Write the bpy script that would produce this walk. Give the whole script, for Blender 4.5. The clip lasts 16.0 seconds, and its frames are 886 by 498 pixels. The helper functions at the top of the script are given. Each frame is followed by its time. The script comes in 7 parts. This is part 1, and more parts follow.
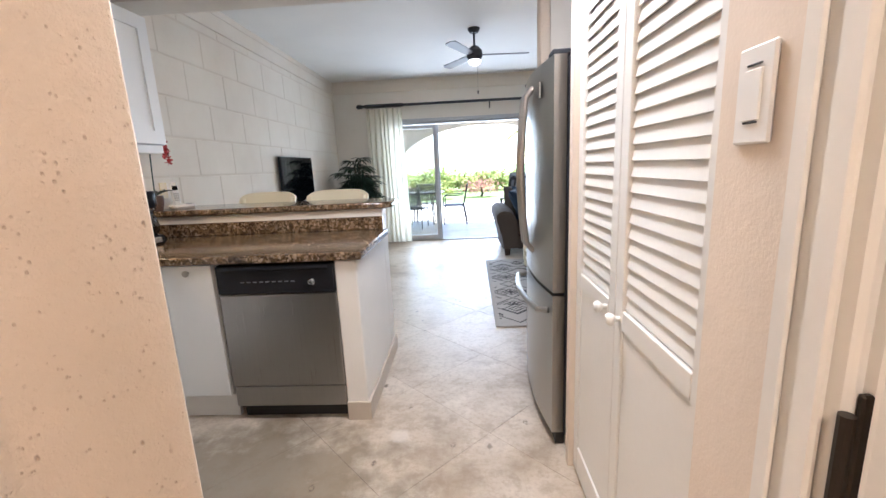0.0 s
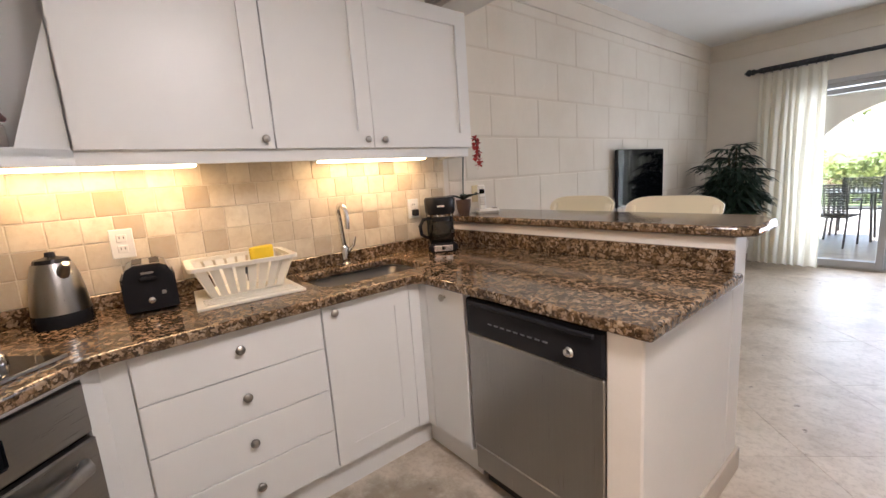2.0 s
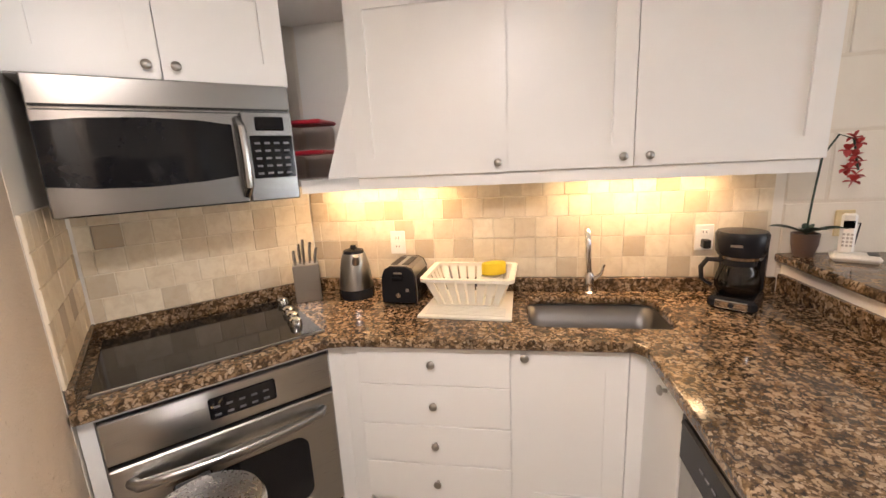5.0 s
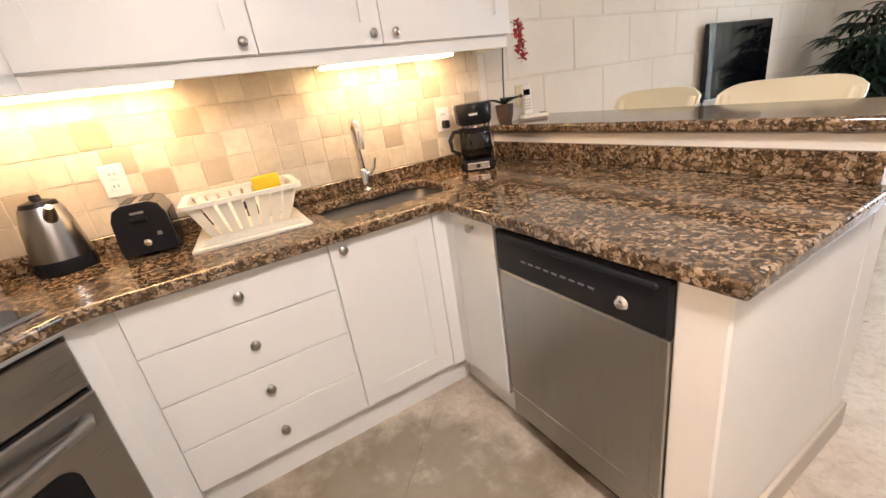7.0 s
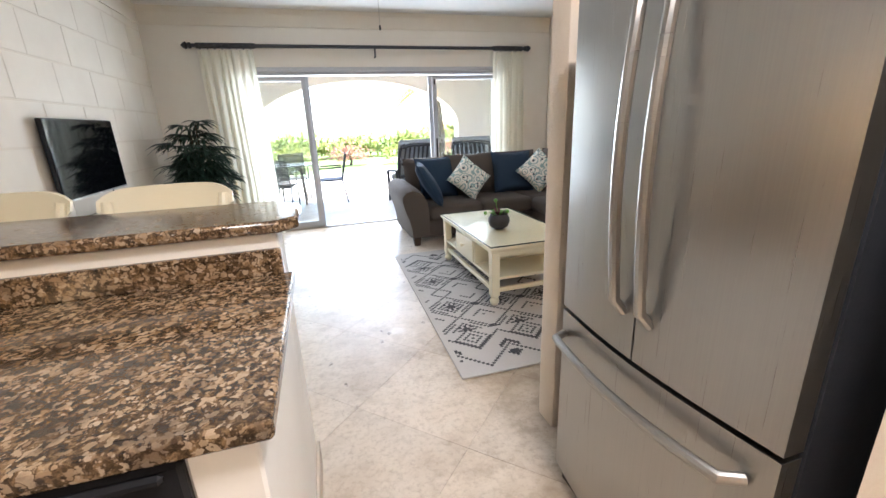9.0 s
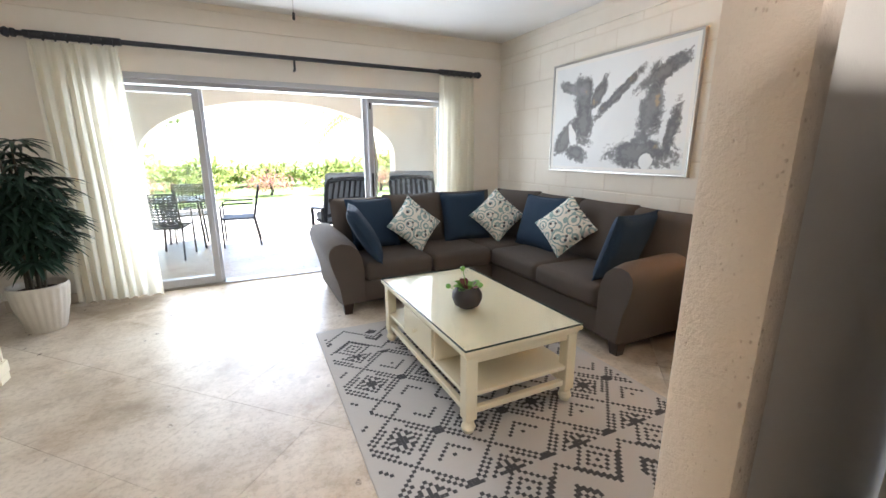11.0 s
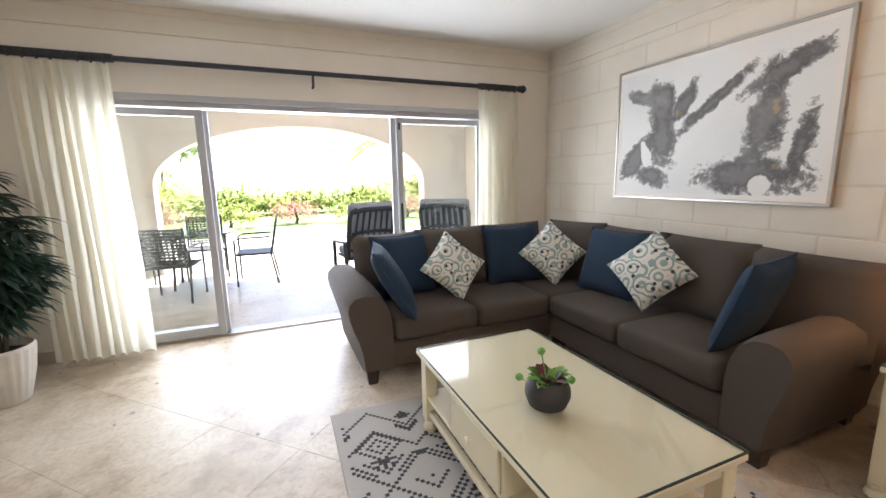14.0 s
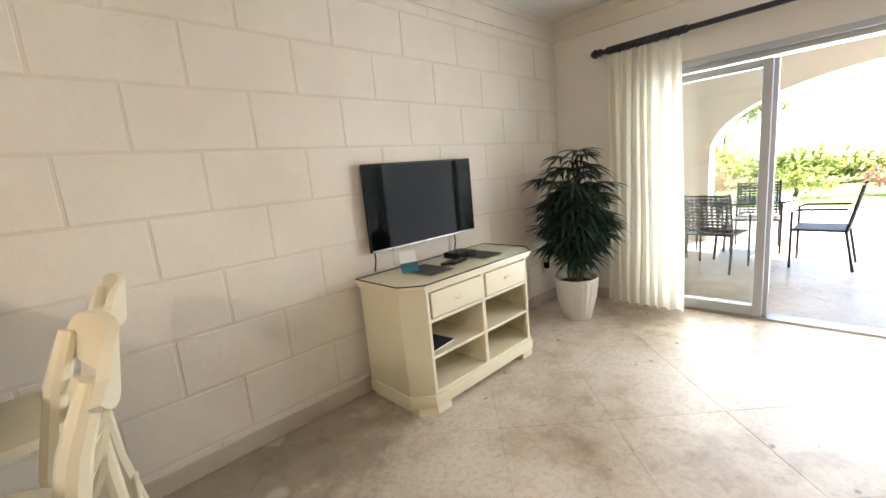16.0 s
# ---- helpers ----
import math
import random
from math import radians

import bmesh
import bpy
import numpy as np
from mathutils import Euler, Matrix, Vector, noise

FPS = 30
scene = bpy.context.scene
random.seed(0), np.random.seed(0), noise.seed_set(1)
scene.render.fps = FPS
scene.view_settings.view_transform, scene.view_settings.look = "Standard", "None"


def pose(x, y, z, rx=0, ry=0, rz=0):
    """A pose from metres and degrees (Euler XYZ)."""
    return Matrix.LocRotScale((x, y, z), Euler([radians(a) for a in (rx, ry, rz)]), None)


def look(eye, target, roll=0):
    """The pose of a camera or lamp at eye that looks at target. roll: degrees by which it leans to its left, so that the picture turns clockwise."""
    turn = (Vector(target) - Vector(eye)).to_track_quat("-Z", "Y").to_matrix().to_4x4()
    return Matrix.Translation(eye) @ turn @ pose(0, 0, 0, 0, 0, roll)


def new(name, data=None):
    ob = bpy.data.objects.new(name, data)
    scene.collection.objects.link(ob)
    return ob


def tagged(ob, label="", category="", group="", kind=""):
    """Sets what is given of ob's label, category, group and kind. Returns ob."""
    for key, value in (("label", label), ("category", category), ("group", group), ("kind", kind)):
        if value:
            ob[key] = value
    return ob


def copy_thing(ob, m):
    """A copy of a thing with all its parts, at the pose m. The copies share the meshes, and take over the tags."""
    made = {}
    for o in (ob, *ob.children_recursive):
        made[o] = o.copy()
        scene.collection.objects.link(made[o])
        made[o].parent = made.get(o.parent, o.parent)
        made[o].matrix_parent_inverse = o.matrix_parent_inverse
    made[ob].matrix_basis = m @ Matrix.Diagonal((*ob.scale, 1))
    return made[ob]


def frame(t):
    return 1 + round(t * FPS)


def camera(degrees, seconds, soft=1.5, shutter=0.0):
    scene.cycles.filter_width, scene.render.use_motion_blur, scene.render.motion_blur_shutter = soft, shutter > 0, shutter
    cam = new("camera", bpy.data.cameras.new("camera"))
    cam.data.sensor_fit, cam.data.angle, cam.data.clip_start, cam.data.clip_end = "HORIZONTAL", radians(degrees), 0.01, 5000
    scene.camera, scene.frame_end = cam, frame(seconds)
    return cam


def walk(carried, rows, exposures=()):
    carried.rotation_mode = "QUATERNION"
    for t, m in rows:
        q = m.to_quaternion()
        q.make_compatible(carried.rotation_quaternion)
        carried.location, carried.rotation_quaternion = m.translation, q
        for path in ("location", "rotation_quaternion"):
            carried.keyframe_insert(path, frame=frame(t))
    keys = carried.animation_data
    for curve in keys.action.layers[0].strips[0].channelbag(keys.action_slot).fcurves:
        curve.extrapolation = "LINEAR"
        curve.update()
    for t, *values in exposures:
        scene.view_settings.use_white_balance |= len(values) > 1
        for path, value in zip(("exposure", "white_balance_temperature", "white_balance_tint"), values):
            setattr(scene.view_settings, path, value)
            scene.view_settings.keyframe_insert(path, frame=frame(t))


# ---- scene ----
cam = camera(94.7, 16.0)
PATH = [
    (0, (0.791, 1.654, 1.292), (0.684, 3.612, 0.897), -2.7),
    (0.5, (0.821, 1.77, 1.297), (0.307, 3.661, 0.896), -2.6),
    (1, (0.851, 1.957, 1.313), (-0.064, 3.693, 0.926), -2.9),
    (1.5, (0.812, 2.227, 1.312), (-0.436, 3.742, 0.93), -3.6),
    (2, (0.742, 2.51, 1.334), (-0.796, 3.742, 0.995), -4.0),
    (2.5, (0.68, 2.789, 1.363), (-1.085, 3.687, 1.085), -3.8),
    (3, (0.62, 2.97, 1.485), (-1.312, 3.425, 1.24), -3.0),
    (3.5, (0.598, 3.075, 1.604), (-1.391, 3.125, 1.403), -1.9),
    (3.7, (0.604, 3.104, 1.626), (-1.386, 3.003, 1.461), -1.7),
    (5.8, (0.658, 3.104, 1.473), (-1.247, 2.787, 0.949), -3.1),
    (6, (0.661, 3.101, 1.444), (-1.247, 2.865, 0.891), -3.9),
    (6.5, (0.637, 2.978, 1.349), (-1.24, 3.242, 0.711), -6.6),
    (7, (0.579, 2.799, 1.292), (-1.064, 3.696, 0.586), -8.7),
    (7.5, (0.595, 2.661, 1.268), (-0.53, 4.147, 0.543), -7.4),
    (8, (0.605, 2.647, 1.297), (0.193, 4.483, 0.621), -4.9),
    (8.5, (0.467, 2.797, 1.318), (0.711, 4.682, 0.698), -4.0),
    (8.7, (0.407, 2.847, 1.343), (0.819, 4.707, 0.732), -3.9),
    (10.8, (0.62, 3.94, 1.367), (1.383, 5.733, 0.917), -0.3),
    (11, (0.658, 4.027, 1.387), (1.516, 5.775, 0.928), -0.1),
    (11.5, (0.734, 4.266, 1.395), (1.928, 5.808, 0.952), 0.5),
    (12, (0.764, 4.478, 1.388), (2.305, 5.677, 0.956), 0.6),
    (12.5, (0.773, 4.592, 1.413), (2.474, 5.567, 1.018), 0.7),
    (13, (0.749, 4.652, 1.428), (2.355, 5.78, 1.044), -0.1),
    (13.5, (0.728, 4.738, 1.417), (2.038, 6.202, 1.042), -1.1),
    (14, (0.848, 4.8, 1.405), (1.606, 6.618, 1.06), -1.1),
    (14.5, (1.005, 4.808, 1.418), (1.066, 6.776, 1.065), -0.5),
    (15, (1.025, 4.793, 1.416), (0.441, 6.669, 1.043), -1.1),
    (15.5, (0.985, 4.785, 1.428), (-0.121, 6.407, 1.044), -2.9),
    (16, (0.892, 4.921, 1.388), (-0.532, 6.279, 1.03), -5.3),
]
walk(cam, [(t, look(eye, target, roll)) for t, eye, target, roll in PATH], [
    (0.0, 2.25, 5450, 14), (1.5, 2.0, 5700, 18), (2.5, 2.28, 6150, 20), (3.5, 2.48, 6100, 18), (6.0, 2.38, 6700, 21), (6.6, 2.58, 6750, 21), (7.0, 2.62, 6300, 19), (7.5, 2.40, 6000, 16), (8.5, 2.6, 5800, 14),
    (11.0, 2.58, 5950, 14), (12.0, 2.56, 6400, 19), (12.5, 2.58, 6350, 19), (13.5, 2.42, 6350, 19), (14.5, 2.57, 6050, 13), (15.0, 2.72, 6000, 12), (15.6, 2.7, 6300, 13), (16.0, 2.50, 6500, 14),
])

# ---- light ----
world = bpy.data.worlds.new("world")
scene.world = world
world.use_nodes = True
wn = world.node_tree.nodes
sky = wn.new("ShaderNodeTexSky")
sky.sky_type, sky.sun_disc = "NISHITA", False
sky.sun_elevation, sky.sun_rotation = radians(57), radians(22)
world.node_tree.links.new(sky.outputs[0], wn["Background"].inputs[0])
wn["Background"].inputs[1].default_value = 0.15
sun = new("sun", bpy.data.lights.new("sun", "SUN"))
sun.data.energy, sun.data.angle, sun.data.color = 5.0, radians(0.5), (1.0, 0.95, 0.86)
sun.matrix_world = look((0, 0, 0), (-0.20, -0.50, -0.84))


def area_light(name, m, sx, sy, watts, colour):
    d = bpy.data.lights.new(name, "AREA")
    d.shape, d.size, d.size_y, d.energy, d.color = "RECTANGLE", sx, sy, watts, colour
    ob = new(name, d)
    ob.matrix_world = m
    return ob


def point_light(name, xyz, watts, colour, radius=0.04):
    d = bpy.data.lights.new(name, "POINT")
    d.energy, d.color, d.shadow_soft_size = watts, colour, radius
    ob = new(name, d)
    ob.location = xyz
    return ob


WARM = (1.0, 0.47, 0.14)
SOFT = (1.0, 0.78, 0.55)
# daylight through the wide door opening
area_light("door_daylight", look((1.3, 9.15, 1.15), (1.3, 0, 1.7)), 3.4, 1.9, 27, (0.88, 0.95, 1.0))
# strip lamps under the wall cabinets
area_light("cabinet_strip_light", pose(-1.245, 2.50, 1.4495), 0.06, 0.60, 0.28, WARM)
area_light("cabinet_strip_light", pose(-1.245, 3.67, 1.4495), 0.06, 0.60, 0.28, WARM)
# table lamp, wall sconce, hall and kitchen ceiling lamps
point_light("lamp_bulb", (3.5, 5.25, 1.28), 3.4, (1.0, 0.56, 0.24))
point_light("sconce_bulb", (3.40, 4.469, 2.09), 1.2, (1.0, 0.55, 0.22), 0.02)
point_light("sconce_bulb", (1.63, 4.469, 2.09), 1.1, (1.0, 0.55, 0.22), 0.02)
area_light("hall_ceiling_light", pose(0.75, 0.7, 2.42), 0.3, 0.3, 7.5, (1.0, 0.78, 0.57))
area_light("kitchen_ceiling_light", pose(0.90, 3.05, 2.44), 0.3, 0.3, 8.5, (1.0, 0.93, 0.84))


# ---- materials ----
class Nodes:
    """A node material with a Principled shader and a few shorthands."""

    def __init__(self, name):
        self.m = bpy.data.materials.new(name)
        self.m.use_nodes = True
        self.t = self.m.node_tree
        self.b = self.t.nodes["Principled BSDF"]
        geo = self.t.nodes.new("ShaderNodeNewGeometry")
        self.pos = geo.outputs["Position"]

    def put(self, socket, value):
        if isinstance(value, bpy.types.NodeSocket):
            self.t.links.new(value, socket)
        else:
            socket.default_value = value

    def noise(self, scale, detail=4.0, rough=0.55, vec=None, distort=0.0):
        n = self.t.nodes.new("ShaderNodeTexNoise")
        self.put(n.inputs["Vector"], vec or self.pos)
        n.inputs["Scale"].default_value, n.inputs["Detail"].default_value = scale, detail
        n.inputs["Roughness"].default_value, n.inputs["Distortion"].default_value = rough, distort
        return n.outputs["Fac"]

    def voronoi(self, scale, feature="F1", out="Distance", vec=None, rand=1.0):
        n = self.t.nodes.new("ShaderNodeTexVoronoi")
        n.feature = feature
        self.put(n.inputs["Vector"], vec or self.pos)
        n.inputs["Scale"].default_value, n.inputs["Randomness"].default_value = scale, rand
        return n.outputs[out]

    def ramp(self, fac, *stops):
        n = self.t.nodes.new("ShaderNodeValToRGB")
        while len(n.color_ramp.elements) < len(stops):
            n.color_ramp.elements.new(0.5)
        for e, (p, c) in zip(n.color_ramp.elements, stops):
            e.position = p
            e.color = (*c, 1) if isinstance(c, tuple) else (c, c, c, 1)
        self.put(n.inputs[0], fac)
        return n.outputs[0]

    def mix(self, fac, a, b, blend="MIX"):
        n = self.t.nodes.new("ShaderNodeMix")
        n.data_type, n.blend_type = "RGBA", blend
        self.put(n.inputs[0], fac)
        for s, v in ((n.inputs[6], a), (n.inputs[7], b)):
            self.put(s, (*v, 1) if isinstance(v, tuple) else v)
        return n.outputs[2]

    def math(self, op, a, b=0.0):
        n = self.t.nodes.new("ShaderNodeMath")
        n.operation = op
        self.put(n.inputs[0], a)
        self.put(n.inputs[1], b)
        return n.outputs[0]

    def stretch(self, sx, sy, sz):
        n = self.t.nodes.new("ShaderNodeMapping")
        self.put(n.inputs[0], self.pos)
        n.inputs["Scale"].default_value = (sx, sy, sz)
        return n.outputs[0]

    def random(self):
        return self.t.nodes.new("ShaderNodeObjectInfo").outputs["Random"]

    def bump(self, height, strength=0.3, distance=0.002):
        n = self.t.nodes.new("ShaderNodeBump")
        n.inputs["Strength"].default_value, n.inputs["Distance"].default_value = strength, distance
        self.put(n.inputs["Height"], height)
        self.t.links.new(n.outputs[0], self.b.inputs["Normal"])

    def done(self, colour=None, rough=0.5, metal=0.0, **more):
        if colour is not None:
            self.put(self.b.inputs["Base Color"], (*colour, 1) if isinstance(colour, tuple) else colour)
        self.put(self.b.inputs["Roughness"], rough)
        self.put(self.b.inputs["Metallic"], metal)
        for k, v in more.items():
            self.put(self.b.inputs[{"ior": "IOR", "specular_ior_level": "Specular IOR Level"}.get(k, k.replace("_", " ").title())], v)
        return self.m


def surface(name, a, b, rough=0.5, scale=3.0, fine=60.0, bump=0.15, metal=0.0, depth=0.001, **more):
    """Two tones mixed at a coarse and a fine scale, with slight relief."""
    n = Nodes(name)
    coarse = n.ramp(n.noise(scale, 5.0), (0.35, 0.0), (0.7, 1.0))
    grain = n.noise(fine, 3.0)
    c = n.mix(n.math("MULTIPLY", n.math("ADD", coarse, grain), 0.5), a, b)
    n.bump(grain, bump, depth)
    r = n.math("ADD", n.math("MULTIPLY", grain, 0.12), rough - 0.06)
    return n.done(c, r, metal, **more)


def plaster(name, a, b, relief=0.35, pit=0.0):
    n = Nodes(name)
    c = n.mix(n.ramp(n.noise(1.3, 6.0, 0.6), (0.35, 0.0), (0.7, 1.0)), a, b)
    h = n.math("ADD", n.noise(22.0, 6.0, 0.65), n.math("MULTIPLY", n.noise(160.0, 2.0), 0.35))
    if pit:
        h = n.math("ADD", h, n.math("MULTIPLY", n.noise(70.0, 5.0, 0.7), 0.6))
        holes = n.ramp(n.math("ADD", n.voronoi(1.0, vec=n.stretch(46, 46, 22)), n.math("MULTIPLY", n.noise(120.0, 2.0), 0.12)), (0.10, 0.0), (0.19, 1.0))
        gate = n.ramp(n.noise(11.0, 3.0), (0.55, 0.0), (0.60, 1.0))
        holes = n.math("MAXIMUM", holes, n.math("SUBTRACT", 1.0, gate))
        small = n.ramp(n.voronoi(1.0, vec=n.stretch(120, 120, 75)), (0.12, 0.0), (0.26, 1.0))
        gate2 = n.ramp(n.noise(26.0, 3.0), (0.54, 0.0), (0.58, 1.0))
        small = n.math("MAXIMUM", small, n.math("SUBTRACT", 1.0, gate2))
        holes = n.math("MULTIPLY", holes, n.math("ADD", 0.45, n.math("MULTIPLY", small, 0.55)))
        h = n.math("ADD", h, n.math("MULTIPLY", holes, pit))
        c = n.mix(n.math("MULTIPLY", n.math("SUBTRACT", 1.0, holes), 0.5), c, (0.30, 0.17, 0.09))
    n.bump(h, relief, 0.006)
    return n.done(c, 0.85)


def floor_stone():
    n = Nodes("coral_stone_floor")
    big = n.noise(0.62, 5.0, 0.55, distort=0.25)
    mid = n.noise(3.0, 8.0, 0.66, distort=0.2)
    fine = n.noise(34.0, 8.0, 0.74)
    base = n.ramp(n.math("ADD", n.math("MULTIPLY", big, 0.66), n.math("MULTIPLY", mid, 0.34)), (0.38, (0.33, 0.255, 0.175)), (0.45, (0.50, 0.42, 0.325)), (0.53, (0.62, 0.545, 0.45)), (0.70, (0.69, 0.625, 0.54)))
    blotch = n.math("MULTIPLY", n.ramp(n.noise(7.5, 7.0, 0.7), (0.50, 0.0), (0.62, 1.0)), n.ramp(big, (0.40, 1.0), (0.58, 0.25)))
    base = n.mix(n.math("MULTIPLY", blotch, 0.55), base, (0.27, 0.20, 0.135))
    sep = n.t.nodes.new("ShaderNodeSeparateXYZ")
    n.put(sep.inputs[0], n.pos)
    rag = n.math("MULTIPLY", n.math("SUBTRACT", n.noise(3.2, 8.0, 0.66), 0.5), 1.7)
    for cx, cy, rx, ry, deep in ((-0.22, 2.95, 1.0, 0.9, 0.70), (-1.2, 5.5, 0.8, 1.4, 0.55)):
        # old brown water stains in the stone
        a = n.math("DIVIDE", n.math("SUBTRACT", sep.outputs[0], cx), rx)
        b = n.math("DIVIDE", n.math("SUBTRACT", sep.outputs[1], cy), ry)
        d = n.math("SQRT", n.math("ADD", n.math("MULTIPLY", a, a), n.math("MULTIPLY", b, b)))
        base = n.mix(n.math("MULTIPLY", n.ramp(n.math("ADD", d, rag), (0.50, 1.0), (0.80, 0.0)), deep), base, (0.17, 0.135, 0.085))
    base = n.mix(n.math("MULTIPLY", n.ramp(fine, (0.48, 0.0), (0.64, 1.0)), 0.42), base, (0.30, 0.235, 0.165))
    chips = n.math("MULTIPLY", n.ramp(n.voronoi(1.0, vec=n.stretch(7.5, 5.0, 6.0)), (0.07, 1.0), (0.12, 0.0)), n.ramp(n.noise(1.6, 3.0), (0.44, 0.0), (0.50, 1.0)))
    chips = n.math("MULTIPLY", chips, n.ramp(fine, (0.44, 0.0), (0.52, 1.0)))
    base = n.mix(n.math("MULTIPLY", chips, 0.85), base, (0.10, 0.07, 0.05))
    pale = n.math("MULTIPLY", n.ramp(n.voronoi(1.7), (0.06, 1.0), (0.11, 0.0)), n.ramp(mid, (0.42, 0.0), (0.52, 1.0)))
    base = n.mix(n.math("MULTIPLY", pale, 0.5), base, (0.70, 0.66, 0.60))
    tone = n.ramp(n.random(), (0.0, 0.94), (1.0, 1.04))
    base = n.mix(1.0, base, tone, "MULTIPLY")
    n.bump(n.math("ADD", mid, n.math("MULTIPLY", fine, 0.3)), 0.05, 0.002)
    r = n.math("ADD", 0.20, n.math("MULTIPLY", n.math("ADD", mid, fine), 0.17))
    return n.done(base, r)


def granite():
    n = Nodes("brown_granite")
    nt = n.t.nodes.new("ShaderNodeTexNoise")
    nt.inputs["Scale"].default_value, nt.inputs["Detail"].default_value = 48.0, 6.0
    n.put(nt.inputs["Vector"], n.pos)
    add = n.t.nodes.new("ShaderNodeVectorMath")
    add.operation = "MULTIPLY_ADD"
    n.put(add.inputs[0], nt.outputs["Color"])
    add.inputs[1].default_value = (0.045, 0.045, 0.045)
    n.put(add.inputs[2], n.pos)
    v = add.outputs[0]
    ground = n.ramp(n.noise(58.0, 5.0, 0.6, vec=v), (0.32, (0.012, 0.008, 0.006)), (0.50, (0.072, 0.043, 0.021)), (0.66, (0.22, 0.138, 0.066)))
    sep = n.t.nodes.new("ShaderNodeSeparateColor")
    n.put(sep.inputs[0], n.voronoi(66.0, out="Color", vec=v))
    dist = n.voronoi(66.0, vec=v)
    size = n.math("MULTIPLY", n.ramp(sep.outputs[0], (0.10, 0.0), (0.30, 1.0)), n.math("ADD", 0.36, n.math("MULTIPLY", sep.outputs[1], 0.34)))
    grain = n.noise(130.0, 4.0, 0.6)
    f = n.ramp(n.math("SUBTRACT", n.math("ADD", dist, n.math("MULTIPLY", n.math("SUBTRACT", grain, 0.3), 0.42)), size), (0.0, 1.0), (0.10, 0.0))
    blob = n.ramp(sep.outputs[2], (0.0, (0.30, 0.20, 0.115)), (0.5, (0.44, 0.32, 0.20)), (1.0, (0.57, 0.45, 0.32)))
    blob = n.mix(n.math("MULTIPLY", grain, 0.5), blob, (0.22, 0.13, 0.07))
    c = n.mix(n.math("MULTIPLY", f, 0.74), ground, blob)
    specks = n.ramp(n.voronoi(105.0, vec=v), (0.22, 1.0), (0.34, 0.0))
    c = n.mix(n.math("MULTIPLY", n.math("MULTIPLY", specks, n.ramp(n.noise(30.0, 2.0), (0.45, 0.0), (0.6, 1.0))), 0.55), c, (0.36, 0.25, 0.16))
    c = n.mix(n.math("MULTIPLY", n.ramp(n.noise(11.0, 4.0, vec=v), (0.52, 0.0), (0.64, 1.0)), 0.55), c, (0.03, 0.018, 0.012))
    return n.done(c, 0.11)


def travertine():
    n = Nodes("tumbled_travertine")
    r = n.random()
    c = n.ramp(r, (0.0, (0.42, 0.34, 0.24)), (0.10, (0.52, 0.44, 0.32)), (0.22, (0.62, 0.53, 0.39)), (0.55, (0.69, 0.60, 0.45)), (1.0, (0.74, 0.66, 0.51)))
    cloud = n.noise(18.0, 5.0, 0.65, distort=0.5)
    c = n.mix(n.math("MULTIPLY", n.ramp(cloud, (0.42, 0.0), (0.68, 1.0)), 0.35), c, (0.42, 0.30, 0.17))
    n.bump(n.math("ADD", n.noise(45.0, 5.0, 0.7), n.math("MULTIPLY", cloud, 0.5)), 0.35, 0.003)
    return n.done(c, 0.55)


def brushed(name, colour, along, rough=0.28):
    """Brushed steel; along: the stretch that draws out the brush lines."""
    n = Nodes(name)
    lines = n.noise(1.0, 4.0, 0.6, vec=n.stretch(*along))
    c = n.mix(lines, tuple(x * 0.82 for x in colour), colour)
    n.bump(lines, 0.05, 0.0006)
    r = n.math("ADD", rough - 0.05, n.math("MULTIPLY", lines, 0.14))
    return n.done(c, r, 1.0)


def cloth(name, a, b, weave=900.0, relief=0.5, **more):
    n = Nodes(name)
    w = n.math("MULTIPLY", n.noise(weave, 2.0), 1.0)
    c = n.mix(n.math("MULTIPLY", n.math("ADD", n.noise(5.0, 4.0), w), 0.5), a, b)
    n.bump(n.math("ADD", w, n.math("MULTIPLY", n.noise(14.0, 3.0), 1.5)), relief, 0.002)
    return n.done(c, 0.92, **more)


def ikat():
    """Ikat print: blots of grey, aqua and charcoal on white, in the cushion's own plane."""
    n = Nodes("ikat_print")
    tc = n.t.nodes.new("ShaderNodeTexCoord")
    m = n.t.nodes.new("ShaderNodeMapping")
    n.put(m.inputs[0], tc.outputs["Object"])
    m.inputs["Scale"].default_value = (1, 1, 0.05)
    v = m.outputs[0]
    ring = n.math("SINE", n.math("MULTIPLY", n.voronoi(10.0, vec=v, rand=0.8), 22.0))
    rag = n.noise(34.0, 2.0, vec=v)
    f = n.math("ADD", ring, n.math("MULTIPLY", n.math("SUBTRACT", rag, 0.5), 1.6))
    c = n.mix(n.ramp(f, (0.25, 0.0), (0.32, 1.0)), (0.78, 0.76, 0.70), (0.30, 0.42, 0.42))
    dots = n.voronoi(17.0, vec=v, rand=1.0)
    c = n.mix(n.ramp(n.math("ADD", dots, n.math("MULTIPLY", rag, 0.12)), (0.27, 1.0), (0.32, 0.0)), c, (0.06, 0.06, 0.075))
    n.bump(rag, 0.3, 0.001)
    return n.done(c, 0.9)


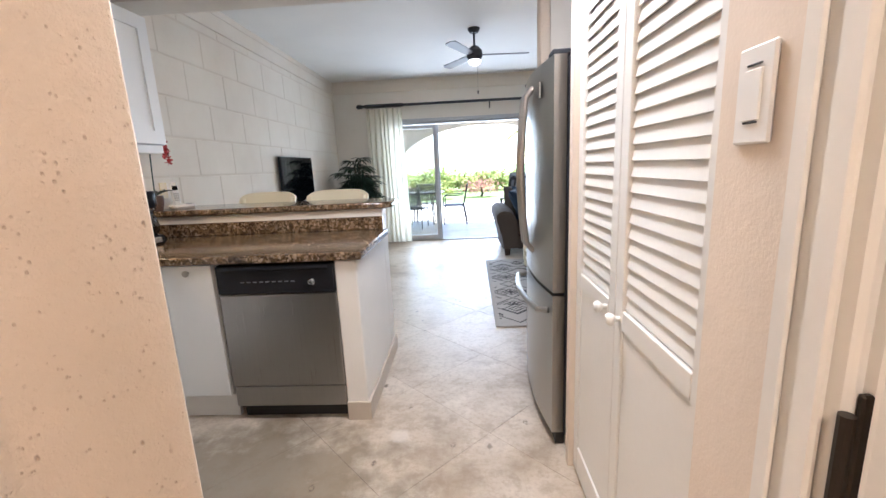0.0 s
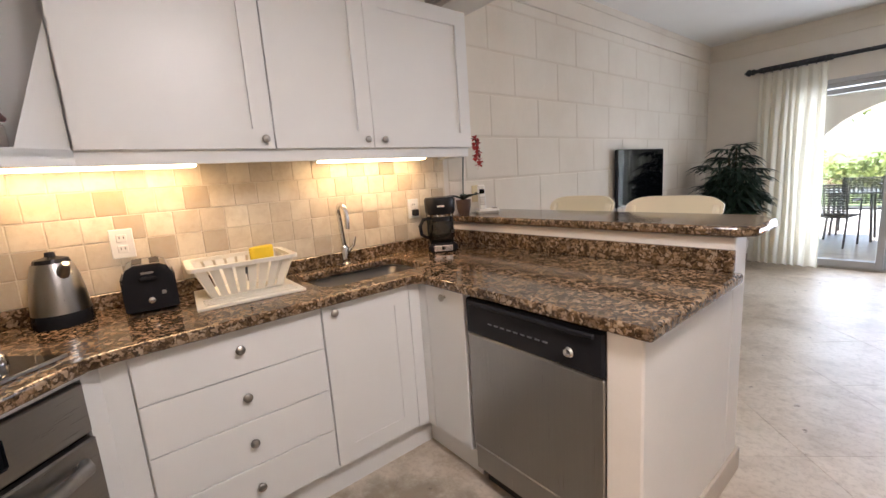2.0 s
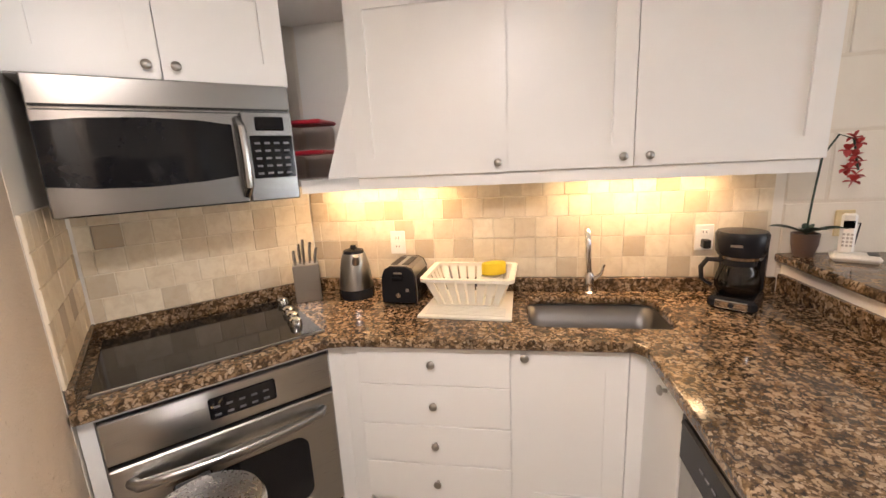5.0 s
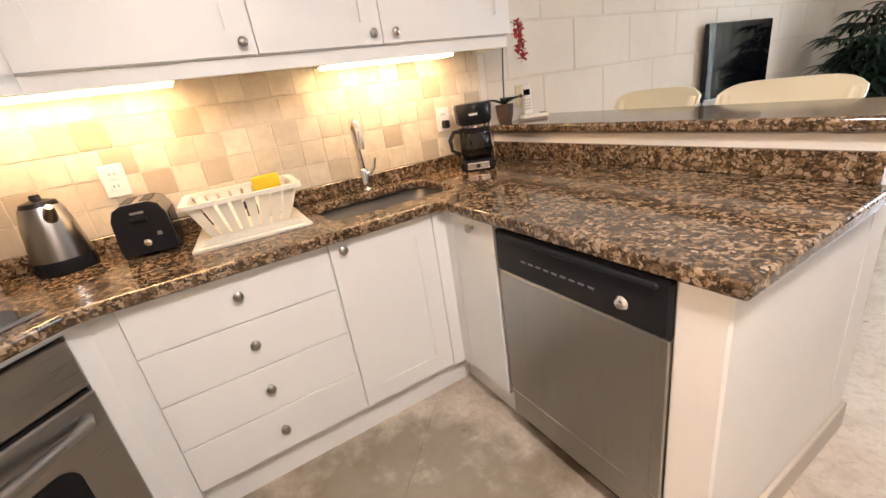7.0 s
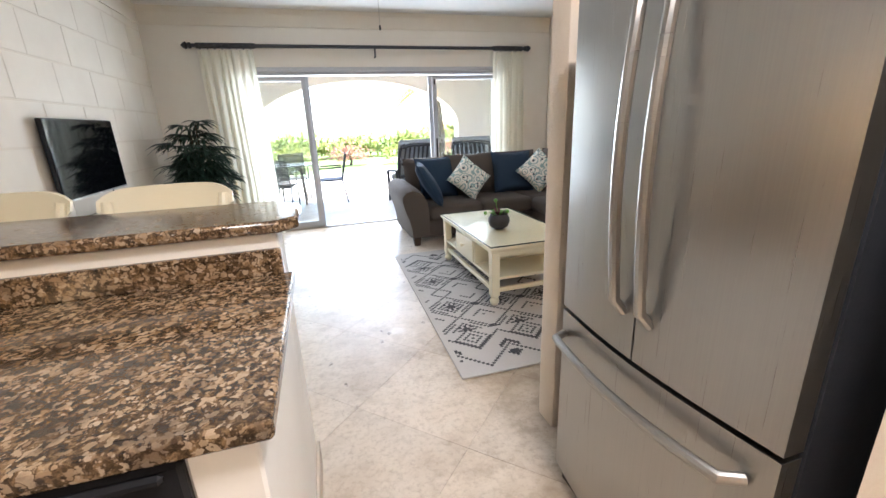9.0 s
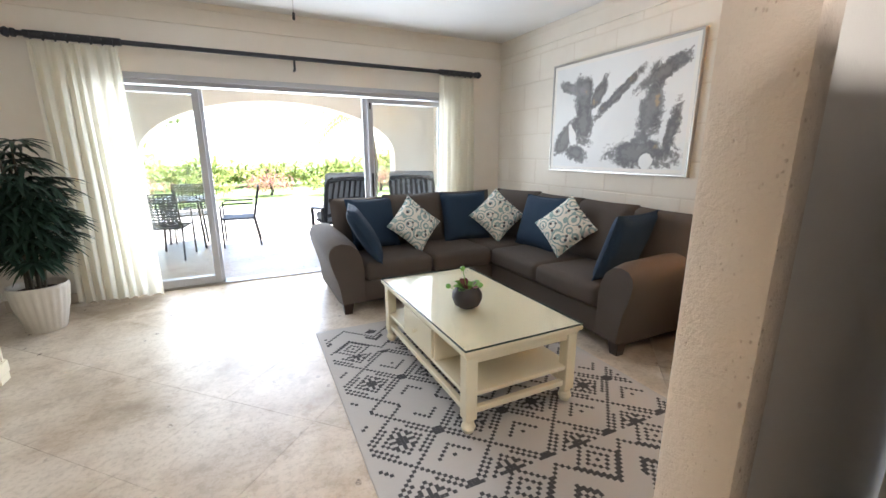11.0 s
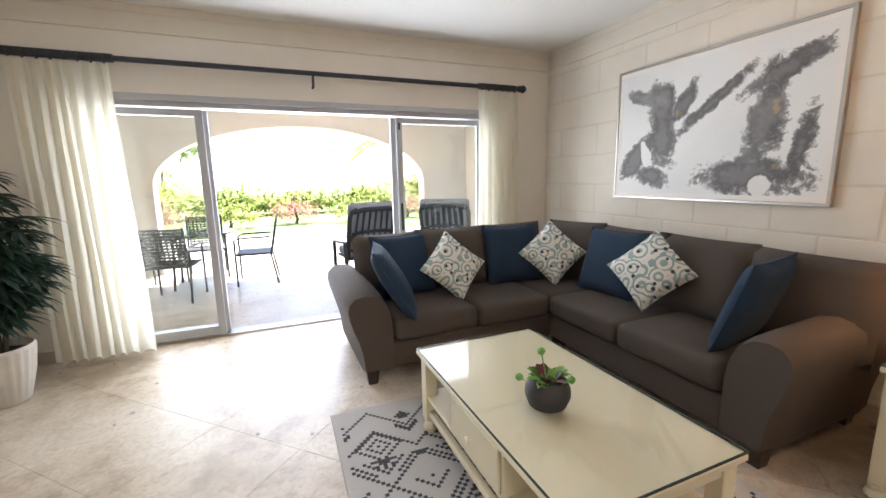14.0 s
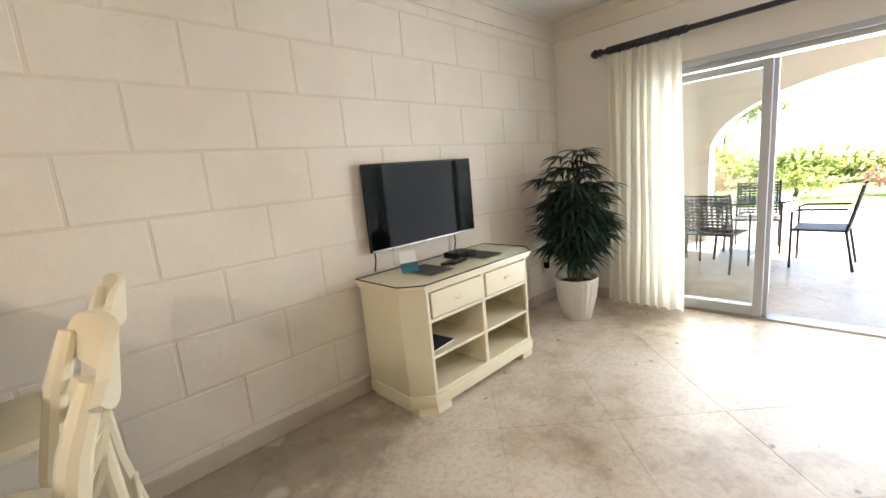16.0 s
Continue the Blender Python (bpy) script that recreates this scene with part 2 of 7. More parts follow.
def painting():
    """Grey and white poured-paint canvas with two dark masses and a little ochre."""
    n = Nodes("abstract_canvas")
    tc = n.t.nodes.new("ShaderNodeTexCoord")
    v = tc.outputs["Object"]
    m = n.t.nodes.new("ShaderNodeMapping")
    n.put(m.inputs[0], v)
    m.inputs["Rotation"].default_value, m.inputs["Scale"].default_value = (radians(-35), 0, 0), (1, 1.0, 2.2)
    streak = n.noise(2.2, 12.0, 0.68, vec=m.outputs[0], distort=0.5)
    sep = n.t.nodes.new("ShaderNodeSeparateXYZ")
    n.put(sep.inputs[0], v)
    y, z = sep.outputs[1], sep.outputs[2]
    warp = n.math("MULTIPLY", n.math("SUBTRACT", n.noise(5.0, 6.0, 0.65, vec=v), 0.5), 1.3)

    def mass(cy, cz, ry, rz, lean=0.0):
        """An oval patch, 1 in its middle and 0 at its rim; lean turns it in the picture's plane."""
        c, s = math.cos(radians(lean)), math.sin(radians(lean))
        dy, dz = n.math("SUBTRACT", y, cy), n.math("SUBTRACT", z, cz)
        a = n.math("DIVIDE", n.math("ADD", n.math("MULTIPLY", dy, c), n.math("MULTIPLY", dz, s)), ry)
        b = n.math("DIVIDE", n.math("SUBTRACT", n.math("MULTIPLY", dz, c), n.math("MULTIPLY", dy, s)), rz)
        return n.math("SUBTRACT", 1.0, n.math("SQRT", n.math("ADD", n.math("MULTIPLY", a, a), n.math("MULTIPLY", b, b))))

    blob = mass(0.35, 0.00, 0.12, 0.34, -8)
    for args in ((0.35, 0.24, 0.10, 0.12), (0.56, 0.29, 0.16, 0.05, 25), (0.16, 0.21, 0.16, 0.06, -57), (0.58, -0.20, 0.26, 0.09, -52), (0.42, -0.36, 0.15, 0.09), (-0.50, 0.28, 0.26, 0.07, -27), (-0.42, 0.02, 0.12, 0.34, 6), (-0.36, -0.37, 0.34, 0.13), (-0.63, -0.22, 0.06, 0.22, 10), (-0.07, 0.17, 0.36, 0.05, -37)):
        blob = n.math("MAXIMUM", blob, mass(*args))
    for args in ((0.50, -0.17, 0.06, 0.12, -20), (-0.42, -0.42, 0.08, 0.08)):
        blob = n.math("SUBTRACT", blob, n.math("MULTIPLY", n.math("MAXIMUM", mass(*args), 0.0), 2.6))
    rag = n.math("MULTIPLY", n.math("SUBTRACT", n.noise(15.0, 9.0, 0.72, vec=v, distort=0.6), 0.5), 1.9)
    f = n.math("ADD", n.math("ADD", n.math("ADD", blob, 0.15), n.math("ADD", warp, rag)), n.math("MULTIPLY", n.math("SUBTRACT", streak, 0.5), 1.6))
    c = n.ramp(f, (0.0, (0.72, 0.72, 0.70)), (0.08, (0.50, 0.49, 0.47)), (0.20, (0.22, 0.21, 0.20)), (0.50, (0.085, 0.08, 0.078)), (0.9, (0.16, 0.15, 0.145)))
    c = n.mix(n.math("MULTIPLY", n.ramp(n.noise(7.0, 5.0, vec=v), (0.62, 0.0), (0.70, 1.0)), n.ramp(blob, (0.1, 0.0), (0.4, 0.7))), c, (0.40, 0.26, 0.10))
    c = n.mix(n.math("MULTIPLY", n.ramp(n.noise(1.6, 4.0, vec=v), (0.5, 0.0), (0.75, 1.0)), 0.35), c, (0.55, 0.56, 0.57))
    n.bump(n.noise(40.0, 6.0, vec=v), 0.3, 0.003)
    return n.done(c, 0.5)


def thin_glass(name, tint=(0.985, 0.995, 0.99), shine=0.045):
    """Thin clear sheets: mostly clear, with a slight gloss."""
    m = bpy.data.materials.new(name)
    m.use_nodes = True
    t = m.node_tree
    t.nodes.clear()
    out, mixs = t.nodes.new("ShaderNodeOutputMaterial"), t.nodes.new("ShaderNodeMixShader")
    clear, gloss = t.nodes.new("ShaderNodeBsdfTransparent"), t.nodes.new("ShaderNodeBsdfGlossy")
    clear.inputs[0].default_value, gloss.inputs["Roughness"].default_value = (*tint, 1), 0.02
    mixs.inputs[0].default_value = shine
    t.links.new(clear.outputs[0], mixs.inputs[1])
    t.links.new(gloss.outputs[0], mixs.inputs[2])
    t.links.new(mixs.outputs[0], out.inputs[0])
    return m


def sheer(name, colour, through_share):
    m = bpy.data.materials.new(name)
    m.use_nodes = True
    t = m.node_tree
    t.nodes.clear()
    out, mixs = t.nodes.new("ShaderNodeOutputMaterial"), t.nodes.new("ShaderNodeMixShader")
    a, b = t.nodes.new("ShaderNodeBsdfDiffuse"), t.nodes.new("ShaderNodeBsdfTranslucent")
    noise_tex = t.nodes.new("ShaderNodeTexNoise")
    noise_tex.inputs["Scale"].default_value = 300
    rampn = t.nodes.new("ShaderNodeValToRGB")
    rampn.color_ramp.elements[0].color = (*[x * 0.9 for x in colour], 1)
    rampn.color_ramp.elements[1].color = (*colour, 1)
    geo = t.nodes.new("ShaderNodeNewGeometry")
    t.links.new(geo.outputs["Position"], noise_tex.inputs["Vector"])
    t.links.new(noise_tex.outputs["Fac"], rampn.inputs[0])
    for s in (a, b):
        t.links.new(rampn.outputs[0], s.inputs[0])
    mixs.inputs[0].default_value = through_share
    t.links.new(a.outputs[0], mixs.inputs[1])
    t.links.new(b.outputs[0], mixs.inputs[2])
    t.links.new(mixs.outputs[0], out.inputs[0])
    return m


def glow(name, colour, strength):
    n = Nodes(name)
    n.b.inputs["Emission Color"].default_value = (*colour, 1)
    n.b.inputs["Emission Strength"].default_value = strength
    return n.done(colour, 0.6)


FLOOR = floor_stone()
GRANITE = granite()
TRAVERTINE = travertine()
GROUT = surface("pale_grout", (0.70, 0.63, 0.50), (0.63, 0.55, 0.42), 0.9, 8, 90)
JOINT = surface("floor_joint", (0.54, 0.47, 0.38), (0.46, 0.39, 0.31), 0.8, 4, 80)
BLOCK = plaster("cream_block_paint", (0.74, 0.69, 0.60), (0.66, 0.60, 0.51), 0.30)
MORTAR = plaster("tan_mortar", (0.69, 0.63, 0.53), (0.62, 0.55, 0.46), 0.4)
SINK_STEEL = brushed("satin_sink_steel", (0.17, 0.165, 0.16), (4, 300, 300), 0.38)
WALL = plaster("cream_plaster", (0.78, 0.74, 0.67), (0.72, 0.67, 0.59), 0.16)
ROUGH = plaster("pitted_coral_plaster", (0.70, 0.60, 0.49), (0.62, 0.52, 0.41), 0.75, 0.9)
SAND = plaster("sand_plaster", (0.76, 0.66, 0.55), (0.70, 0.60, 0.49), 0.25)
CEIL = plaster("ceiling_paint", (0.80, 0.79, 0.76), (0.76, 0.75, 0.72), 0.08)
SKIRT = surface("coral_skirting", (0.56, 0.49, 0.40), (0.44, 0.37, 0.29), 0.4, 3, 40, 0.2)
CABINET = surface("white_cabinet_paint", (0.80, 0.80, 0.78), (0.77, 0.77, 0.75), 0.35, 2, 200, 0.04)
CREAM = surface("cream_lacquer", (0.80, 0.74, 0.56), (0.75, 0.68, 0.50), 0.38, 4, 120, 0.08)
TRIM = surface("white_trim_paint", (0.78, 0.75, 0.70), (0.72, 0.69, 0.63), 0.4, 3, 90, 0.08)
STEEL_V = brushed("brushed_steel_upright", (0.43, 0.42, 0.40), (400, 400, 3))
STEEL_H = brushed("brushed_steel_level", (0.45, 0.44, 0.42), (4, 4, 500))
# level steel copied darker for the microwave, its shade put into the colour
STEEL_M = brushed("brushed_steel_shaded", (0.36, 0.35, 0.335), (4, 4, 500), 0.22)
CHROME = surface("polished_chrome", (0.70, 0.70, 0.70), (0.66, 0.66, 0.66), 0.12, 4, 60, 0.02, 1.0)
NICKEL = surface("satin_nickel", (0.42, 0.40, 0.37), (0.36, 0.34, 0.31), 0.34, 6, 120, 0.05, 1.0)
BLACK = surface("black_plastic", (0.012, 0.012, 0.014), (0.02, 0.02, 0.022), 0.24, 5, 200, 0.05, specular_ior_level=0.16)
KEY_GREY = surface("grey_lettering", (0.10, 0.10, 0.105), (0.13, 0.13, 0.135), 0.5, 8, 100, 0.0)
# near-black for dark parts; also puts shade into gaps and the closet
DARK = surface("dark_parts_and_shade", (0.02, 0.018, 0.016), (0.03, 0.027, 0.024), 0.7, 5, 60)
GLASS_BLACK = surface("black_glass", (0.006, 0.006, 0.007), (0.010, 0.010, 0.012), 0.07, 2, 40, 0.0, specular_ior_level=0.3)
SCREEN = surface("screen_glass", (0.002, 0.0023, 0.0026), (0.003, 0.0034, 0.0038), 0.05, 2, 40, 0.0, specular_ior_level=0.05)
IRON = surface("black_iron", (0.015, 0.017, 0.022), (0.028, 0.030, 0.036), 0.5, 8, 150, 0.2)
SOFA = cloth("brown_grey_sofa_fabric", (0.066, 0.052, 0.044), (0.094, 0.076, 0.064))
NAVY = cloth("navy_cushion_fabric", (0.012, 0.030, 0.062), (0.018, 0.042, 0.080))
IKAT = ikat()
CANVAS = painting()
FRAME_SILVER = surface("silver_frame", (0.50, 0.48, 0.45), (0.40, 0.38, 0.35), 0.35, 8, 120, 0.1, 0.8)
SHEER = sheer("cream_sheer_curtain", (0.86, 0.82, 0.70), 0.5)
SHADE = sheer("linen_lamp_shade", (0.84, 0.60, 0.34), 0.50)
PANE = thin_glass("clear_pane")
TABLE_GLASS = thin_glass("table_glass", (0.985, 0.995, 0.985), 0.06)
GLASS_EDGE = surface("dark_glass_edge", (0.03, 0.05, 0.045), (0.04, 0.065, 0.055), 0.15, 6, 80, 0.0)
JUG_GLASS = thin_glass("carafe_glass", (0.42, 0.41, 0.40), 0.07)
WHITE_PLASTIC = surface("white_plastic", (0.78, 0.76, 0.72), (0.74, 0.72, 0.68), 0.4, 4, 150, 0.03)
ALUMINIUM = surface("grey_aluminium", (0.47, 0.48, 0.50), (0.42, 0.43, 0.45), 0.4, 3, 90, 0.03)
WOOD_DARK = surface("dark_wood_foot", (0.026, 0.014, 0.010), (0.045, 0.024, 0.017), 0.4, 8, 90, 0.1)
RUG = cloth("grey_woven_rug", (0.42, 0.41, 0.40), (0.52, 0.505, 0.49), 260.0, 0.9)
RUG_DARK = cloth("charcoal_rug_yarn", (0.045, 0.045, 0.05), (0.07, 0.07, 0.075), 260.0, 0.9)
LEAF = surface("palm_leaf", (0.010, 0.030, 0.018), (0.020, 0.050, 0.028), 0.45, 6, 80, 0.1)
LEAF_LIGHT = surface("fresh_leaf", (0.10, 0.30, 0.04), (0.20, 0.42, 0.08), 0.5, 20, 90, 0.1)
STEM = surface("palm_stem", (0.05, 0.045, 0.03), (0.09, 0.07, 0.045), 0.8, 12, 80, 0.4)
POT_WHITE = plaster("whitewashed_pot", (0.66, 0.63, 0.57), (0.52, 0.48, 0.42), 0.5)
SOIL = surface("soil", (0.03, 0.02, 0.014), (0.05, 0.035, 0.025), 0.95, 20, 120, 0.8)
POT_BLACK = surface("charcoal_ceramic", (0.022, 0.022, 0.025), (0.035, 0.034, 0.037), 0.5, 10, 90, 0.15)
STRIP = glow("lit_strip", (1.0, 0.76, 0.42), 3.4)
SCONCE_GLASS = glow("lit_sconce_glass", (1.0, 0.62, 0.25), 1.7)
CERAMIC = surface("woven_ceramic", (0.46, 0.38, 0.30), (0.36, 0.29, 0.22), 0.5, 9, 100, 0.3)


# ---- building helpers ----
from mathutils.geometry import tessellate_polygon


def thing(name, m, label, category, group=""):
    ob = new(name)
    ob.empty_display_size = 0.1
    ob.matrix_world = m
    return tagged(ob, label, category, group)


def mesh_of(name, bm, material, smooth=35):
    bmesh.ops.recalc_face_normals(bm, faces=bm.faces)
    me = bpy.data.meshes.new(name)
    bm.to_mesh(me)
    bm.free()
    me.materials.append(material)
    if smooth:
        me.shade_smooth()
        me.set_sharp_from_angle(angle=radians(smooth))
    return me


def part(name, bm, material, parent, label="", smooth=35):
    ob = new(name, mesh_of(name, bm, material, smooth))
    ob.parent = parent
    return tagged(ob, label)


def piece(name, me, parent, m):
    """An object of its own on shared mesh data."""
    ob = new(name, me)
    ob.parent = parent
    ob.matrix_basis = m
    return ob


def structure(name, bm, material, label, smooth=35):
    ob = new(name, mesh_of(name, bm, material, smooth))
    return tagged(ob, label, kind="structure")


def box(bm, x0, y0, z0, x1, y1, z1, bevel=0.0, segs=1):
    made = bmesh.ops.create_cube(bm, size=1.0)["verts"]
    for v in made:
        v.co = Vector((x0 + (v.co.x + 0.5) * (x1 - x0), y0 + (v.co.y + 0.5) * (y1 - y0), z0 + (v.co.z + 0.5) * (z1 - z0)))
    if bevel:
        edges = list({e for v in made for e in v.link_edges})
        bmesh.ops.bevel(bm, geom=edges, offset=bevel, segments=segs, affect="EDGES", profile=0.5)
    return bm


def boxed(*args, **kw):
    return box(bmesh.new(), *args, **kw)


def prism(bm, pts, z0, z1, bevel=0.0):
    low = [bm.verts.new((x, y, z0)) for x, y in pts]
    high = [bm.verts.new((x, y, z1)) for x, y in pts]
    n = len(pts)
    faces = [bm.faces.new(low[::-1]), bm.faces.new(high)]
    faces += [bm.faces.new((low[i], low[(i + 1) % n], high[(i + 1) % n], high[i])) for i in range(n)]
    if bevel:
        bmesh.ops.bevel(bm, geom=list({e for f in faces for e in f.edges}), offset=bevel, segments=2, affect="EDGES", profile=0.5)
    return bm


def slab(bm, outer, holes, z0, z1):
    """A flat slab with holes through it."""
    rings = [outer, *holes]
    flat = [p for ring in rings for p in ring]
    low = [bm.verts.new((x, y, z0)) for x, y in flat]
    high = [bm.verts.new((x, y, z1)) for x, y in flat]
    for tri in tessellate_polygon([[Vector((x, y, 0)) for x, y in ring] for ring in rings]):
        bm.faces.new([high[i] for i in tri])
        bm.faces.new([low[i] for i in reversed(tri)])
    start = 0
    for ring in rings:
        n = len(ring)
        for i in range(n):
            a, b = start + i, start + (i + 1) % n
            bm.faces.new((low[a], low[b], high[b], high[a]))
        start += n
    bmesh.ops.dissolve_limit(bm, angle_limit=0.01, verts=bm.verts, edges=bm.edges) if not holes else None
    return bm


def turn(bm, profile, cx=0.0, cy=0.0, n=24, cap=True):
    """A turned body from (radius, height) pairs."""
    rings = []
    for r, z in profile:
        rings.append([bm.verts.new((cx + r * math.cos(2 * math.pi * i / n), cy + r * math.sin(2 * math.pi * i / n), z)) for i in range(n)])
    for a, b in zip(rings, rings[1:]):
        for i in range(n):
            bm.faces.new((a[i], a[(i + 1) % n], b[(i + 1) % n], b[i]))
    if cap:
        bm.faces.new(rings[0][::-1])
        bm.faces.new(rings[-1])
    return bm


def tube(bm, pts, r, n=8, flat=1.0):
    """A round bar along points; flat squashes it along its second axis. r: one radius, or one a point."""
    pts = [Vector(p) for p in pts]
    rings = []
    side = None
    for i, p in enumerate(pts):
        d = (pts[min(i + 1, len(pts) - 1)] - pts[max(i - 1, 0)]).normalized()
        if side is None:
            side = d.orthogonal().normalized()
        side = (side - d * side.dot(d)).normalized()
        other = d.cross(side)
        rr = r[i] if isinstance(r, (list, tuple)) else r
        rings.append([bm.verts.new(p + rr * (math.cos(a) * side + flat * math.sin(a) * other)) for a in (2 * math.pi * k / n for k in range(n))])
    for a, b in zip(rings, rings[1:]):
        for i in range(n):
            bm.faces.new((a[i], a[(i + 1) % n], b[(i + 1) % n], b[i]))
    bm.faces.new(rings[0][::-1])
    bm.faces.new(rings[-1])
    return bm


def cushion(w, h, d, puff=1.0, n=14, pinch=0.06):
    """A stuffed cushion in the xy plane, plump in the middle, with thin edges and drawn-in sides."""
    bm = bmesh.new()
    grid = {}
    for s in (1, -1):
        for i in range(n + 1):
            for j in range(n + 1):
                u, v = 2 * i / n - 1, 2 * j / n - 1
                if s < 0 and (i in (0, n) or j in (0, n)):
                    grid[s, i, j] = grid[1, i, j]
                    continue
                k = 1 - pinch * (1 - v * v)
                l = 1 - pinch * (1 - u * u)
                z = s * d / 2 * (max(0, 1 - abs(u) ** 2.6) * max(0, 1 - abs(v) ** 2.6)) ** (0.42 * puff)
                z += 0.008 * noise.noise(Vector((u * 2 + w * 7, v * 2 + h * 3, s)))* (1 - max(abs(u), abs(v)) ** 4)
                grid[s, i, j] = bm.verts.new((u * w / 2 * k, v * h / 2 * l, z))
    for s in (1, -1):
        for i in range(n):
            for j in range(n):
                bm.faces.new([grid[s, i, j], grid[s, i + 1, j], grid[s, i + 1, j + 1], grid[s, i, j + 1]])
    return bm


def rounded(x0, y0, z0, x1, y1, z1, r):
    """A soft upholstered block."""
    return box(bmesh.new(), x0, y0, z0, x1, y1, z1, r, 4)


def shaker(unit, x, y, z, w, h, t=0.02, rail=0.078, sunk=0.012):
    """A framed door leaf with a sunk panel on a unit, its face to -y."""
    bm = slab(bmesh.new(), [(0, 0), (w, 0), (w, h), (0, h)], [[(rail, rail), (rail, h - rail), (w - rail, h - rail), (w - rail, rail)]], 0, t)
    bm.transform(Matrix.Translation((x, y, z)) @ Matrix.Rotation(radians(90), 4, "X"))
    door = part("door", bm, CABINET, unit, smooth=0)
    part("panel", boxed(x + rail, y - t + sunk, z + rail, x + w - rail, y, z + h - rail), CABINET, door, smooth=0)
    return door


def knob(x, z, y=-0.02, r=0.016):
    """A mushroom knob on a face that looks to -y."""
    bm = turn(bmesh.new(), [(0.007, 0), (0.006, 0.012), (r, 0.018), (r, 0.024), (r * 0.6, 0.029), (0.001, 0.030)], n=14)
    bmesh.ops.transform(bm, matrix=Matrix.Translation((x, y, z)) @ Matrix.Rotation(radians(90), 4, "X"), verts=bm.verts)
    return bm


# ---- setting ----
LX, RX, DY, SY = -1.36, 3.88, 8.86, 4.424      # left wall, right wall, door wall, wall beside the fridge
CEILING_Z, KITCHEN_Z = 2.76, 2.50
DIAG = pose(0.021, 0.049, 0, 0, 0, 135)                # the oven corner, turned by 45 degrees


def diag(lx, ly):
    p = DIAG @ Vector((lx, ly, 0))
    return p.x, p.y


floor = structure("floor", boxed(-2.6, -1.6, -0.20, 6.2, 12.60, -0.006), JOINT, "polished beige coral stone floor with worn patches", 0)
wall_west = structure("wall_west", boxed(LX - 0.25, 0.6, 0, LX - 0.0025, DY + 0.25, 2.9), MORTAR, "cream painted coral block wall", 0)
wall_east = structure("wall_east", boxed(RX + 0.0025, SY - 0.2, 0, RX + 0.25, DY + 0.25, 2.9), MORTAR, "cream painted coral block wall", 0)
OX0, OX1, OZ = -0.55, 3.16, 2.06               # the door opening
bm = boxed(LX - 0.01, DY, 0, OX0, DY + 0.25, 2.9)
box(bm, OX1, DY, 0, RX + 0.01, DY + 0.25, 2.9)
box(bm, OX0, DY, OZ, OX1, DY + 0.25, 2.9)
wall_north = structure("wall_north", bm, WALL, "cream plastered wall over the sliding doors", 0)
bm = boxed(1.33, SY - 0.10, 0, RX + 0.01, SY, 2.9)
wall_south = structure("wall_south", bm, WALL, "cream plastered wall with light switches", 0)


def rough_block(bm, x0, y0, z0, x1, y1, z1, step=0.06, amp=0.006):
    """A block whose faces and edges are uneven, like old coral stone."""
    made = bmesh.ops.create_cube(bm, size=1.0)["verts"]
    for v in made:
        v.co = Vector((x0 + (v.co.x + 0.5) * (x1 - x0), y0 + (v.co.y + 0.5) * (y1 - y0), z0 + (v.co.z + 0.5) * (z1 - z0)))
    edges = [e for e in {e for v in made for e in v.link_edges} if abs(e.verts[0].co.z - e.verts[1].co.z) > 0.5]
    bmesh.ops.bevel(bm, geom=edges, offset=0.012, segments=2, affect="EDGES", profile=0.5)
    return bm


# end of the wall beside the fridge, bare pitted stone
bm = rough_block(bmesh.new(), 1.285, SY - 0.122, 0, 1.345, SY + 0.003, 2.9)
wall_end = structure("wall_end", bm, ROUGH, "pitted coral stone end of the wall")

# hall: walls that close the way in
K1, S1 = (0.262, 2.300), (0.320, 2.248)
hall_pts = [K1, S1, (0.180, 2.108), (0.180, -1.4), (-0.10, -1.4), (-0.10, 1.60), diag(1.432, -1.0)]
wall_hall_west = structure("wall_hall_west", prism(bmesh.new(), hall_pts, 0, 2.6, 0.008), ROUGH, "pitted sand-coloured coral stone wall")
bm = boxed(1.20, 2.07, 0, 1.36, 2.345, 2.6)
box(bm, 1.20, 2.345, 2.06, 1.36, 3.22, 2.6)
box(bm, 1.20, 3.22, 0, 1.36, 3.26, 2.6)
box(bm, 1.20, -1.4, 2.10, 1.36, 2.07, 2.6)
box(bm, 1.20, -1.4, 0, 1.36, 1.24, 2.10)
wall_hall_east = structure("wall_hall_east", bm, SAND, "sand-coloured plastered wall with a louvred closet", 0)
structure("wall_hall_south", boxed(-0.2, -1.55, 0, 1.5, -1.4, 2.6), WALL, "plain cream wall at the way in", 0)
structure("wall_closet", boxed(1.95, 1.0, 0, 2.1, 4.30, 2.6), WALL, "plain back wall of closet and fridge recess", 0)
structure("wall_recess", boxed(1.36, 3.20, 0, 1.95, 3.26, 2.6), WALL, "plain side wall of the fridge recess", 0)
structure("wall_room_beyond", boxed(1.36, 0.9, 0, 1.95, 1.0, 2.6), WALL, "plain wall past the side door", 0)
bm = prism(bmesh.new(), [diag(1.432, -1.10), diag(1.432, -0.45), diag(2.404, -0.45), (LX - 0.02, 1.9), (LX - 0.02, 0.6), (-0.10, 0.6), (-0.1, 1.6)], 0, 2.55)
wall_kitchen = structure("wall_kitchen", bm, WALL, "cream plastered diagonal kitchen wall behind the hob", 0)

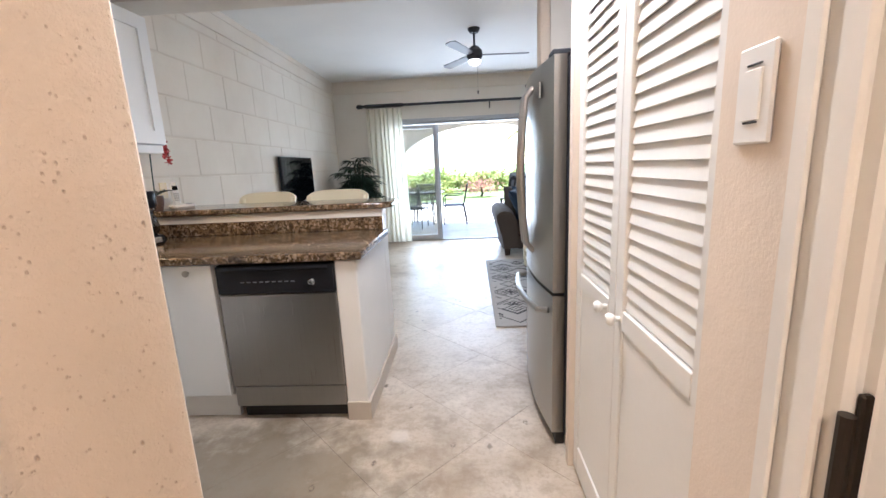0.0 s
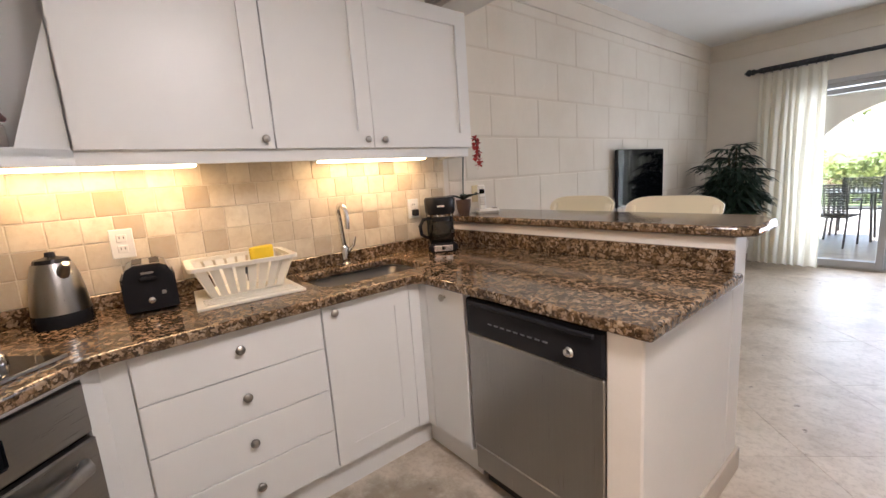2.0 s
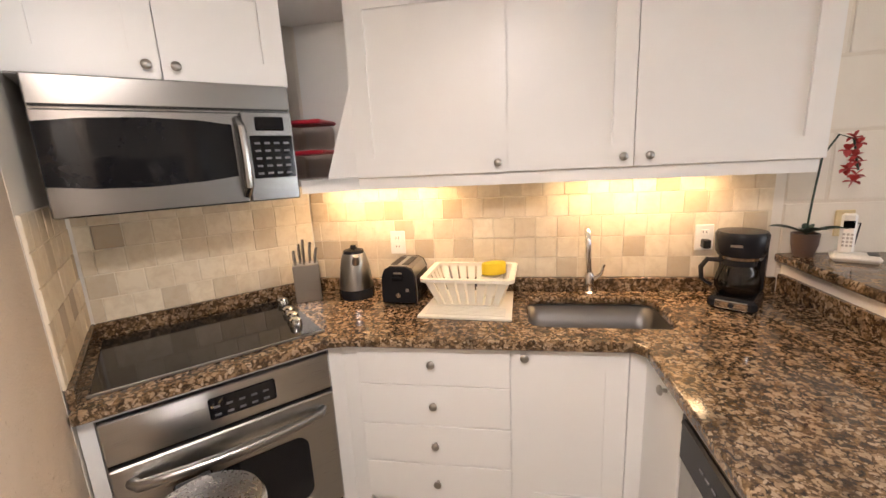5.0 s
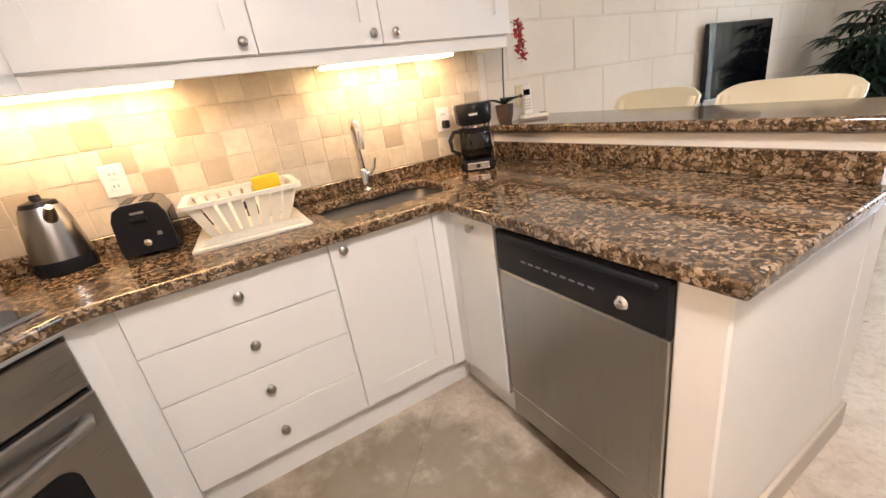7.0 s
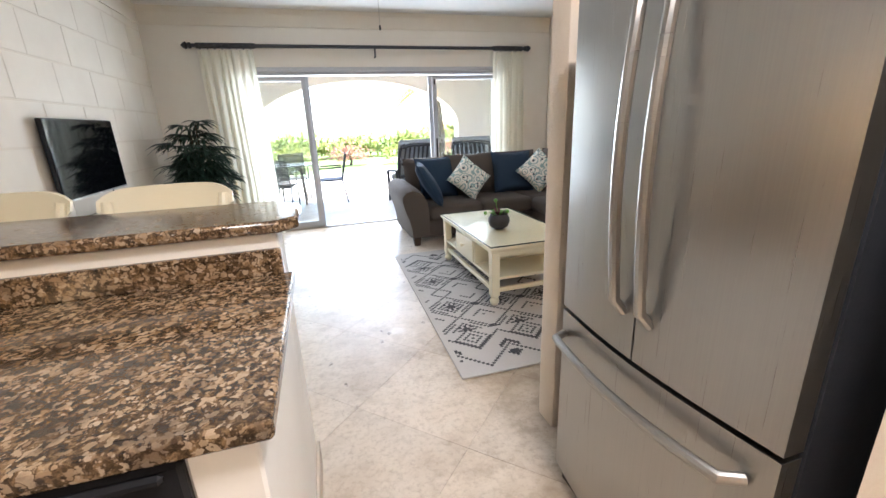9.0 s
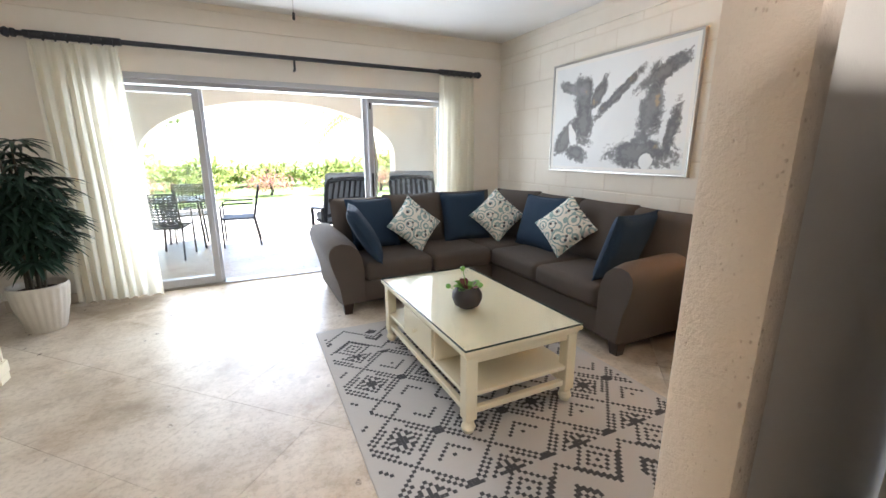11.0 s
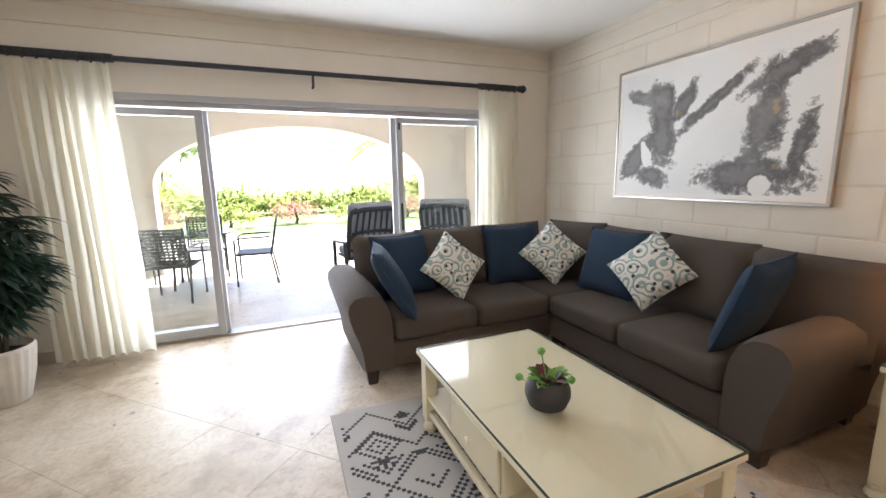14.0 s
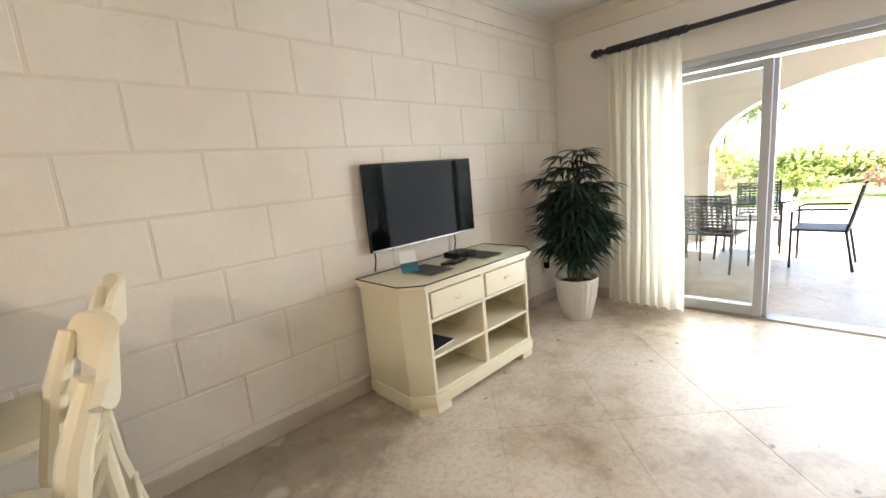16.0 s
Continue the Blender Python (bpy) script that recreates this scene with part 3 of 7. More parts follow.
bm = boxed(LX - 0.1, SY - 0.14, CEILING_Z, RX + 0.1, DY + 0.1, CEILING_Z + 0.1)
ceiling = structure("ceiling", bm, CEIL, "smooth off-white painted ceiling", 0)
ceiling_kitchen = structure("ceiling_kitchen", boxed(LX - 0.1, -1.5, KITCHEN_Z, 2.1, SY - 0.25, KITCHEN_Z + 0.1), CEIL, "smooth off-white kitchen ceiling", 0)
# dropped beam over the breakfast bar, with a stepped moulding on its kitchen side
bm = boxed(LX, 4.20, 2.325, 1.31, SY, CEILING_Z + 0.05)
box(bm, LX, 4.17, 2.355, 1.31, 4.20, 2.40)
box(bm, LX, 4.145, 2.40, 1.31, 4.20, KITCHEN_Z)
structure("beam", bm, WALL, "cream plastered beam over the breakfast bar", 0)
# kitchen cornice over the wall cabinets
bm = boxed(LX, 1.8, 2.30, LX + 0.05, 4.145, 2.47)
box(bm, LX, 1.8, 2.30, LX + 0.075, 4.145, 2.325)
structure("cornice_kitchen", bm, WALL, "cream cornice above the cabinets", 0)
# living-room cornice: two shallow steps along the walls
bm = bmesh.new()
for z0, z1, d in ((2.56, 2.60, 0.018), (2.60, 2.70, 0.008), (2.70, CEILING_Z, 0.016)):
    box(bm, LX, SY, z0, LX + d, DY, z1)
    box(bm, RX - d, SY, z0, RX, DY, z1)
    box(bm, LX + d, DY - d, z0, RX - d, DY, z1)
structure("cornice", bm, BLOCK, "cream stepped cornice round the living room", 0)
bm = boxed(LX, 4.45, 0, LX + 0.012, DY, 0.10, 0.003)
box(bm, RX - 0.014, SY + 0.014, 0, RX, DY, 0.10, 0.003)
box(bm, 1.33, SY, 0, RX, SY + 0.014, 0.10, 0.003)
box(bm, LX + 0.012, DY - 0.014, 0, OX0, DY, 0.10, 0.003)
structure("baseboard", bm, SKIRT, "beige coral stone baseboard", 0)

# ---- sliding doors ----
def door_panel(name, x0, x1, y, label, handle=None):
    d = thing(name, pose(x0, y, 0.02), label, "sliding door")
    d["kind"] = "structure"
    w, h, s = x1 - x0, OZ - 0.075, 0.062
    for a, b in ((0, s), (w - s, w)):
        part("stile", boxed(a, 0, 0, b, 0.035, h, 0.004), ALUMINIUM, d)
    part("rail", boxed(s, 0, 0, w - s, 0.035, 0.085, 0.004), ALUMINIUM, d)
    part("rail", boxed(s, 0, h - 0.055, w - s, 0.035, h, 0.004), ALUMINIUM, d)
    p = part("pane", boxed(s, 0.014, 0.085, w - s, 0.020, h - 0.055), PANE, d, smooth=0)
    p.visible_shadow = False
    if handle is not None:
        part("handle", boxed(handle, -0.018, 0.85, handle + 0.022, 0, 1.13, 0.004), DARK, d, "dark pull handle")
        part("latch", boxed(handle, -0.012, h - 0.12, handle + 0.018, 0, h - 0.05, 0.003), DARK, d, "dark latch")
    return d


bm = boxed(OX0, DY + 0.02, 2.02, OX1, DY + 0.17, OZ)
box(bm, OX0, DY + 0.02, 0, OX0 + 0.04, DY + 0.17, 2.02)
box(bm, OX1 - 0.04, DY + 0.02, 0, OX1, DY + 0.17, 2.02)
box(bm, OX0 - 0.05, DY - 0.012, OZ, OX1 + 0.05, DY + 0.02, OZ + 0.05, 0.004)
structure("door_frame", bm, ALUMINIUM, "grey aluminium sliding door frame", 0)
structure("door_track", boxed(OX0 + 0.04, DY + 0.02, -0.004, OX1 - 0.04, DY + 0.17, 0.018), NICKEL, "metal sliding door track", 0)
door_panel("door_1", OX0 + 0.04, 0.375, DY + 0.03, "grey aluminium framed glass sliding door panel, fixed")
door_panel("door_2", OX0 + 0.10, 0.405, DY + 0.075, "grey aluminium framed glass sliding door panel, slid open")
door_panel("door_3", 2.07, OX1 - 0.04, DY + 0.03, "grey aluminium framed glass sliding door panel, slid open", 0.02)
door_panel("door_4", 2.02, OX1 - 0.10, DY + 0.075, "grey aluminium framed glass sliding door panel, fixed")

# ---- patio and garden ----
PATIO_Y = 12.20
AX, AW, AZ, AH = 1.40, 2.17, 1.34, 0.94
arc = [(AX - AW * math.cos(math.pi * i / 28), AZ + AH * math.sin(math.pi * i / 28)) for i in range(29)]
bm = boxed(-2.4, PATIO_Y, 0, AX - AW, PATIO_Y + 0.32, 3.2)
box(bm, AX + AW, PATIO_Y, 0, 6.2, PATIO_Y + 0.32, 3.2)
for (xa, za), (xb, zb) in zip(arc, arc[1:]):
    q = [bm.verts.new(c) for c in ((xa, PATIO_Y, za), (xb, PATIO_Y, zb), (xb, PATIO_Y, 3.2), (xa, PATIO_Y, 3.2), (xa, PATIO_Y + 0.32, za), (xb, PATIO_Y + 0.32, zb), (xb, PATIO_Y + 0.32, 3.2), (xa, PATIO_Y + 0.32, 3.2))]
    for f in ((0, 1, 2, 3), (7, 6, 5, 4), (0, 4, 5, 1), (3, 2, 6, 7)):
        bm.faces.new([q[i] for i in f])
bmesh.ops.remove_doubles(bm, verts=bm.verts, dist=0.0005)
structure("wall_patio_arch", bm, WALL, "cream plastered patio wall with a wide arch", 0)
structure("ceiling_patio", boxed(-2.5, DY + 0.25, 2.58, 6.2, PATIO_Y + 0.32, 2.7), CEIL, "off-white patio ceiling", 0)
structure("wall_patio_west", boxed(-1.75, DY + 0.25, 0, -1.55, PATIO_Y, 2.6), WALL, "cream plastered patio side wall", 0)
bm = boxed(4.45, DY + 0.25, 0, 4.65, 10.5, 2.6)
box(bm, 4.45, 11.7, 0, 4.65, PATIO_Y, 2.6)
box(bm, 4.45, 10.5, 2.15, 4.65, 11.7, 2.6)
box(bm, 4.45, 10.5, 0, 4.65, 11.7, 0.15)
structure("wall_patio_east", bm, WALL, "cream plastered patio side wall with a tall opening", 0)
GRASS = surface("lawn", (0.10, 0.20, 0.035), (0.20, 0.26, 0.06), 0.9, 2, 40, 0.8)
structure("ground", boxed(-400, 12.6, -0.30, 400, 800, -0.06), GRASS, "sunlit green lawn", 0)
PAVING = surface("pale_paving", (0.58, 0.55, 0.50), (0.50, 0.47, 0.42), 0.8, 2, 40, 0.3)
structure("pavement", boxed(-7, 12.52, -0.05, 9, 16.5, -0.012), PAVING, "pale sunlit paving outside the arch", 0)


# ---- kitchen: base units ----
def base_front(u, x, w, z, h, name, label="", plain=True, k=None):
    """A drawer front or door on a unit whose local front looks to -y."""
    if plain:
        p = part(name, boxed(x, -0.02, z, x + w, 0, z + h, 0.002), CABINET, u, label)
    else:
        p = shaker(u, x, 0, z, w, h, sunk=0.005)
    if k:
        part("knob", knob(*k), NICKEL, p, "satin nickel knob")
    return p


# drawers: y 2.46 to 3.08
drawers = thing("drawer_unit", pose(-0.815, 2.477, 0, 0, 0, 90), "white four-drawer kitchen base unit with nickel knobs", "cabinet", "base units")
part("body", boxed(0, 0, 0.142, 0.62, 0.52, 0.868), CABINET, drawers)
for i in range(4):
    base_front(drawers, 0.004, 0.610, 0.150 + i * 0.181, 0.1775, "drawer", k=(0.31, 0.150 + i * 0.181 + 0.098))
part("plinth", boxed(0, 0.035, 0, 0.62, 0.06, 0.142), CABINET, drawers)
sink_unit = thing("sink_unit", pose(-0.815, 3.097, 0, 0, 0, 90), "white kitchen sink base unit with a panelled door", "cabinet", "base units")
part("body", boxed(0.0, 0, 0.142, 0.50, 0.10, 0.868), CABINET, sink_unit)
base_front(sink_unit, 0.004, 0.415, 0.150, 0.714, "door", plain=False, k=(0.048, 0.832))
part("filler", boxed(0.424, -0.018, 0.142, 0.482, 0, 0.866), CABINET, sink_unit)
part("plinth", boxed(0, 0.035, 0, 0.53, 0.06, 0.142), CABINET, sink_unit)
corner_unit = thing("corner_unit", pose(-0.795, 3.595, 0), "white narrow corner base unit with one door", "cabinet", "base units")
part("body", boxed(0, 0, 0.142, 0.32, 0.50, 0.868), CABINET, corner_unit)
base_front(corner_unit, 0.06, 0.255, 0.150, 0.714, "door", k=(0.195, 0.828))
part("filler", boxed(0.0, -0.018, 0.142, 0.056, 0, 0.866), CABINET, corner_unit)
part("plinth", boxed(-0.06, 0.035, 0, 0.32, 0.06, 0.142), CABINET, corner_unit)

dishwasher = thing("dishwasher", pose(-0.460, 3.597, 0), "stainless steel dishwasher with a black control panel", "dishwasher")
part("body", boxed(0.004, 0.01, 0.06, 0.606, 0.56, 0.862), DARK, dishwasher)
part("door", boxed(0.006, -0.028, 0.205, 0.604, 0.01, 0.705, 0.004), STEEL_V, dishwasher, "brushed stainless steel door")
part("lower_panel", boxed(0.008, -0.022, 0.085, 0.602, 0.01, 0.198, 0.004), STEEL_V, dishwasher, "brushed steel kick panel")
bm = boxed(0.004, -0.034, 0.708, 0.606, 0.012, 0.858, 0.008)
panel = part("control_panel", bm, BLACK, dishwasher, "black control panel")
part("grip", boxed(0.03, -0.046, 0.830, 0.58, -0.030, 0.850, 0.006), BLACK, panel)
bm = turn(bmesh.new(), [(0.019, 0), (0.019, 0.008), (0.013, 0.016), (0.001, 0.017)], n=20)
bmesh.ops.transform(bm, matrix=Matrix.Translation((0.490, -0.034, 0.768)) @ Matrix.Rotation(radians(90), 4, "X"), verts=bm.verts)
part("dial", bm, CHROME, panel, "chrome cycle dial")
for i in range(9):
    part("button", boxed(0.13 + i * 0.032, -0.0365, 0.770, 0.150 + i * 0.032, -0.033, 0.776, 0.001), KEY_GREY, panel)
part("toe_space", boxed(0.02, 0.03, 0.0, 0.59, 0.05, 0.083), DARK, dishwasher)

# peninsula: end post, knee wall, tops
bm = boxed(0.146, 3.575, 0.0, 0.258, 4.30, 0.868, 0.006)
box(bm, LX, 4.30, 0, 0.258, 4.44, 1.045, 0.006)
structure("wall_peninsula", bm, TRIM, "cream plastered half wall under the breakfast bar", 0)
bm = boxed(0.146, 3.565, 0, 0.262, 3.579, 0.105, 0.003)
box(bm, 0.258, 3.565, 0, 0.272, 4.452, 0.105, 0.003)
box(bm, LX, 4.44, 0, 0.258, 4.452, 0.105, 0.003)
structure("baseboard_peninsula", bm, SKIRT, "beige stone baseboard round the half wall", 0)


def rounded_rect(x0, y0, x1, y1, r, n=6):
    out = []
    for cx, cy, a in ((x1 - r, y1 - r, 0), (x0 + r, y1 - r, 90), (x0 + r, y0 + r, 180), (x1 - r, y0 + r, 270)):
        out += [(cx + r * math.cos(radians(a + 90 * i / n)), cy + r * math.sin(radians(a + 90 * i / n))) for i in range(n + 1)]
    return out


SINK = (-1.252, 3.170, -0.895, 3.725)
outer = [(0.29, 3.55), (0.29, 4.30), (LX, 4.30), diag(2.404, -0.452), diag(1.434, -0.452), diag(1.434, -1.13), diag(2.19, -1.13), (-0.745, 2.46), (-0.757, 3.52), (-0.727, 3.55)]
worktop = thing("worktop", pose(0, 0, 0), "polished brown speckled granite worktop", "worktop")
w = part("top", slab(bmesh.new(), outer, [rounded_rect(*SINK, 0.06)], 0.87, 0.91), GRANITE, worktop, smooth=0)
bev = w.modifiers.new("edge", "BEVEL")
bev.width, bev.segments, bev.limit_method, bev.angle_limit = 0.010, 3, "ANGLE", radians(50)
bev.use_clamp_overlap = False
part("upstand", boxed(LX + 0.001, 2.075, 0.911, LX + 0.022, 4.278, 0.975, 0.003), GRANITE, worktop)
part("upstand", boxed(LX + 0.022, 4.278, 0.911, 0.262, 4.299, 0.995, 0.003), GRANITE, worktop)
bm = boxed(1.456, -0.474, 0.911, 2.39, -0.453, 0.975, 0.003)
bm.transform(DIAG)
part("upstand", bm, GRANITE, worktop)
bm = boxed(1.435, -1.10, 0.911, 1.456, -0.453, 0.975, 0.003)
bm.transform(DIAG)
part("upstand", bm, GRANITE, worktop)
bar = thing("breakfast_counter", pose(0, 0, 0), "polished brown granite breakfast bar top", "worktop")
w = part("top", prism(bmesh.new(), [(LX + 0.002, 4.265), (0.27, 4.265), (0.325, 4.315), (0.325, 4.56), (0.24, 4.68), (LX + 0.002, 4.74)], 1.047, 1.087), GRANITE, bar)
bev = w.modifiers.new("edge", "BEVEL")
bev.width, bev.segments, bev.limit_method, bev.angle_limit = 0.012, 3, "ANGLE", radians(50)

sink = thing("sink", pose(0, 0, 0), "stainless steel undermount sink", "sink")
bm = bmesh.new()
rings = []
for inset, z in ((0.0, 0.869), (0.006, 0.76), (0.03, 0.72), (0.12, 0.712)):
    rings.append([bm.verts.new((x, y, z)) for x, y in rounded_rect(SINK[0] - 0.004 + inset, SINK[1] - 0.004 + inset, SINK[2] + 0.004 - inset, SINK[3] + 0.004 - inset, max(0.062 - inset * 0.3, 0.02))])
for a, b in zip(rings, rings[1:]):
    for i in range(len(a)):
        bm.faces.new((a[i], a[(i + 1) % len(a)], b[(i + 1) % len(a)], b[i]))
bm.faces.new(rings[-1])
sb = part("bowl", bm, SINK_STEEL, sink)
sol = sb.modifiers.new("shell", "SOLIDIFY")
sol.thickness, sol.offset = 0.0015, 1.0
part("drain", turn(bmesh.new(), [(0.04, 0.713), (0.04, 0.716), (0.02, 0.714), (0.001, 0.714)], -1.07, 3.45, 20), CHROME, sink)

tap = thing("tap", pose(-1.303, 3.465, 0.91), "chrome single-lever kitchen tap", "tap")
part("base", turn(bmesh.new(), [(0.027, 0), (0.027, 0.008), (0.022, 0.012), (0.022, 0.09), (0.016, 0.105)]), CHROME, tap)
pts = [(0, 0, 0.10), (0, -0.012, 0.27)] + [(0.065 - 0.065 * math.cos(a), -0.012 - 0.02 * math.sin(a / 2), 0.27 + 0.058 * math.sin(a)) for a in (math.pi * i / 10 for i in range(1, 10))] + [(0.13, -0.032, 0.255), (0.13, -0.034, 0.205)]
part("spout", tube(bmesh.new(), pts, 0.0125, 12), CHROME, tap)
part("lever", tube(bmesh.new(), [(0.0, 0.02, 0.07), (0.01, 0.05, 0.10), (0.015, 0.062, 0.145)], [0.012, 0.008, 0.006], 10), CHROME, tap)

# ---- oven corner ----
oven_unit = thing("oven_housing", DIAG, "white built-in oven housing set across the corner", "cabinet")
part("side", boxed(1.436, -1.075, 0.0, 1.475, -0.60, 0.868), CABINET, oven_unit)
part("side", boxed(2.205, -1.075, 0.0, 2.262, -0.60, 0.868), CABINET, oven_unit)
part("top_rail", boxed(1.475, -1.075, 0.842, 2.205, -1.04, 0.868), CABINET, oven_unit)
part("plinth", boxed(1.475, -1.06, 0.0, 2.205, -1.04, 0.10), CABINET, oven_unit)
part("filler", prism(bmesh.new(), [diag(2.262, -1.075), (-0.815, 2.476), (-0.86, 2.476), diag(2.262, -0.95)], 0.0, 0.866), CABINET, oven_unit).matrix_basis = DIAG.inverted()
oven = thing("oven", DIAG, "stainless steel built-in oven with a bowed handle", "oven")
part("body", boxed(1.478, -1.06, 0.11, 2.202, -0.62, 0.838), DARK, oven)
pn = part("control_panel", boxed(1.48, -1.088, 0.685, 2.20, -1.06, 0.836, 0.005), STEEL_H, oven, "brushed steel control panel")
part("display", boxed(1.77, -1.0905, 0.725, 1.99, -1.087, 0.805, 0.006), GLASS_BLACK, pn, "black oven display")
for i in range(5):
    for j in range(2):
        part("button", boxed(1.785 + i * 0.04, -1.0925, 0.735 + j * 0.03, 1.805 + i * 0.04, -1.090, 0.743 + j * 0.03), KEY_GREY, pn)
dr = part("door", boxed(1.48, -1.095, 0.165, 2.20, -1.06, 0.672, 0.006), STEEL_H, oven, "brushed steel oven door")
part("window", slab(bmesh.new(), rounded_rect(1.60, 0.25, 2.08, 0.53, 0.05), [], 0, 0.004), GLASS_BLACK, dr, "dark oven window").matrix_basis = Matrix.Translation((0, -1.094, 0)) @ Matrix.Rotation(radians(90), 4, "X")
part("handle", tube(bmesh.new(), [(1.53, -1.09, 0.610), (1.55, -1.125, 0.612)] + [(1.55 + 0.58 * i / 8, -1.125 - 0.028 * math.sin(math.pi * i / 8), 0.612) for i in range(1, 8)] + [(2.13, -1.125, 0.612), (2.15, -1.09, 0.610)], 0.019, 12), STEEL_H, dr)
part("vent", boxed(1.49, -1.075, 0.115, 2.19, -1.06, 0.155), DARK, oven)
hob = thing("hob", DIAG @ pose(0, 0, 0.911), "black glass ceramic hob with chrome knobs", "hob")
part("glass", boxed(1.475, -1.045, 0, 2.205, -0.52, 0.008, 0.003), GLASS_BLACK, hob)
part("trim", boxed(1.470, -1.052, 0, 2.210, -1.045, 0.010, 0.002), STEEL_H, hob)
for lx, ly in ((2.135, -0.915), (2.145, -0.835), (2.15, -0.755), (2.165, -0.60)):
    part("knob", turn(bmesh.new(), [(0.027, 0.008), (0.027, 0.014), (0.023, 0.034), (0.016, 0.040), (0.001, 0.041)], lx, ly, 20), CHROME, hob, "chrome control knob")

microwave = thing("microwave", DIAG @ pose(0, -0.034, 1.445), "stainless steel over-the-range microwave oven", "microwave")
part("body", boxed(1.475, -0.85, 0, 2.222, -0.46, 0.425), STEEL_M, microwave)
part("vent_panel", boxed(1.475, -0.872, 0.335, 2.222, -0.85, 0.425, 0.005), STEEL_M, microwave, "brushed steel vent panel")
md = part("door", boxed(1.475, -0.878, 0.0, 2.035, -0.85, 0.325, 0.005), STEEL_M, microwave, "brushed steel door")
bm = prism(bmesh.new(), [(1.478, 0.098), (1.60, 0.084), (1.75, 0.080), (1.90, 0.088), (2.005, 0.100), (2.005, 0.282), (1.90, 0.296), (1.75, 0.303), (1.60, 0.300), (1.478, 0.288)], 0, 0.004)
part("window", bm, GLASS_BLACK, md, "dark door window").matrix_basis = Matrix.Translation((0, -0.877, 0)) @ Matrix.Rotation(radians(90), 4, "X")
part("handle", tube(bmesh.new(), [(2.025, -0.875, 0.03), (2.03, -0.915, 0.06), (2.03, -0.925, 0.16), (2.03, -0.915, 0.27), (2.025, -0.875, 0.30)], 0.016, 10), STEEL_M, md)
kp = part("keypad", boxed(2.060, -0.876, 0.085, 2.216, -0.85, 0.245, 0.004), GLASS_BLACK, microwave, "black keypad")
part("display", boxed(2.085, -0.877, 0.262, 2.19, -0.85, 0.312, 0.004), GLASS_BLACK, microwave, "black clock display")
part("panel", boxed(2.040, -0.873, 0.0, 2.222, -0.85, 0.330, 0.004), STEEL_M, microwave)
for i in range(4):
    for j in range(5):
        part("key", boxed(2.075 + i * 0.035, -0.8775, 0.10 + j * 0.028, 2.095 + i * 0.035, -0.8755, 0.108 + j * 0.028), KEY_GREY, kp)

# ---- wall cabinets ----
hood_unit = thing("hood_cabinet", DIAG @ pose(0, -0.034, 1.872), "white cabinet above the microwave with two doors", "cabinet", "wall cabinets")
part("body", boxed(1.436, -0.815, 0, 2.24, -0.455, 0.378), CABINET, hood_unit)
for a, wd, kx in ((1.440, 0.384, 0.345), (1.828, 0.408, 0.04)):
    d = shaker(hood_unit, a, -0.815, 0.003, wd, 0.372)
    part("knob", knob(a + kx, 0.045, -0.835), NICKEL, d, "satin nickel knob")
part("duct_cover", boxed(1.436, -0.805, 0.380, 2.02, -0.455, 0.595), CABINET, hood_unit)


def wall_unit(y, w, doors, label):
    u = thing("wall_cabinet", pose(-1.08, y, 1.505, 0, 0, 90), label, "cabinet", "wall cabinets")
    part("body", boxed(0, 0.0, 0, w, 0.278, 0.737), CABINET, u)
    for a, wd, kx in doors:
        d = shaker(u, a, 0, 0.003, wd, 0.731)
        part("knob", knob(a + kx, 0.04), NICKEL, d, "satin nickel knob")
    return u


wall_unit(2.45, 0.645, [(0.004, 0.637, 0.60)], "white single-door wall cabinet with a nickel knob")
wall_unit(3.095, 1.14, [(0.004, 0.470, 0.43), (0.478, 0.650, 0.05)], "white two-door wall cabinet with nickel knobs")
rail = thing("light_rail", pose(0, 0, 0), "white rail under the wall cabinets", "cabinet rail")
part("board", boxed(-1.10, 2.45, 1.455, -1.082, 4.215, 1.503), CABINET, rail)
part("end_board", boxed(-1.355, 4.195, 1.455, -1.10, 4.215, 1.503), CABINET, rail)
corner = thing("corner_shelf", pose(0, 0, 1.455), "open white corner shelf cabinet", "shelf")
c0, c1 = diag(2.242, -0.868), (-1.08, 2.45)
cb = diag(2.242, -0.46)
ring = [c0, c1, (LX + 0.002, 2.45), (LX + 0.002, 2.085), cb]
part("base", prism(bmesh.new(), ring, 0.03, 0.055), CABINET, corner)
part("top", prism(bmesh.new(), ring, 0.767, 0.787), CABINET, corner)
part("back", prism(bmesh.new(), [(LX + 0.003, 2.45), (LX + 0.003, 2.09), (LX + 0.012, 2.09), (LX + 0.012, 2.45)], 0.055, 0.767), CABINET, corner)
part("front_rail", prism(bmesh.new(), [c0, c1, (c1[0] - 0.018, c1[1]), (c0[0] - 0.018, c0[1])], 0.0, 0.052), CABINET, corner)
part("front_rail", prism(bmesh.new(), [c0, c1, (c1[0] - 0.018, c1[1]), (c0[0] - 0.018, c0[1])], 0.762, 0.789), CABINET, corner)
bm = bmesh.new()
a = [bm.verts.new(p) for p in ((-1.105, 2.445, 0.056), (-1.065, 2.315, 0.056), (-1.105, 2.445, 0.46))]
b = [bm.verts.new(p) for p in ((-1.123, 2.445, 0.056), (-1.083, 2.315, 0.056), (-1.123, 2.445, 0.46))]
bm.faces.new(a)
bm.faces.new(b[::-1])
for i in range(3):
    bm.faces.new((a[i], a[(i + 1) % 3], b[(i + 1) % 3], b[i]))
part("bracket", bm, CABINET, corner, "white triangular bracket", 0)
CLEAR_TUB = thin_glass("clear_tub_plastic", (0.86, 0.82, 0.80))
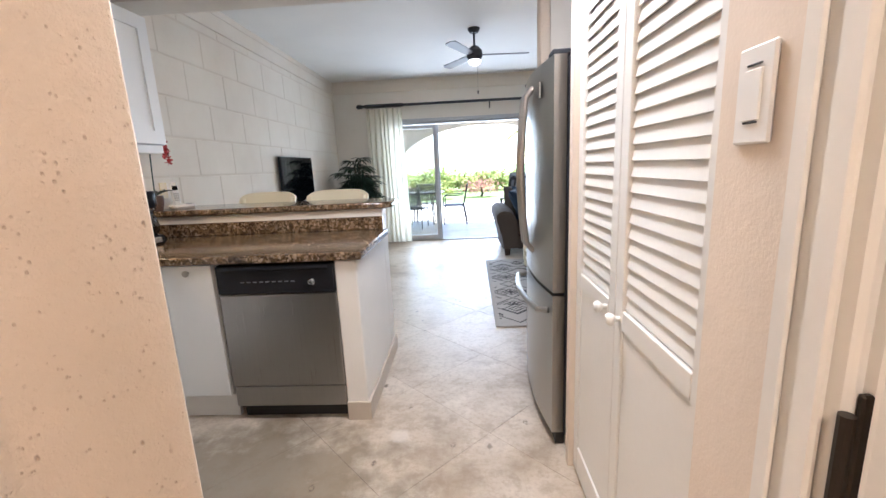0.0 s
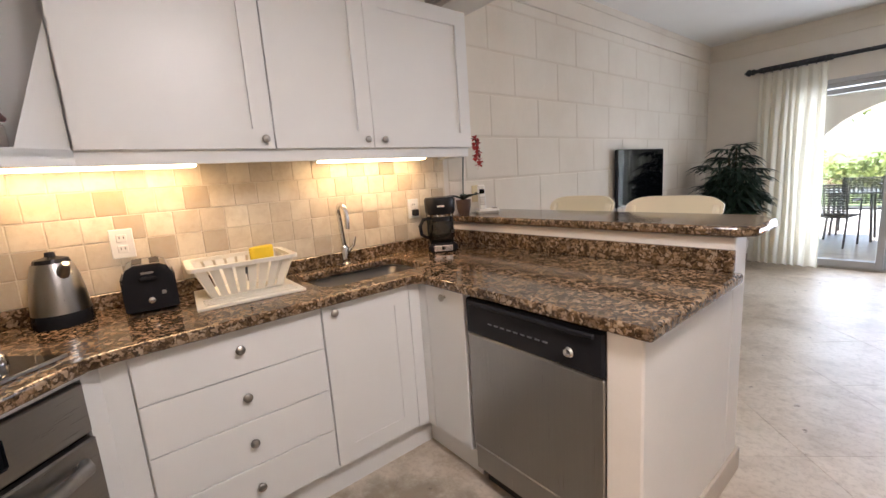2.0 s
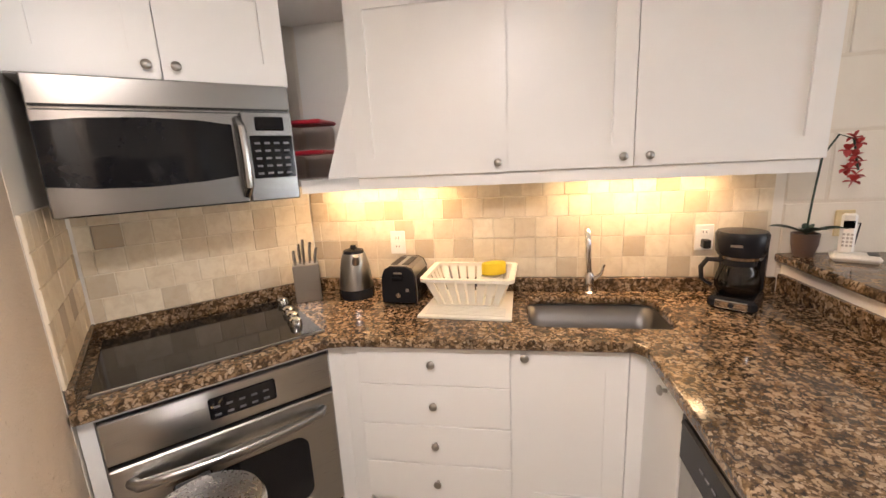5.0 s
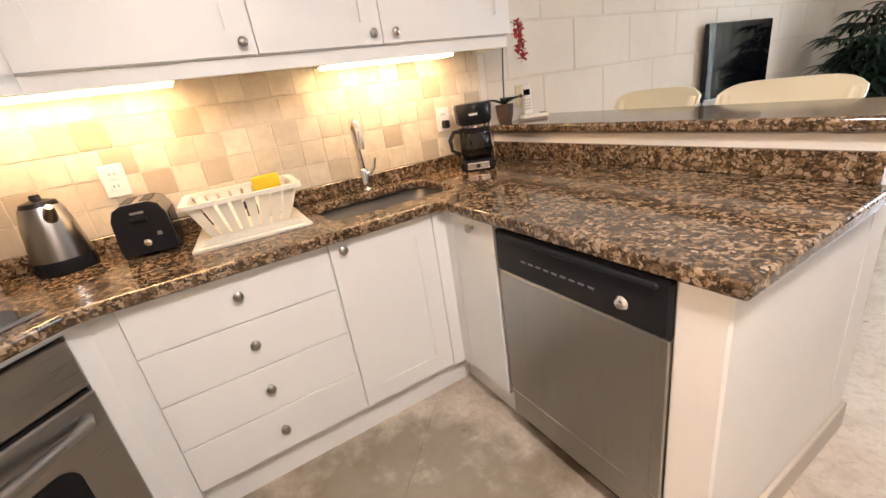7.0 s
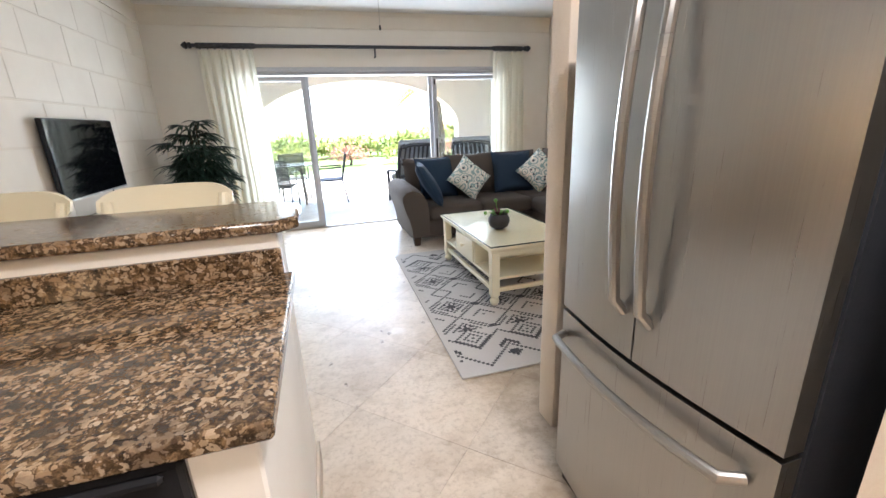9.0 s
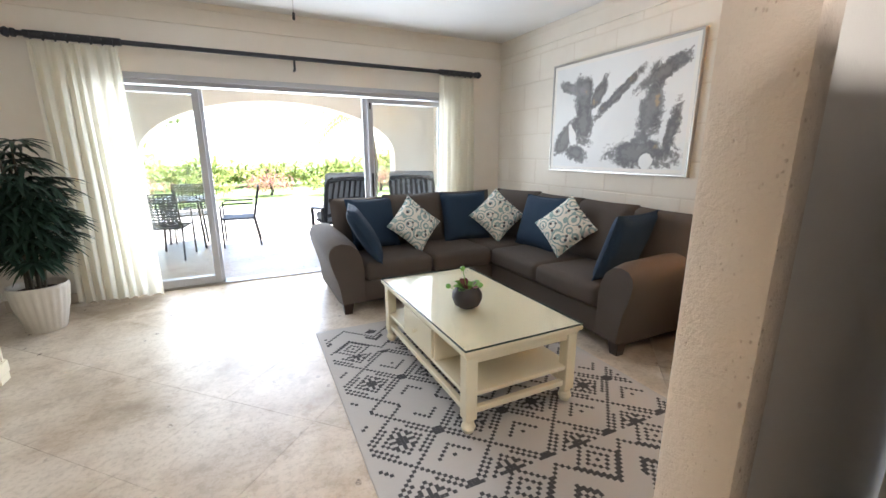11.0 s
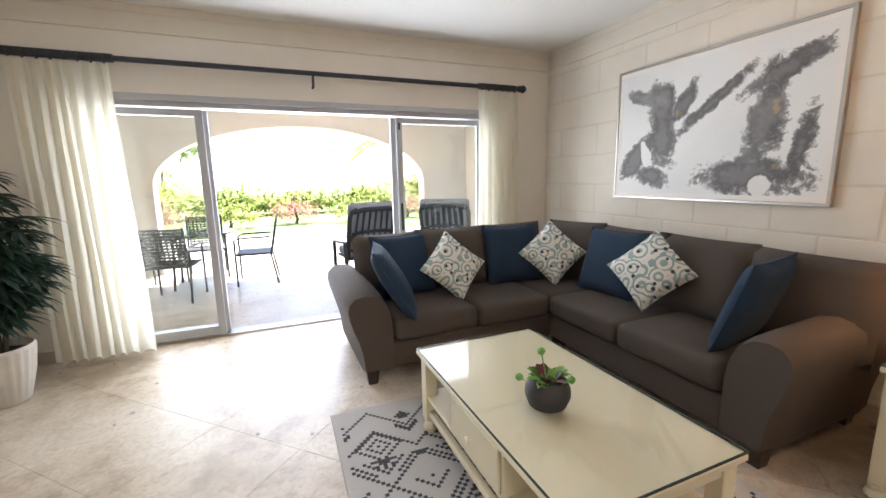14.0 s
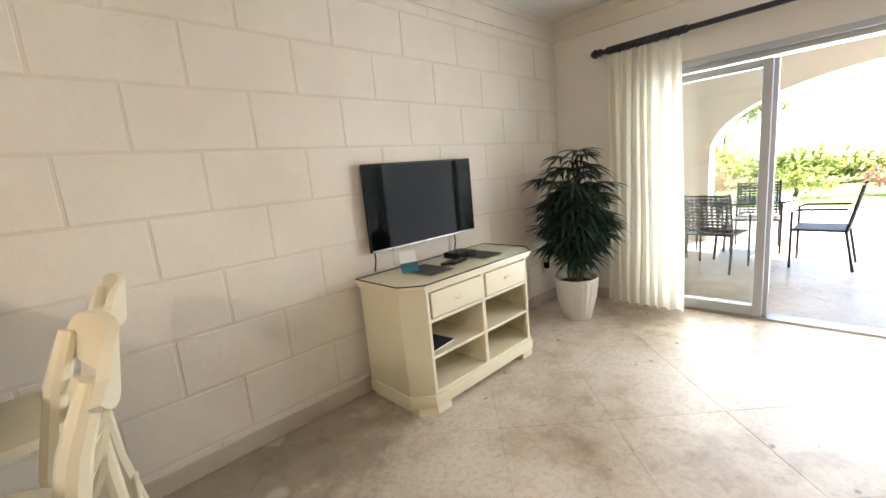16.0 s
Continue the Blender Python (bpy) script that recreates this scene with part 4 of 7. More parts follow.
RED_LID = surface("red_plastic_lid", (0.42, 0.02, 0.035), (0.34, 0.015, 0.03), 0.35, 8, 120, 0.05)
for i, z in enumerate((1.512, 1.642)):
    tub = thing("food_box", pose(-1.17, 2.20, z), "clear plastic food box with a red lid", "food box", "stacked food boxes")
    part("tub", boxed(-0.08, -0.09, 0, 0.08, 0.09, 0.105, 0.015), CLEAR_TUB, tub)
    part("lid", boxed(-0.087, -0.097, 0.106, 0.087, 0.097, 0.124, 0.006), RED_LID, tub, "red lid")
for y in (2.50, 3.67):
    s = thing("strip_lamp", pose(-1.245, y, 1.452), "lit warm strip lamp under the cabinet", "strip lamp", "strip lamps")
    part("housing", boxed(-0.05, -0.325, 0.011, 0.05, 0.325, 0.045, 0.003), WHITE_PLASTIC, s)
    part("diffuser", boxed(-0.035, -0.315, 0.0, 0.045, 0.315, 0.010, 0.003), STRIP, s, "glowing diffuser")

# ---- fridge ----
fridge = thing("fridge", pose(1.16, 3.30, 0, 0, 0, 90), "stainless steel french-door fridge with bottom freezer", "fridge")
# local x along +y, front to -x of the room: local y runs into the recess
fridge.matrix_world = pose(1.16, 4.07, 0, 0, 0, -90)
FW = 0.725
part("body", boxed(0.0, 0.055, 0.06, FW, 0.72, 1.685), IRON, fridge, "dark grey body")


def bowed(x0, x1, z0, z1, bulge):
    bm = bmesh.new()
    n = 10
    prof = [(x0 + (x1 - x0) * i / n, -bulge * math.sin(math.pi * ((x0 + (x1 - x0) * i / n) / FW))) for i in range(n + 1)]
    pts = prof + [(x1, 0.05), (x0, 0.05)]
    return prism(bm, pts, z0, z1)


ld = part("door", bowed(0.004, FW / 2 - 0.003, 0.74, 1.695, 0.03), STEEL_V, fridge, "brushed steel door")
rd = part("door", bowed(FW / 2 + 0.003, FW - 0.004, 0.74, 1.695, 0.03), STEEL_V, fridge, "brushed steel door")
fz = part("freezer_drawer", bowed(0.004, FW - 0.004, 0.07, 0.725, 0.03), STEEL_V, fridge, "brushed steel freezer drawer")
for p, x in ((ld, FW / 2 - 0.045), (rd, FW / 2 + 0.045)):
    part("handle", tube(bmesh.new(), [(x, -0.028, 0.86), (x, -0.062, 0.90)] + [(x, -0.062 - 0.022 * math.sin(math.pi * i / 8), 0.90 + 0.69 * i / 8) for i in range(1, 8)] + [(x, -0.062, 1.59), (x, -0.028, 1.63)], 0.014, 10), STEEL_H, p)
part("handle", tube(bmesh.new(), [(0.03, -0.01, 0.645), (0.05, -0.055, 0.645)] + [(0.05 + 0.60 * i / 8, -0.058 - 0.03 * math.sin(math.pi * i / 8), 0.645) for i in range(1, 8)] + [(0.65, -0.055, 0.645), (0.67, -0.01, 0.645)], 0.014, 10), STEEL_H, fz)
part("hinge", boxed(FW - 0.09, -0.005, 1.696, FW - 0.01, 0.10, 1.715, 0.004), IRON, fridge)
part("hinge", boxed(0.01, -0.005, 1.696, 0.09, 0.10, 1.715, 0.004), IRON, fridge)
part("badge", boxed(FW / 2 + 0.17, -0.0325, 1.56, FW / 2 + 0.22, -0.026, 1.62), NICKEL, rd)
part("toe_grille", boxed(0.02, 0.02, 0.0, FW - 0.02, 0.06, 0.068), DARK, fridge)

# ---- louvred closet ----
def louvre_leaf(y0, w, knob_x):
    d = thing("closet_door", pose(1.222, y0 + w, 0.015, 0, 0, -90), "white louvred bifold closet door", "door", "closet doors")
    h, st = 2.03, 0.052
    for a, b in ((0, st), (w - st, w)):
        part("stile", boxed(a, 0, 0, b, 0.03, h, 0.003), TRIM, d)
    for z0, z1 in ((0, 0.12), (0.80, 0.86), (h - 0.10, h)):
        part("rail", boxed(st, 0, z0, w - st, 0.03, z1, 0.003), TRIM, d)
    part("panel", boxed(st, 0.006, 0.12, w - st, 0.022, 0.80, 0.002), TRIM, d)
    me = mesh_of("slat", boxed(0, -0.022, -0.0022, w - 2 * st, 0.022, 0.0022, 0.001), TRIM)
    z = 0.885
    while z < h - 0.11:
        piece("slat", me, d, pose(st, 0.014, z, 78))
        z += 0.0405
    part("knob", turn(bmesh.new(), [(0.008, 0), (0.008, 0.012), (0.018, 0.022), (0.018, 0.032), (0.010, 0.040), (0.001, 0.041)], n=16), TRIM, d, "round wooden knob").matrix_basis = Matrix.Translation((knob_x, 0, 0.83)) @ Matrix.Rotation(radians(90), 4, "X")
    return d


louvre_leaf(2.81, 0.405, 0.335)
louvre_leaf(2.352, 0.455, 0.035)
# dark sheet added behind the louvres in place of the closet's shade
structure("wall_closet_dark", boxed(1.30, 2.33, 0, 1.31, 3.24, 2.06), DARK, "dark sheet for the shade inside the closet", 0)


# ---- living room ----
def curtain(x0, x1, y, folds, label):
    c = thing("curtain", pose(x0, y, 0.0), label, "curtain", "curtains")
    bm = bmesh.new()
    n, rows, w = folds * 8, 10, x1 - x0
    grid = []
    for j in range(rows + 1):
        z = 0.025 + (2.285 - 0.025) * j / rows
        amp = 0.019 + 0.012 * (1 - j / rows)
        row = []
        for i in range(n + 1):
            s = i / n
            ph = 2 * math.pi * folds * (s + 0.012 * math.sin(9 * s + 2.0)) + 0.25 * math.sin(j * 0.8 + 5 * s)
            xx = w * s + 0.012 * math.sin(3.0 * j / rows + 14 * s) + 0.05 * (1 - j / rows) * (s - 0.5)
            row.append(bm.verts.new((xx, amp * math.sin(ph) + 0.01 * math.sin(2 * ph + 1), z)))
        grid.append(row)
    for a, b in zip(grid, grid[1:]):
        for i in range(n):
            bm.faces.new((a[i], a[i + 1], b[i + 1], b[i]))
    cl = part("cloth", bm, SHEER, c, smooth=80)
    for i in range(folds):
        part("ring", tube(bmesh.new(), [(w * (i + 0.5) / folds, 0.026 * math.cos(t), 2.315 + 0.026 * math.sin(t)) for t in (2 * math.pi * k / 12 for k in range(13))], 0.004, 6), IRON, c)
    return c


curtain(-0.79, -0.17, 8.74, 8, "cream sheer pleated curtain, drawn aside")
curtain(2.93, 3.40, 8.74, 6, "cream sheer pleated curtain, drawn aside")
rod = thing("curtain_rod", pose(0, 8.785, 2.338), "black iron curtain rod with turned finials", "curtain rod")
part("pole", tube(bmesh.new(), [(-0.845, 0, 0), (3.43, 0, 0)], 0.021, 12), IRON, rod)
for x, s in ((-0.845, -1), (3.43, 1)):
    bm = turn(bmesh.new(), [(0.021, 0), (0.034, 0.01), (0.034, 0.03), (0.024, 0.04), (0.042, 0.06), (0.030, 0.085), (0.014, 0.10), (0.002, 0.112)], n=16)
    bm.transform(Matrix.Translation((x, 0, 0)) @ Matrix.Rotation(radians(90 * s), 4, "Y"))
    part("finial", bm, IRON, rod)
for x0, x1 in ((-0.80, -0.16), (2.95, 3.40)):
    part("sleeve", tube(bmesh.new(), [(x0, 0, 0), (x1, 0, 0)], 0.031, 12), IRON, rod)
for x in (1.285,):
    part("bracket", boxed(x - 0.010, -0.01, -0.12, x + 0.010, 0.012, -0.018, 0.003), IRON, rod)
    part("bracket_arm", boxed(x - 0.010, 0.012, -0.12, x + 0.010, 0.074, -0.10, 0.003), IRON, rod)


def rug():
    w, l = 1.70, 2.36
    r = thing("rug", pose(1.02, 4.78, 0.0, 0, 0, -1.2), "grey flat-woven rug with a charcoal geometric pattern", "rug")
    part("weave", boxed(0, 0, 0.001, w, l, 0.011, 0.004), RUG, r)
    cells = set()
    g = 0.0193
    nx, ny = int(w / g), int(l / g)

    def ring(i, j, ci, cj, radii):
        return abs(i - ci) + abs(j - cj) in radii

    for i in range(2, nx - 2):
        for j in range(2, ny - 2):
            end = min(j, ny - 1 - j)
            u, k = i % 20 - 10, abs(i % 20 - 10)
            if end < 26:
                # border: two dotted zigzags with solid triangles between, then small nested diamonds
                on = end - k in (3, 13) or (end - k in (5, 6) and 6 < k) or (k >= 6 and 15 - k < end < 10 and end + k > 13 and end - k < 1)
                on = on or (end >= 14 and (abs(u) + abs(end - 20) in (0, 3, 6)))
            else:
                # field: stars in dotted lozenges, plain octagons between them
                v, row = (end - 36) % 20 - 10, (end - 36) // 20
                d1, d2 = abs(u) + abs(v), abs(abs(u) - 10) + abs(abs(v) - 10)
                on = d1 == 10 or d1 == 8 and k > 2
                on = on or d1 <= 2 or (abs(u) == 2 and abs(v) == 2) or d1 == 3 and u * v == 0
                on = on or d1 == 5
                on = on or (d2 == 4 and row % 2 == 0) or (d2 == 0 and row % 2 == 0)
                on = on or (k >= 9 and abs(v) <= 1)
            if on:
                cells.add((i, j))
    me_verts, me_faces = [], []
    for i, j in sorted(cells):
        k = len(me_verts)
        cx, cy, h = (i + 0.5) * g, (j + 0.5) * g, g * 0.48
        me_verts += [(cx - h, cy - h, 0.0118), (cx + h, cy - h, 0.0118), (cx + h, cy + h, 0.0118), (cx - h, cy + h, 0.0118), (cx - h, cy - h, 0.0105), (cx + h, cy - h, 0.0105), (cx + h, cy + h, 0.0105), (cx - h, cy + h, 0.0105)]
        me_faces += [(k, k + 1, k + 2, k + 3), (k, k + 4, k + 5, k + 1), (k + 1, k + 5, k + 6, k + 2), (k + 2, k + 6, k + 7, k + 3), (k + 3, k + 7, k + 4, k)]
    me = bpy.data.meshes.new("pattern")
    me.from_pydata(me_verts, [], me_faces)
    me.materials.append(RUG_DARK)
    ob = new("pattern", me)
    ob.parent = r
    tagged(ob, "charcoal woven pattern", kind="stuff")


rug()


def foot_bun(cx, cy, z=0.0, r=0.034, h=0.085):
    return turn(bmesh.new(), [(r * 0.55, z), (r * 0.75, z + 0.010), (r, z + h * 0.40), (r * 0.8, z + h * 0.68), (r * 0.55, z + h * 0.76), (r * 0.8, z + h * 0.86), (r * 0.8, z + h)], cx, cy, 18)


# coffee table: 0.73 x 1.27 m, 0.49 m high
ct = thing("coffee_table", pose(1.512, 5.535, 0.012), "cream painted coffee table with glass top and turned feet", "coffee table")
CW, CL = 0.735, 1.27
part("tabletop", boxed(0, 0, 0.440, CW, CL, 0.468, 0.006), CREAM, ct)
part("moulding", boxed(0.015, 0.015, 0.420, CW - 0.015, CL - 0.015, 0.440, 0.006), CREAM, ct)
gt = part("glass_top", boxed(0.006, 0.006, 0.469, CW - 0.006, CL - 0.006, 0.477), TABLE_GLASS, ct, "clear glass top with a dark edge", 0)
gt.visible_shadow = False
part("edge", slab(bmesh.new(), [(0.002, 0.002), (CW - 0.002, 0.002), (CW - 0.002, CL - 0.002), (0.002, CL - 0.002)], [[(0.006, 0.006), (0.006, CL - 0.006), (CW - 0.006, CL - 0.006), (CW - 0.006, 0.006)]], 0.469, 0.4775), GLASS_EDGE, gt, "dark glass edge", 0)
for a in (0.02, CW - 0.085):
    for b in (0.02, CL - 0.085):
        leg = part("leg", boxed(a, b, 0.080, a + 0.065, b + 0.065, 0.420, 0.004), CREAM, ct)
        part("foot", foot_bun(a + 0.0325, b + 0.0325, 0.0, 0.038, 0.080), CREAM, leg)
part("shelf", boxed(0.03, 0.03, 0.205, CW - 0.03, CL - 0.03, 0.228, 0.003), CREAM, ct)
for a in (0.035, CW - 0.067):
    part("stretcher", boxed(a, 0.085, 0.105, a + 0.032, CL - 0.085, 0.137, 0.003), CREAM, ct)
for b in (0.035, CL - 0.067):
    part("stretcher", boxed(0.085, b, 0.105, CW - 0.085, b + 0.032, 0.137, 0.003), CREAM, ct)
part("apron", boxed(0.085, 0.03, 0.385, CW - 0.085, 0.05, 0.420, 0.002), CREAM, ct)
part("apron", boxed(0.085, CL - 0.05, 0.385, CW - 0.085, CL - 0.03, 0.420, 0.002), CREAM, ct)
for b in (0.40, 0.85):
    part("divider", boxed(0.03, b, 0.228, CW - 0.03, b + 0.02, 0.420, 0.002), CREAM, ct)
for a0, a1, kx, kr in ((0.018, 0.034, 0.018, -90), (CW - 0.034, CW - 0.018, CW - 0.018, 90)):
    dw = part("drawer", boxed(a0, 0.425, 0.235, a1, 0.845, 0.412, 0.003), CREAM, ct)
    k = part("knob", turn(bmesh.new(), [(0.008, 0), (0.007, 0.012), (0.017, 0.022), (0.012, 0.032), (0.001, 0.034)], n=14), CREAM, dw)
    k.matrix_basis = Matrix.Translation((kx, 0.635, 0.325)) @ Matrix.Rotation(radians(kr), 4, "Y")

vase = thing("potted_succulent", pose(1.80, 6.03, 0.4895), "small green succulents in a round charcoal pot", "potted plant")
part("pot", turn(bmesh.new(), [(0.045, 0), (0.075, 0.02), (0.090, 0.06), (0.088, 0.09), (0.066, 0.125), (0.058, 0.128), (0.056, 0.118), (0.001, 0.116)], n=28), POT_BLACK, vase)
rnd = random.Random(5)
PURPLE = surface("dark_red_leaf", (0.07, 0.012, 0.02), (0.11, 0.02, 0.03), 0.5, 20, 90, 0.1)


def leaf_blade(bm, base, tip, width, droop=0.0, n=4, fold=0.25):
    """A pointed leaf from base to tip, folded along its middle."""
    base, tip = Vector(base), Vector(tip)
    d = tip - base
    side = d.cross(Vector((0, 0, 1)))
    side = side.normalized() if side.length > 1e-5 else Vector((1, 0, 0))
    rows = []
    for i in range(n + 1):
        s = i / n
        p = base + d * s + Vector((0, 0, -droop * s * s))
        wd = width * math.sin(math.pi * min(0.97, 0.12 + 0.86 * s)) ** 0.8 if i < n else 0.0008
        up = Vector((0, 0, wd * fold))
        rows.append([bm.verts.new(p - side * wd / 2 + up), bm.verts.new(p), bm.verts.new(p + side * wd / 2 + up)])
    for a, b in zip(rows, rows[1:]):
        bm.faces.new((a[0], a[1], b[1], b[0]))
        bm.faces.new((a[1], a[2], b[2], b[1]))
    return bm


for i in range(26):
    a, e = rnd.uniform(0, 6.28), rnd.uniform(0.2, 1.2)
    l = rnd.uniform(0.05, 0.085)
    b0 = Vector((0.03 * math.cos(a), 0.03 * math.sin(a), 0.118))
    t0 = b0 + Vector((math.cos(a) * math.cos(e), math.sin(a) * math.cos(e), math.sin(e) * 0.8)) * l
    part("leaf", leaf_blade(bmesh.new(), b0, t0, 0.034, 0.01), PURPLE if i % 3 == 0 else LEAF_LIGHT, vase)
for x, y, z in ((0.03, -0.10, 0.16), (-0.02, 0.02, 0.235), (-0.10, 0.05, 0.13)):
    st = part("stem", tube(bmesh.new(), [(0.1 * x, 0.1 * y, 0.115), (0.6 * x, 0.6 * y, 0.75 * z), (x, y, z)], 0.0025, 6), LEAF_LIGHT, vase)
    bm = bmesh.new()
    bmesh.ops.create_icosphere(bm, subdivisions=2, radius=0.016)
    for v in bm.verts:
        v.co = v.co * (1 + 0.25 * noise.noise(v.co * 160)) + Vector((x, y, z))
    part("bud", bm, LEAF_LIGHT, st)


# ---- sofa ----
sofa = thing("sectional_sofa", pose(0, 0, 0), "brown-grey fabric L-shaped sectional sofa", "sofa")
SX, SYF, SB = 2.88, 7.42, 8.42
part("base", rounded(SX + 0.01, 6.02, 0.085, 3.80, SB, 0.285, 0.02), SOFA, sofa)
part("base", rounded(1.55, SYF + 0.01, 0.085, SX + 0.02, SB, 0.285, 0.02), SOFA, sofa)
part("back", rounded(3.62, 5.99, 0.28, 3.83, SB + 0.02, 0.70, 0.06), SOFA, sofa)
part("back", rounded(1.56, 8.22, 0.28, 3.64, SB + 0.02, 0.70, 0.06), SOFA, sofa)
for y0, y1 in ((6.03, 6.72), (6.725, 7.42)):
    part("seat_cushion", rounded(SX - 0.03, y0, 0.28, 3.66, y1, 0.455, 0.055), SOFA, sofa)
for x0, x1 in ((1.565, 2.22), (2.225, 2.87)):
    part("seat_cushion", rounded(x0, SYF - 0.03, 0.28, x1, 8.26, 0.455, 0.055), SOFA, sofa)
part("seat_cushion", rounded(2.875, 7.425, 0.28, 3.66, 8.26, 0.455, 0.055), SOFA, sofa)


def sofa_arm(front, back, inner, outer, along_x):
    """A flared rolled arm, swept from front to back."""
    bm = bmesh.new()
    s = 1 if outer > inner else -1
    w = abs(outer - inner)
    prof = [(0, 0.085), (0, 0.42), (0.012, 0.51), (0.04, 0.58), (0.085, 0.622), (0.14, 0.636), (0.185, 0.624), (0.214, 0.59), (0.222, 0.545), (0.214, 0.49), (0.195, 0.41), (0.172, 0.30), (0.158, 0.20), (0.150, 0.085)]
    steps = 9
    rings = []
    for i in range(steps + 1):
        t = i / steps
        p = front + (back - front) * t
        k = 1.0 if 0 < i < steps else 0.93
        drop = 0.035 * (1 - math.sin(math.pi * min(1, 0.15 + t) / 2)) if i < 6 else 0
        ring = []
        for a, z in prof:
            off = inner + s * (a * w / 0.215 * k + (1 - k) * w * 0.4)
            zz = 0.36 + (z - 0.36) * k * (1.20 if z > 0.36 else 1.0) - (drop if z > 0.4 else 0)
            ring.append(bm.verts.new((p, off, zz) if along_x else (off, p, zz)))
        rings.append(ring)
    n = len(prof)
    for a, b in zip(rings, rings[1:]):
        for i in range(n):
            bm.faces.new((a[i], a[(i + 1) % n], b[(i + 1) % n], b[i]))
    bm.faces.new(rings[0])
    bm.faces.new(rings[-1])
    ob = part("arm", bm, SOFA, sofa, smooth=50)
    return ob


sofa_arm(SX - 0.02, 3.82, 6.02, 5.73, True)
sofa_arm(SYF - 0.02, SB, 1.56, 1.25, False)
for x, y in ((SX + 0.04, 5.86), (SX + 0.05, 7.36), (1.40, SYF + 0.03), (3.72, 5.88), (1.42, 8.33), (3.7, 8.33)):
    bm = boxed(x - 0.045, y - 0.045, 0.0, x + 0.045, y + 0.045, 0.10, 0.004)
    for v in bm.verts:
        if v.co.z < 0.05:
            v.co.x, v.co.y = x + (v.co.x - x) * 0.74, y + (v.co.y - y) * 0.74
    part("foot", bm, WOOD_DARK, sofa, "dark wooden foot")
# loose back cushions: (x, y, z centre, width, height, turn, lean)
for x, y, w, h, rz in ((3.50, 6.02, 0.66, 0.53, -92), (3.50, 6.62, 0.64, 0.55, -89), (3.50, 7.26, 0.64, 0.55, -90), (3.46, 7.86, 0.60, 0.56, -70), (2.96, 8.10, 0.66, 0.54, 2), (2.31, 8.08, 0.68, 0.54, 0), (1.72, 8.12, 0.58, 0.50, 0)):
    bm = cushion(w, h, 0.20, 0.7, 12, 0.03)
    ob = part("back_cushion", bm, SOFA, sofa, smooth=60)
    ob.matrix_basis = pose(x, y, 0.702, 76, 0, rz)


def throw(x, y, z, size, material, label, rx, ry, rz, spin=0.0, d=0.15):
    t = thing("throw_pillow", pose(x, y, z, rx, ry, rz) @ pose(0, 0, 0, 0, 0, spin), label, "pillow", "pillows on the sofa")
    part("cover", cushion(size, size, d, 0.8, 16, 0.07), material, t, smooth=70)
    part("piping", tube(bmesh.new(), [(size / 2 * u * (1 - 0.07 * (1 - v * v)), size / 2 * v * (1 - 0.07 * (1 - u * u)), 0) for u, v in ([(-1 + 0.2 * i, -1) for i in range(11)] + [(1, -1 + 0.2 * i) for i in range(1, 11)] + [(1 - 0.2 * i, 1) for i in range(1, 11)] + [(-1, 1 - 0.2 * i) for i in range(1, 10)])], 0.0045, 6), material, t)
    return t


NL, IL = "plain navy square throw pillow leaning on the sofa", "white ikat-print throw pillow set on its corner"
throw(1.62, 7.60, 0.690, 0.54, NAVY, NL, 60, 0, 76)
throw(1.82, 7.99, 0.70, 0.52, NAVY, NL, 70, 0, 10)
throw(2.19, 7.80, 0.690, 0.43, IKAT, IL, 64, 0, 6, 45)
throw(2.86, 7.96, 0.705, 0.54, NAVY, NL, 72, 0, -6)
throw(3.15, 7.76, 0.720, 0.43, IKAT, IL, 66, 0, -24, 45)
throw(3.34, 7.26, 0.705, 0.54, NAVY, NL, 72, 0, -84)
throw(3.27, 6.83, 0.735, 0.42, IKAT, IL, 66, 0, -66, 45)
throw(3.22, 6.12, 0.705, 0.54, NAVY, NL, 72, 0, 190)

# ---- end table and lamp ----
et = thing("end_table", pose(3.085, 5.552, 0, 0, 0, -90), "cream painted end table with two drawers and a glass top", "side table")
EW, ED = 0.585, 0.74
part("top", boxed(0, 0, 0.585, EW, ED, 0.612, 0.006), CREAM, et)
gt = part("glass_top", boxed(0.006, 0.006, 0.613, EW - 0.006, ED - 0.006, 0.620), TABLE_GLASS, et, "clear glass top with a dark edge", 0)
gt.visible_shadow = False
part("edge", slab(bmesh.new(), [(0.002, 0.002), (EW - 0.002, 0.002), (EW - 0.002, ED - 0.002), (0.002, ED - 0.002)], [[(0.006, 0.006), (0.006, ED - 0.006), (EW - 0.006, ED - 0.006), (EW - 0.006, 0.006)]], 0.613, 0.6202), GLASS_EDGE, gt, "dark glass edge", 0)
for a in (0.02, EW - 0.045):
    part("side", boxed(a, 0.03, 0.105, a + 0.025, ED - 0.02, 0.585, 0.003), CREAM, et)
for a in (0.015, EW - 0.07):
    for b in (0.018, ED - 0.07):
        part("post", boxed(a, b, 0.09, a + 0.055, b + 0.05, 0.585, 0.004), CREAM, et)
        part("foot", foot_bun(a + 0.0275, b + 0.027, 0, 0.042, 0.09), CREAM, et)
part("back", boxed(0.04, ED - 0.03, 0.12, EW - 0.04, ED - 0.02, 0.585), CREAM, et)
part("shelf", boxed(0.045, 0.03, 0.455, EW - 0.045, ED - 0.03, 0.475, 0.002), CREAM, et)
part("bottom_rail", boxed(0.07, 0.022, 0.10, EW - 0.07, 0.05, 0.135, 0.003), CREAM, et)
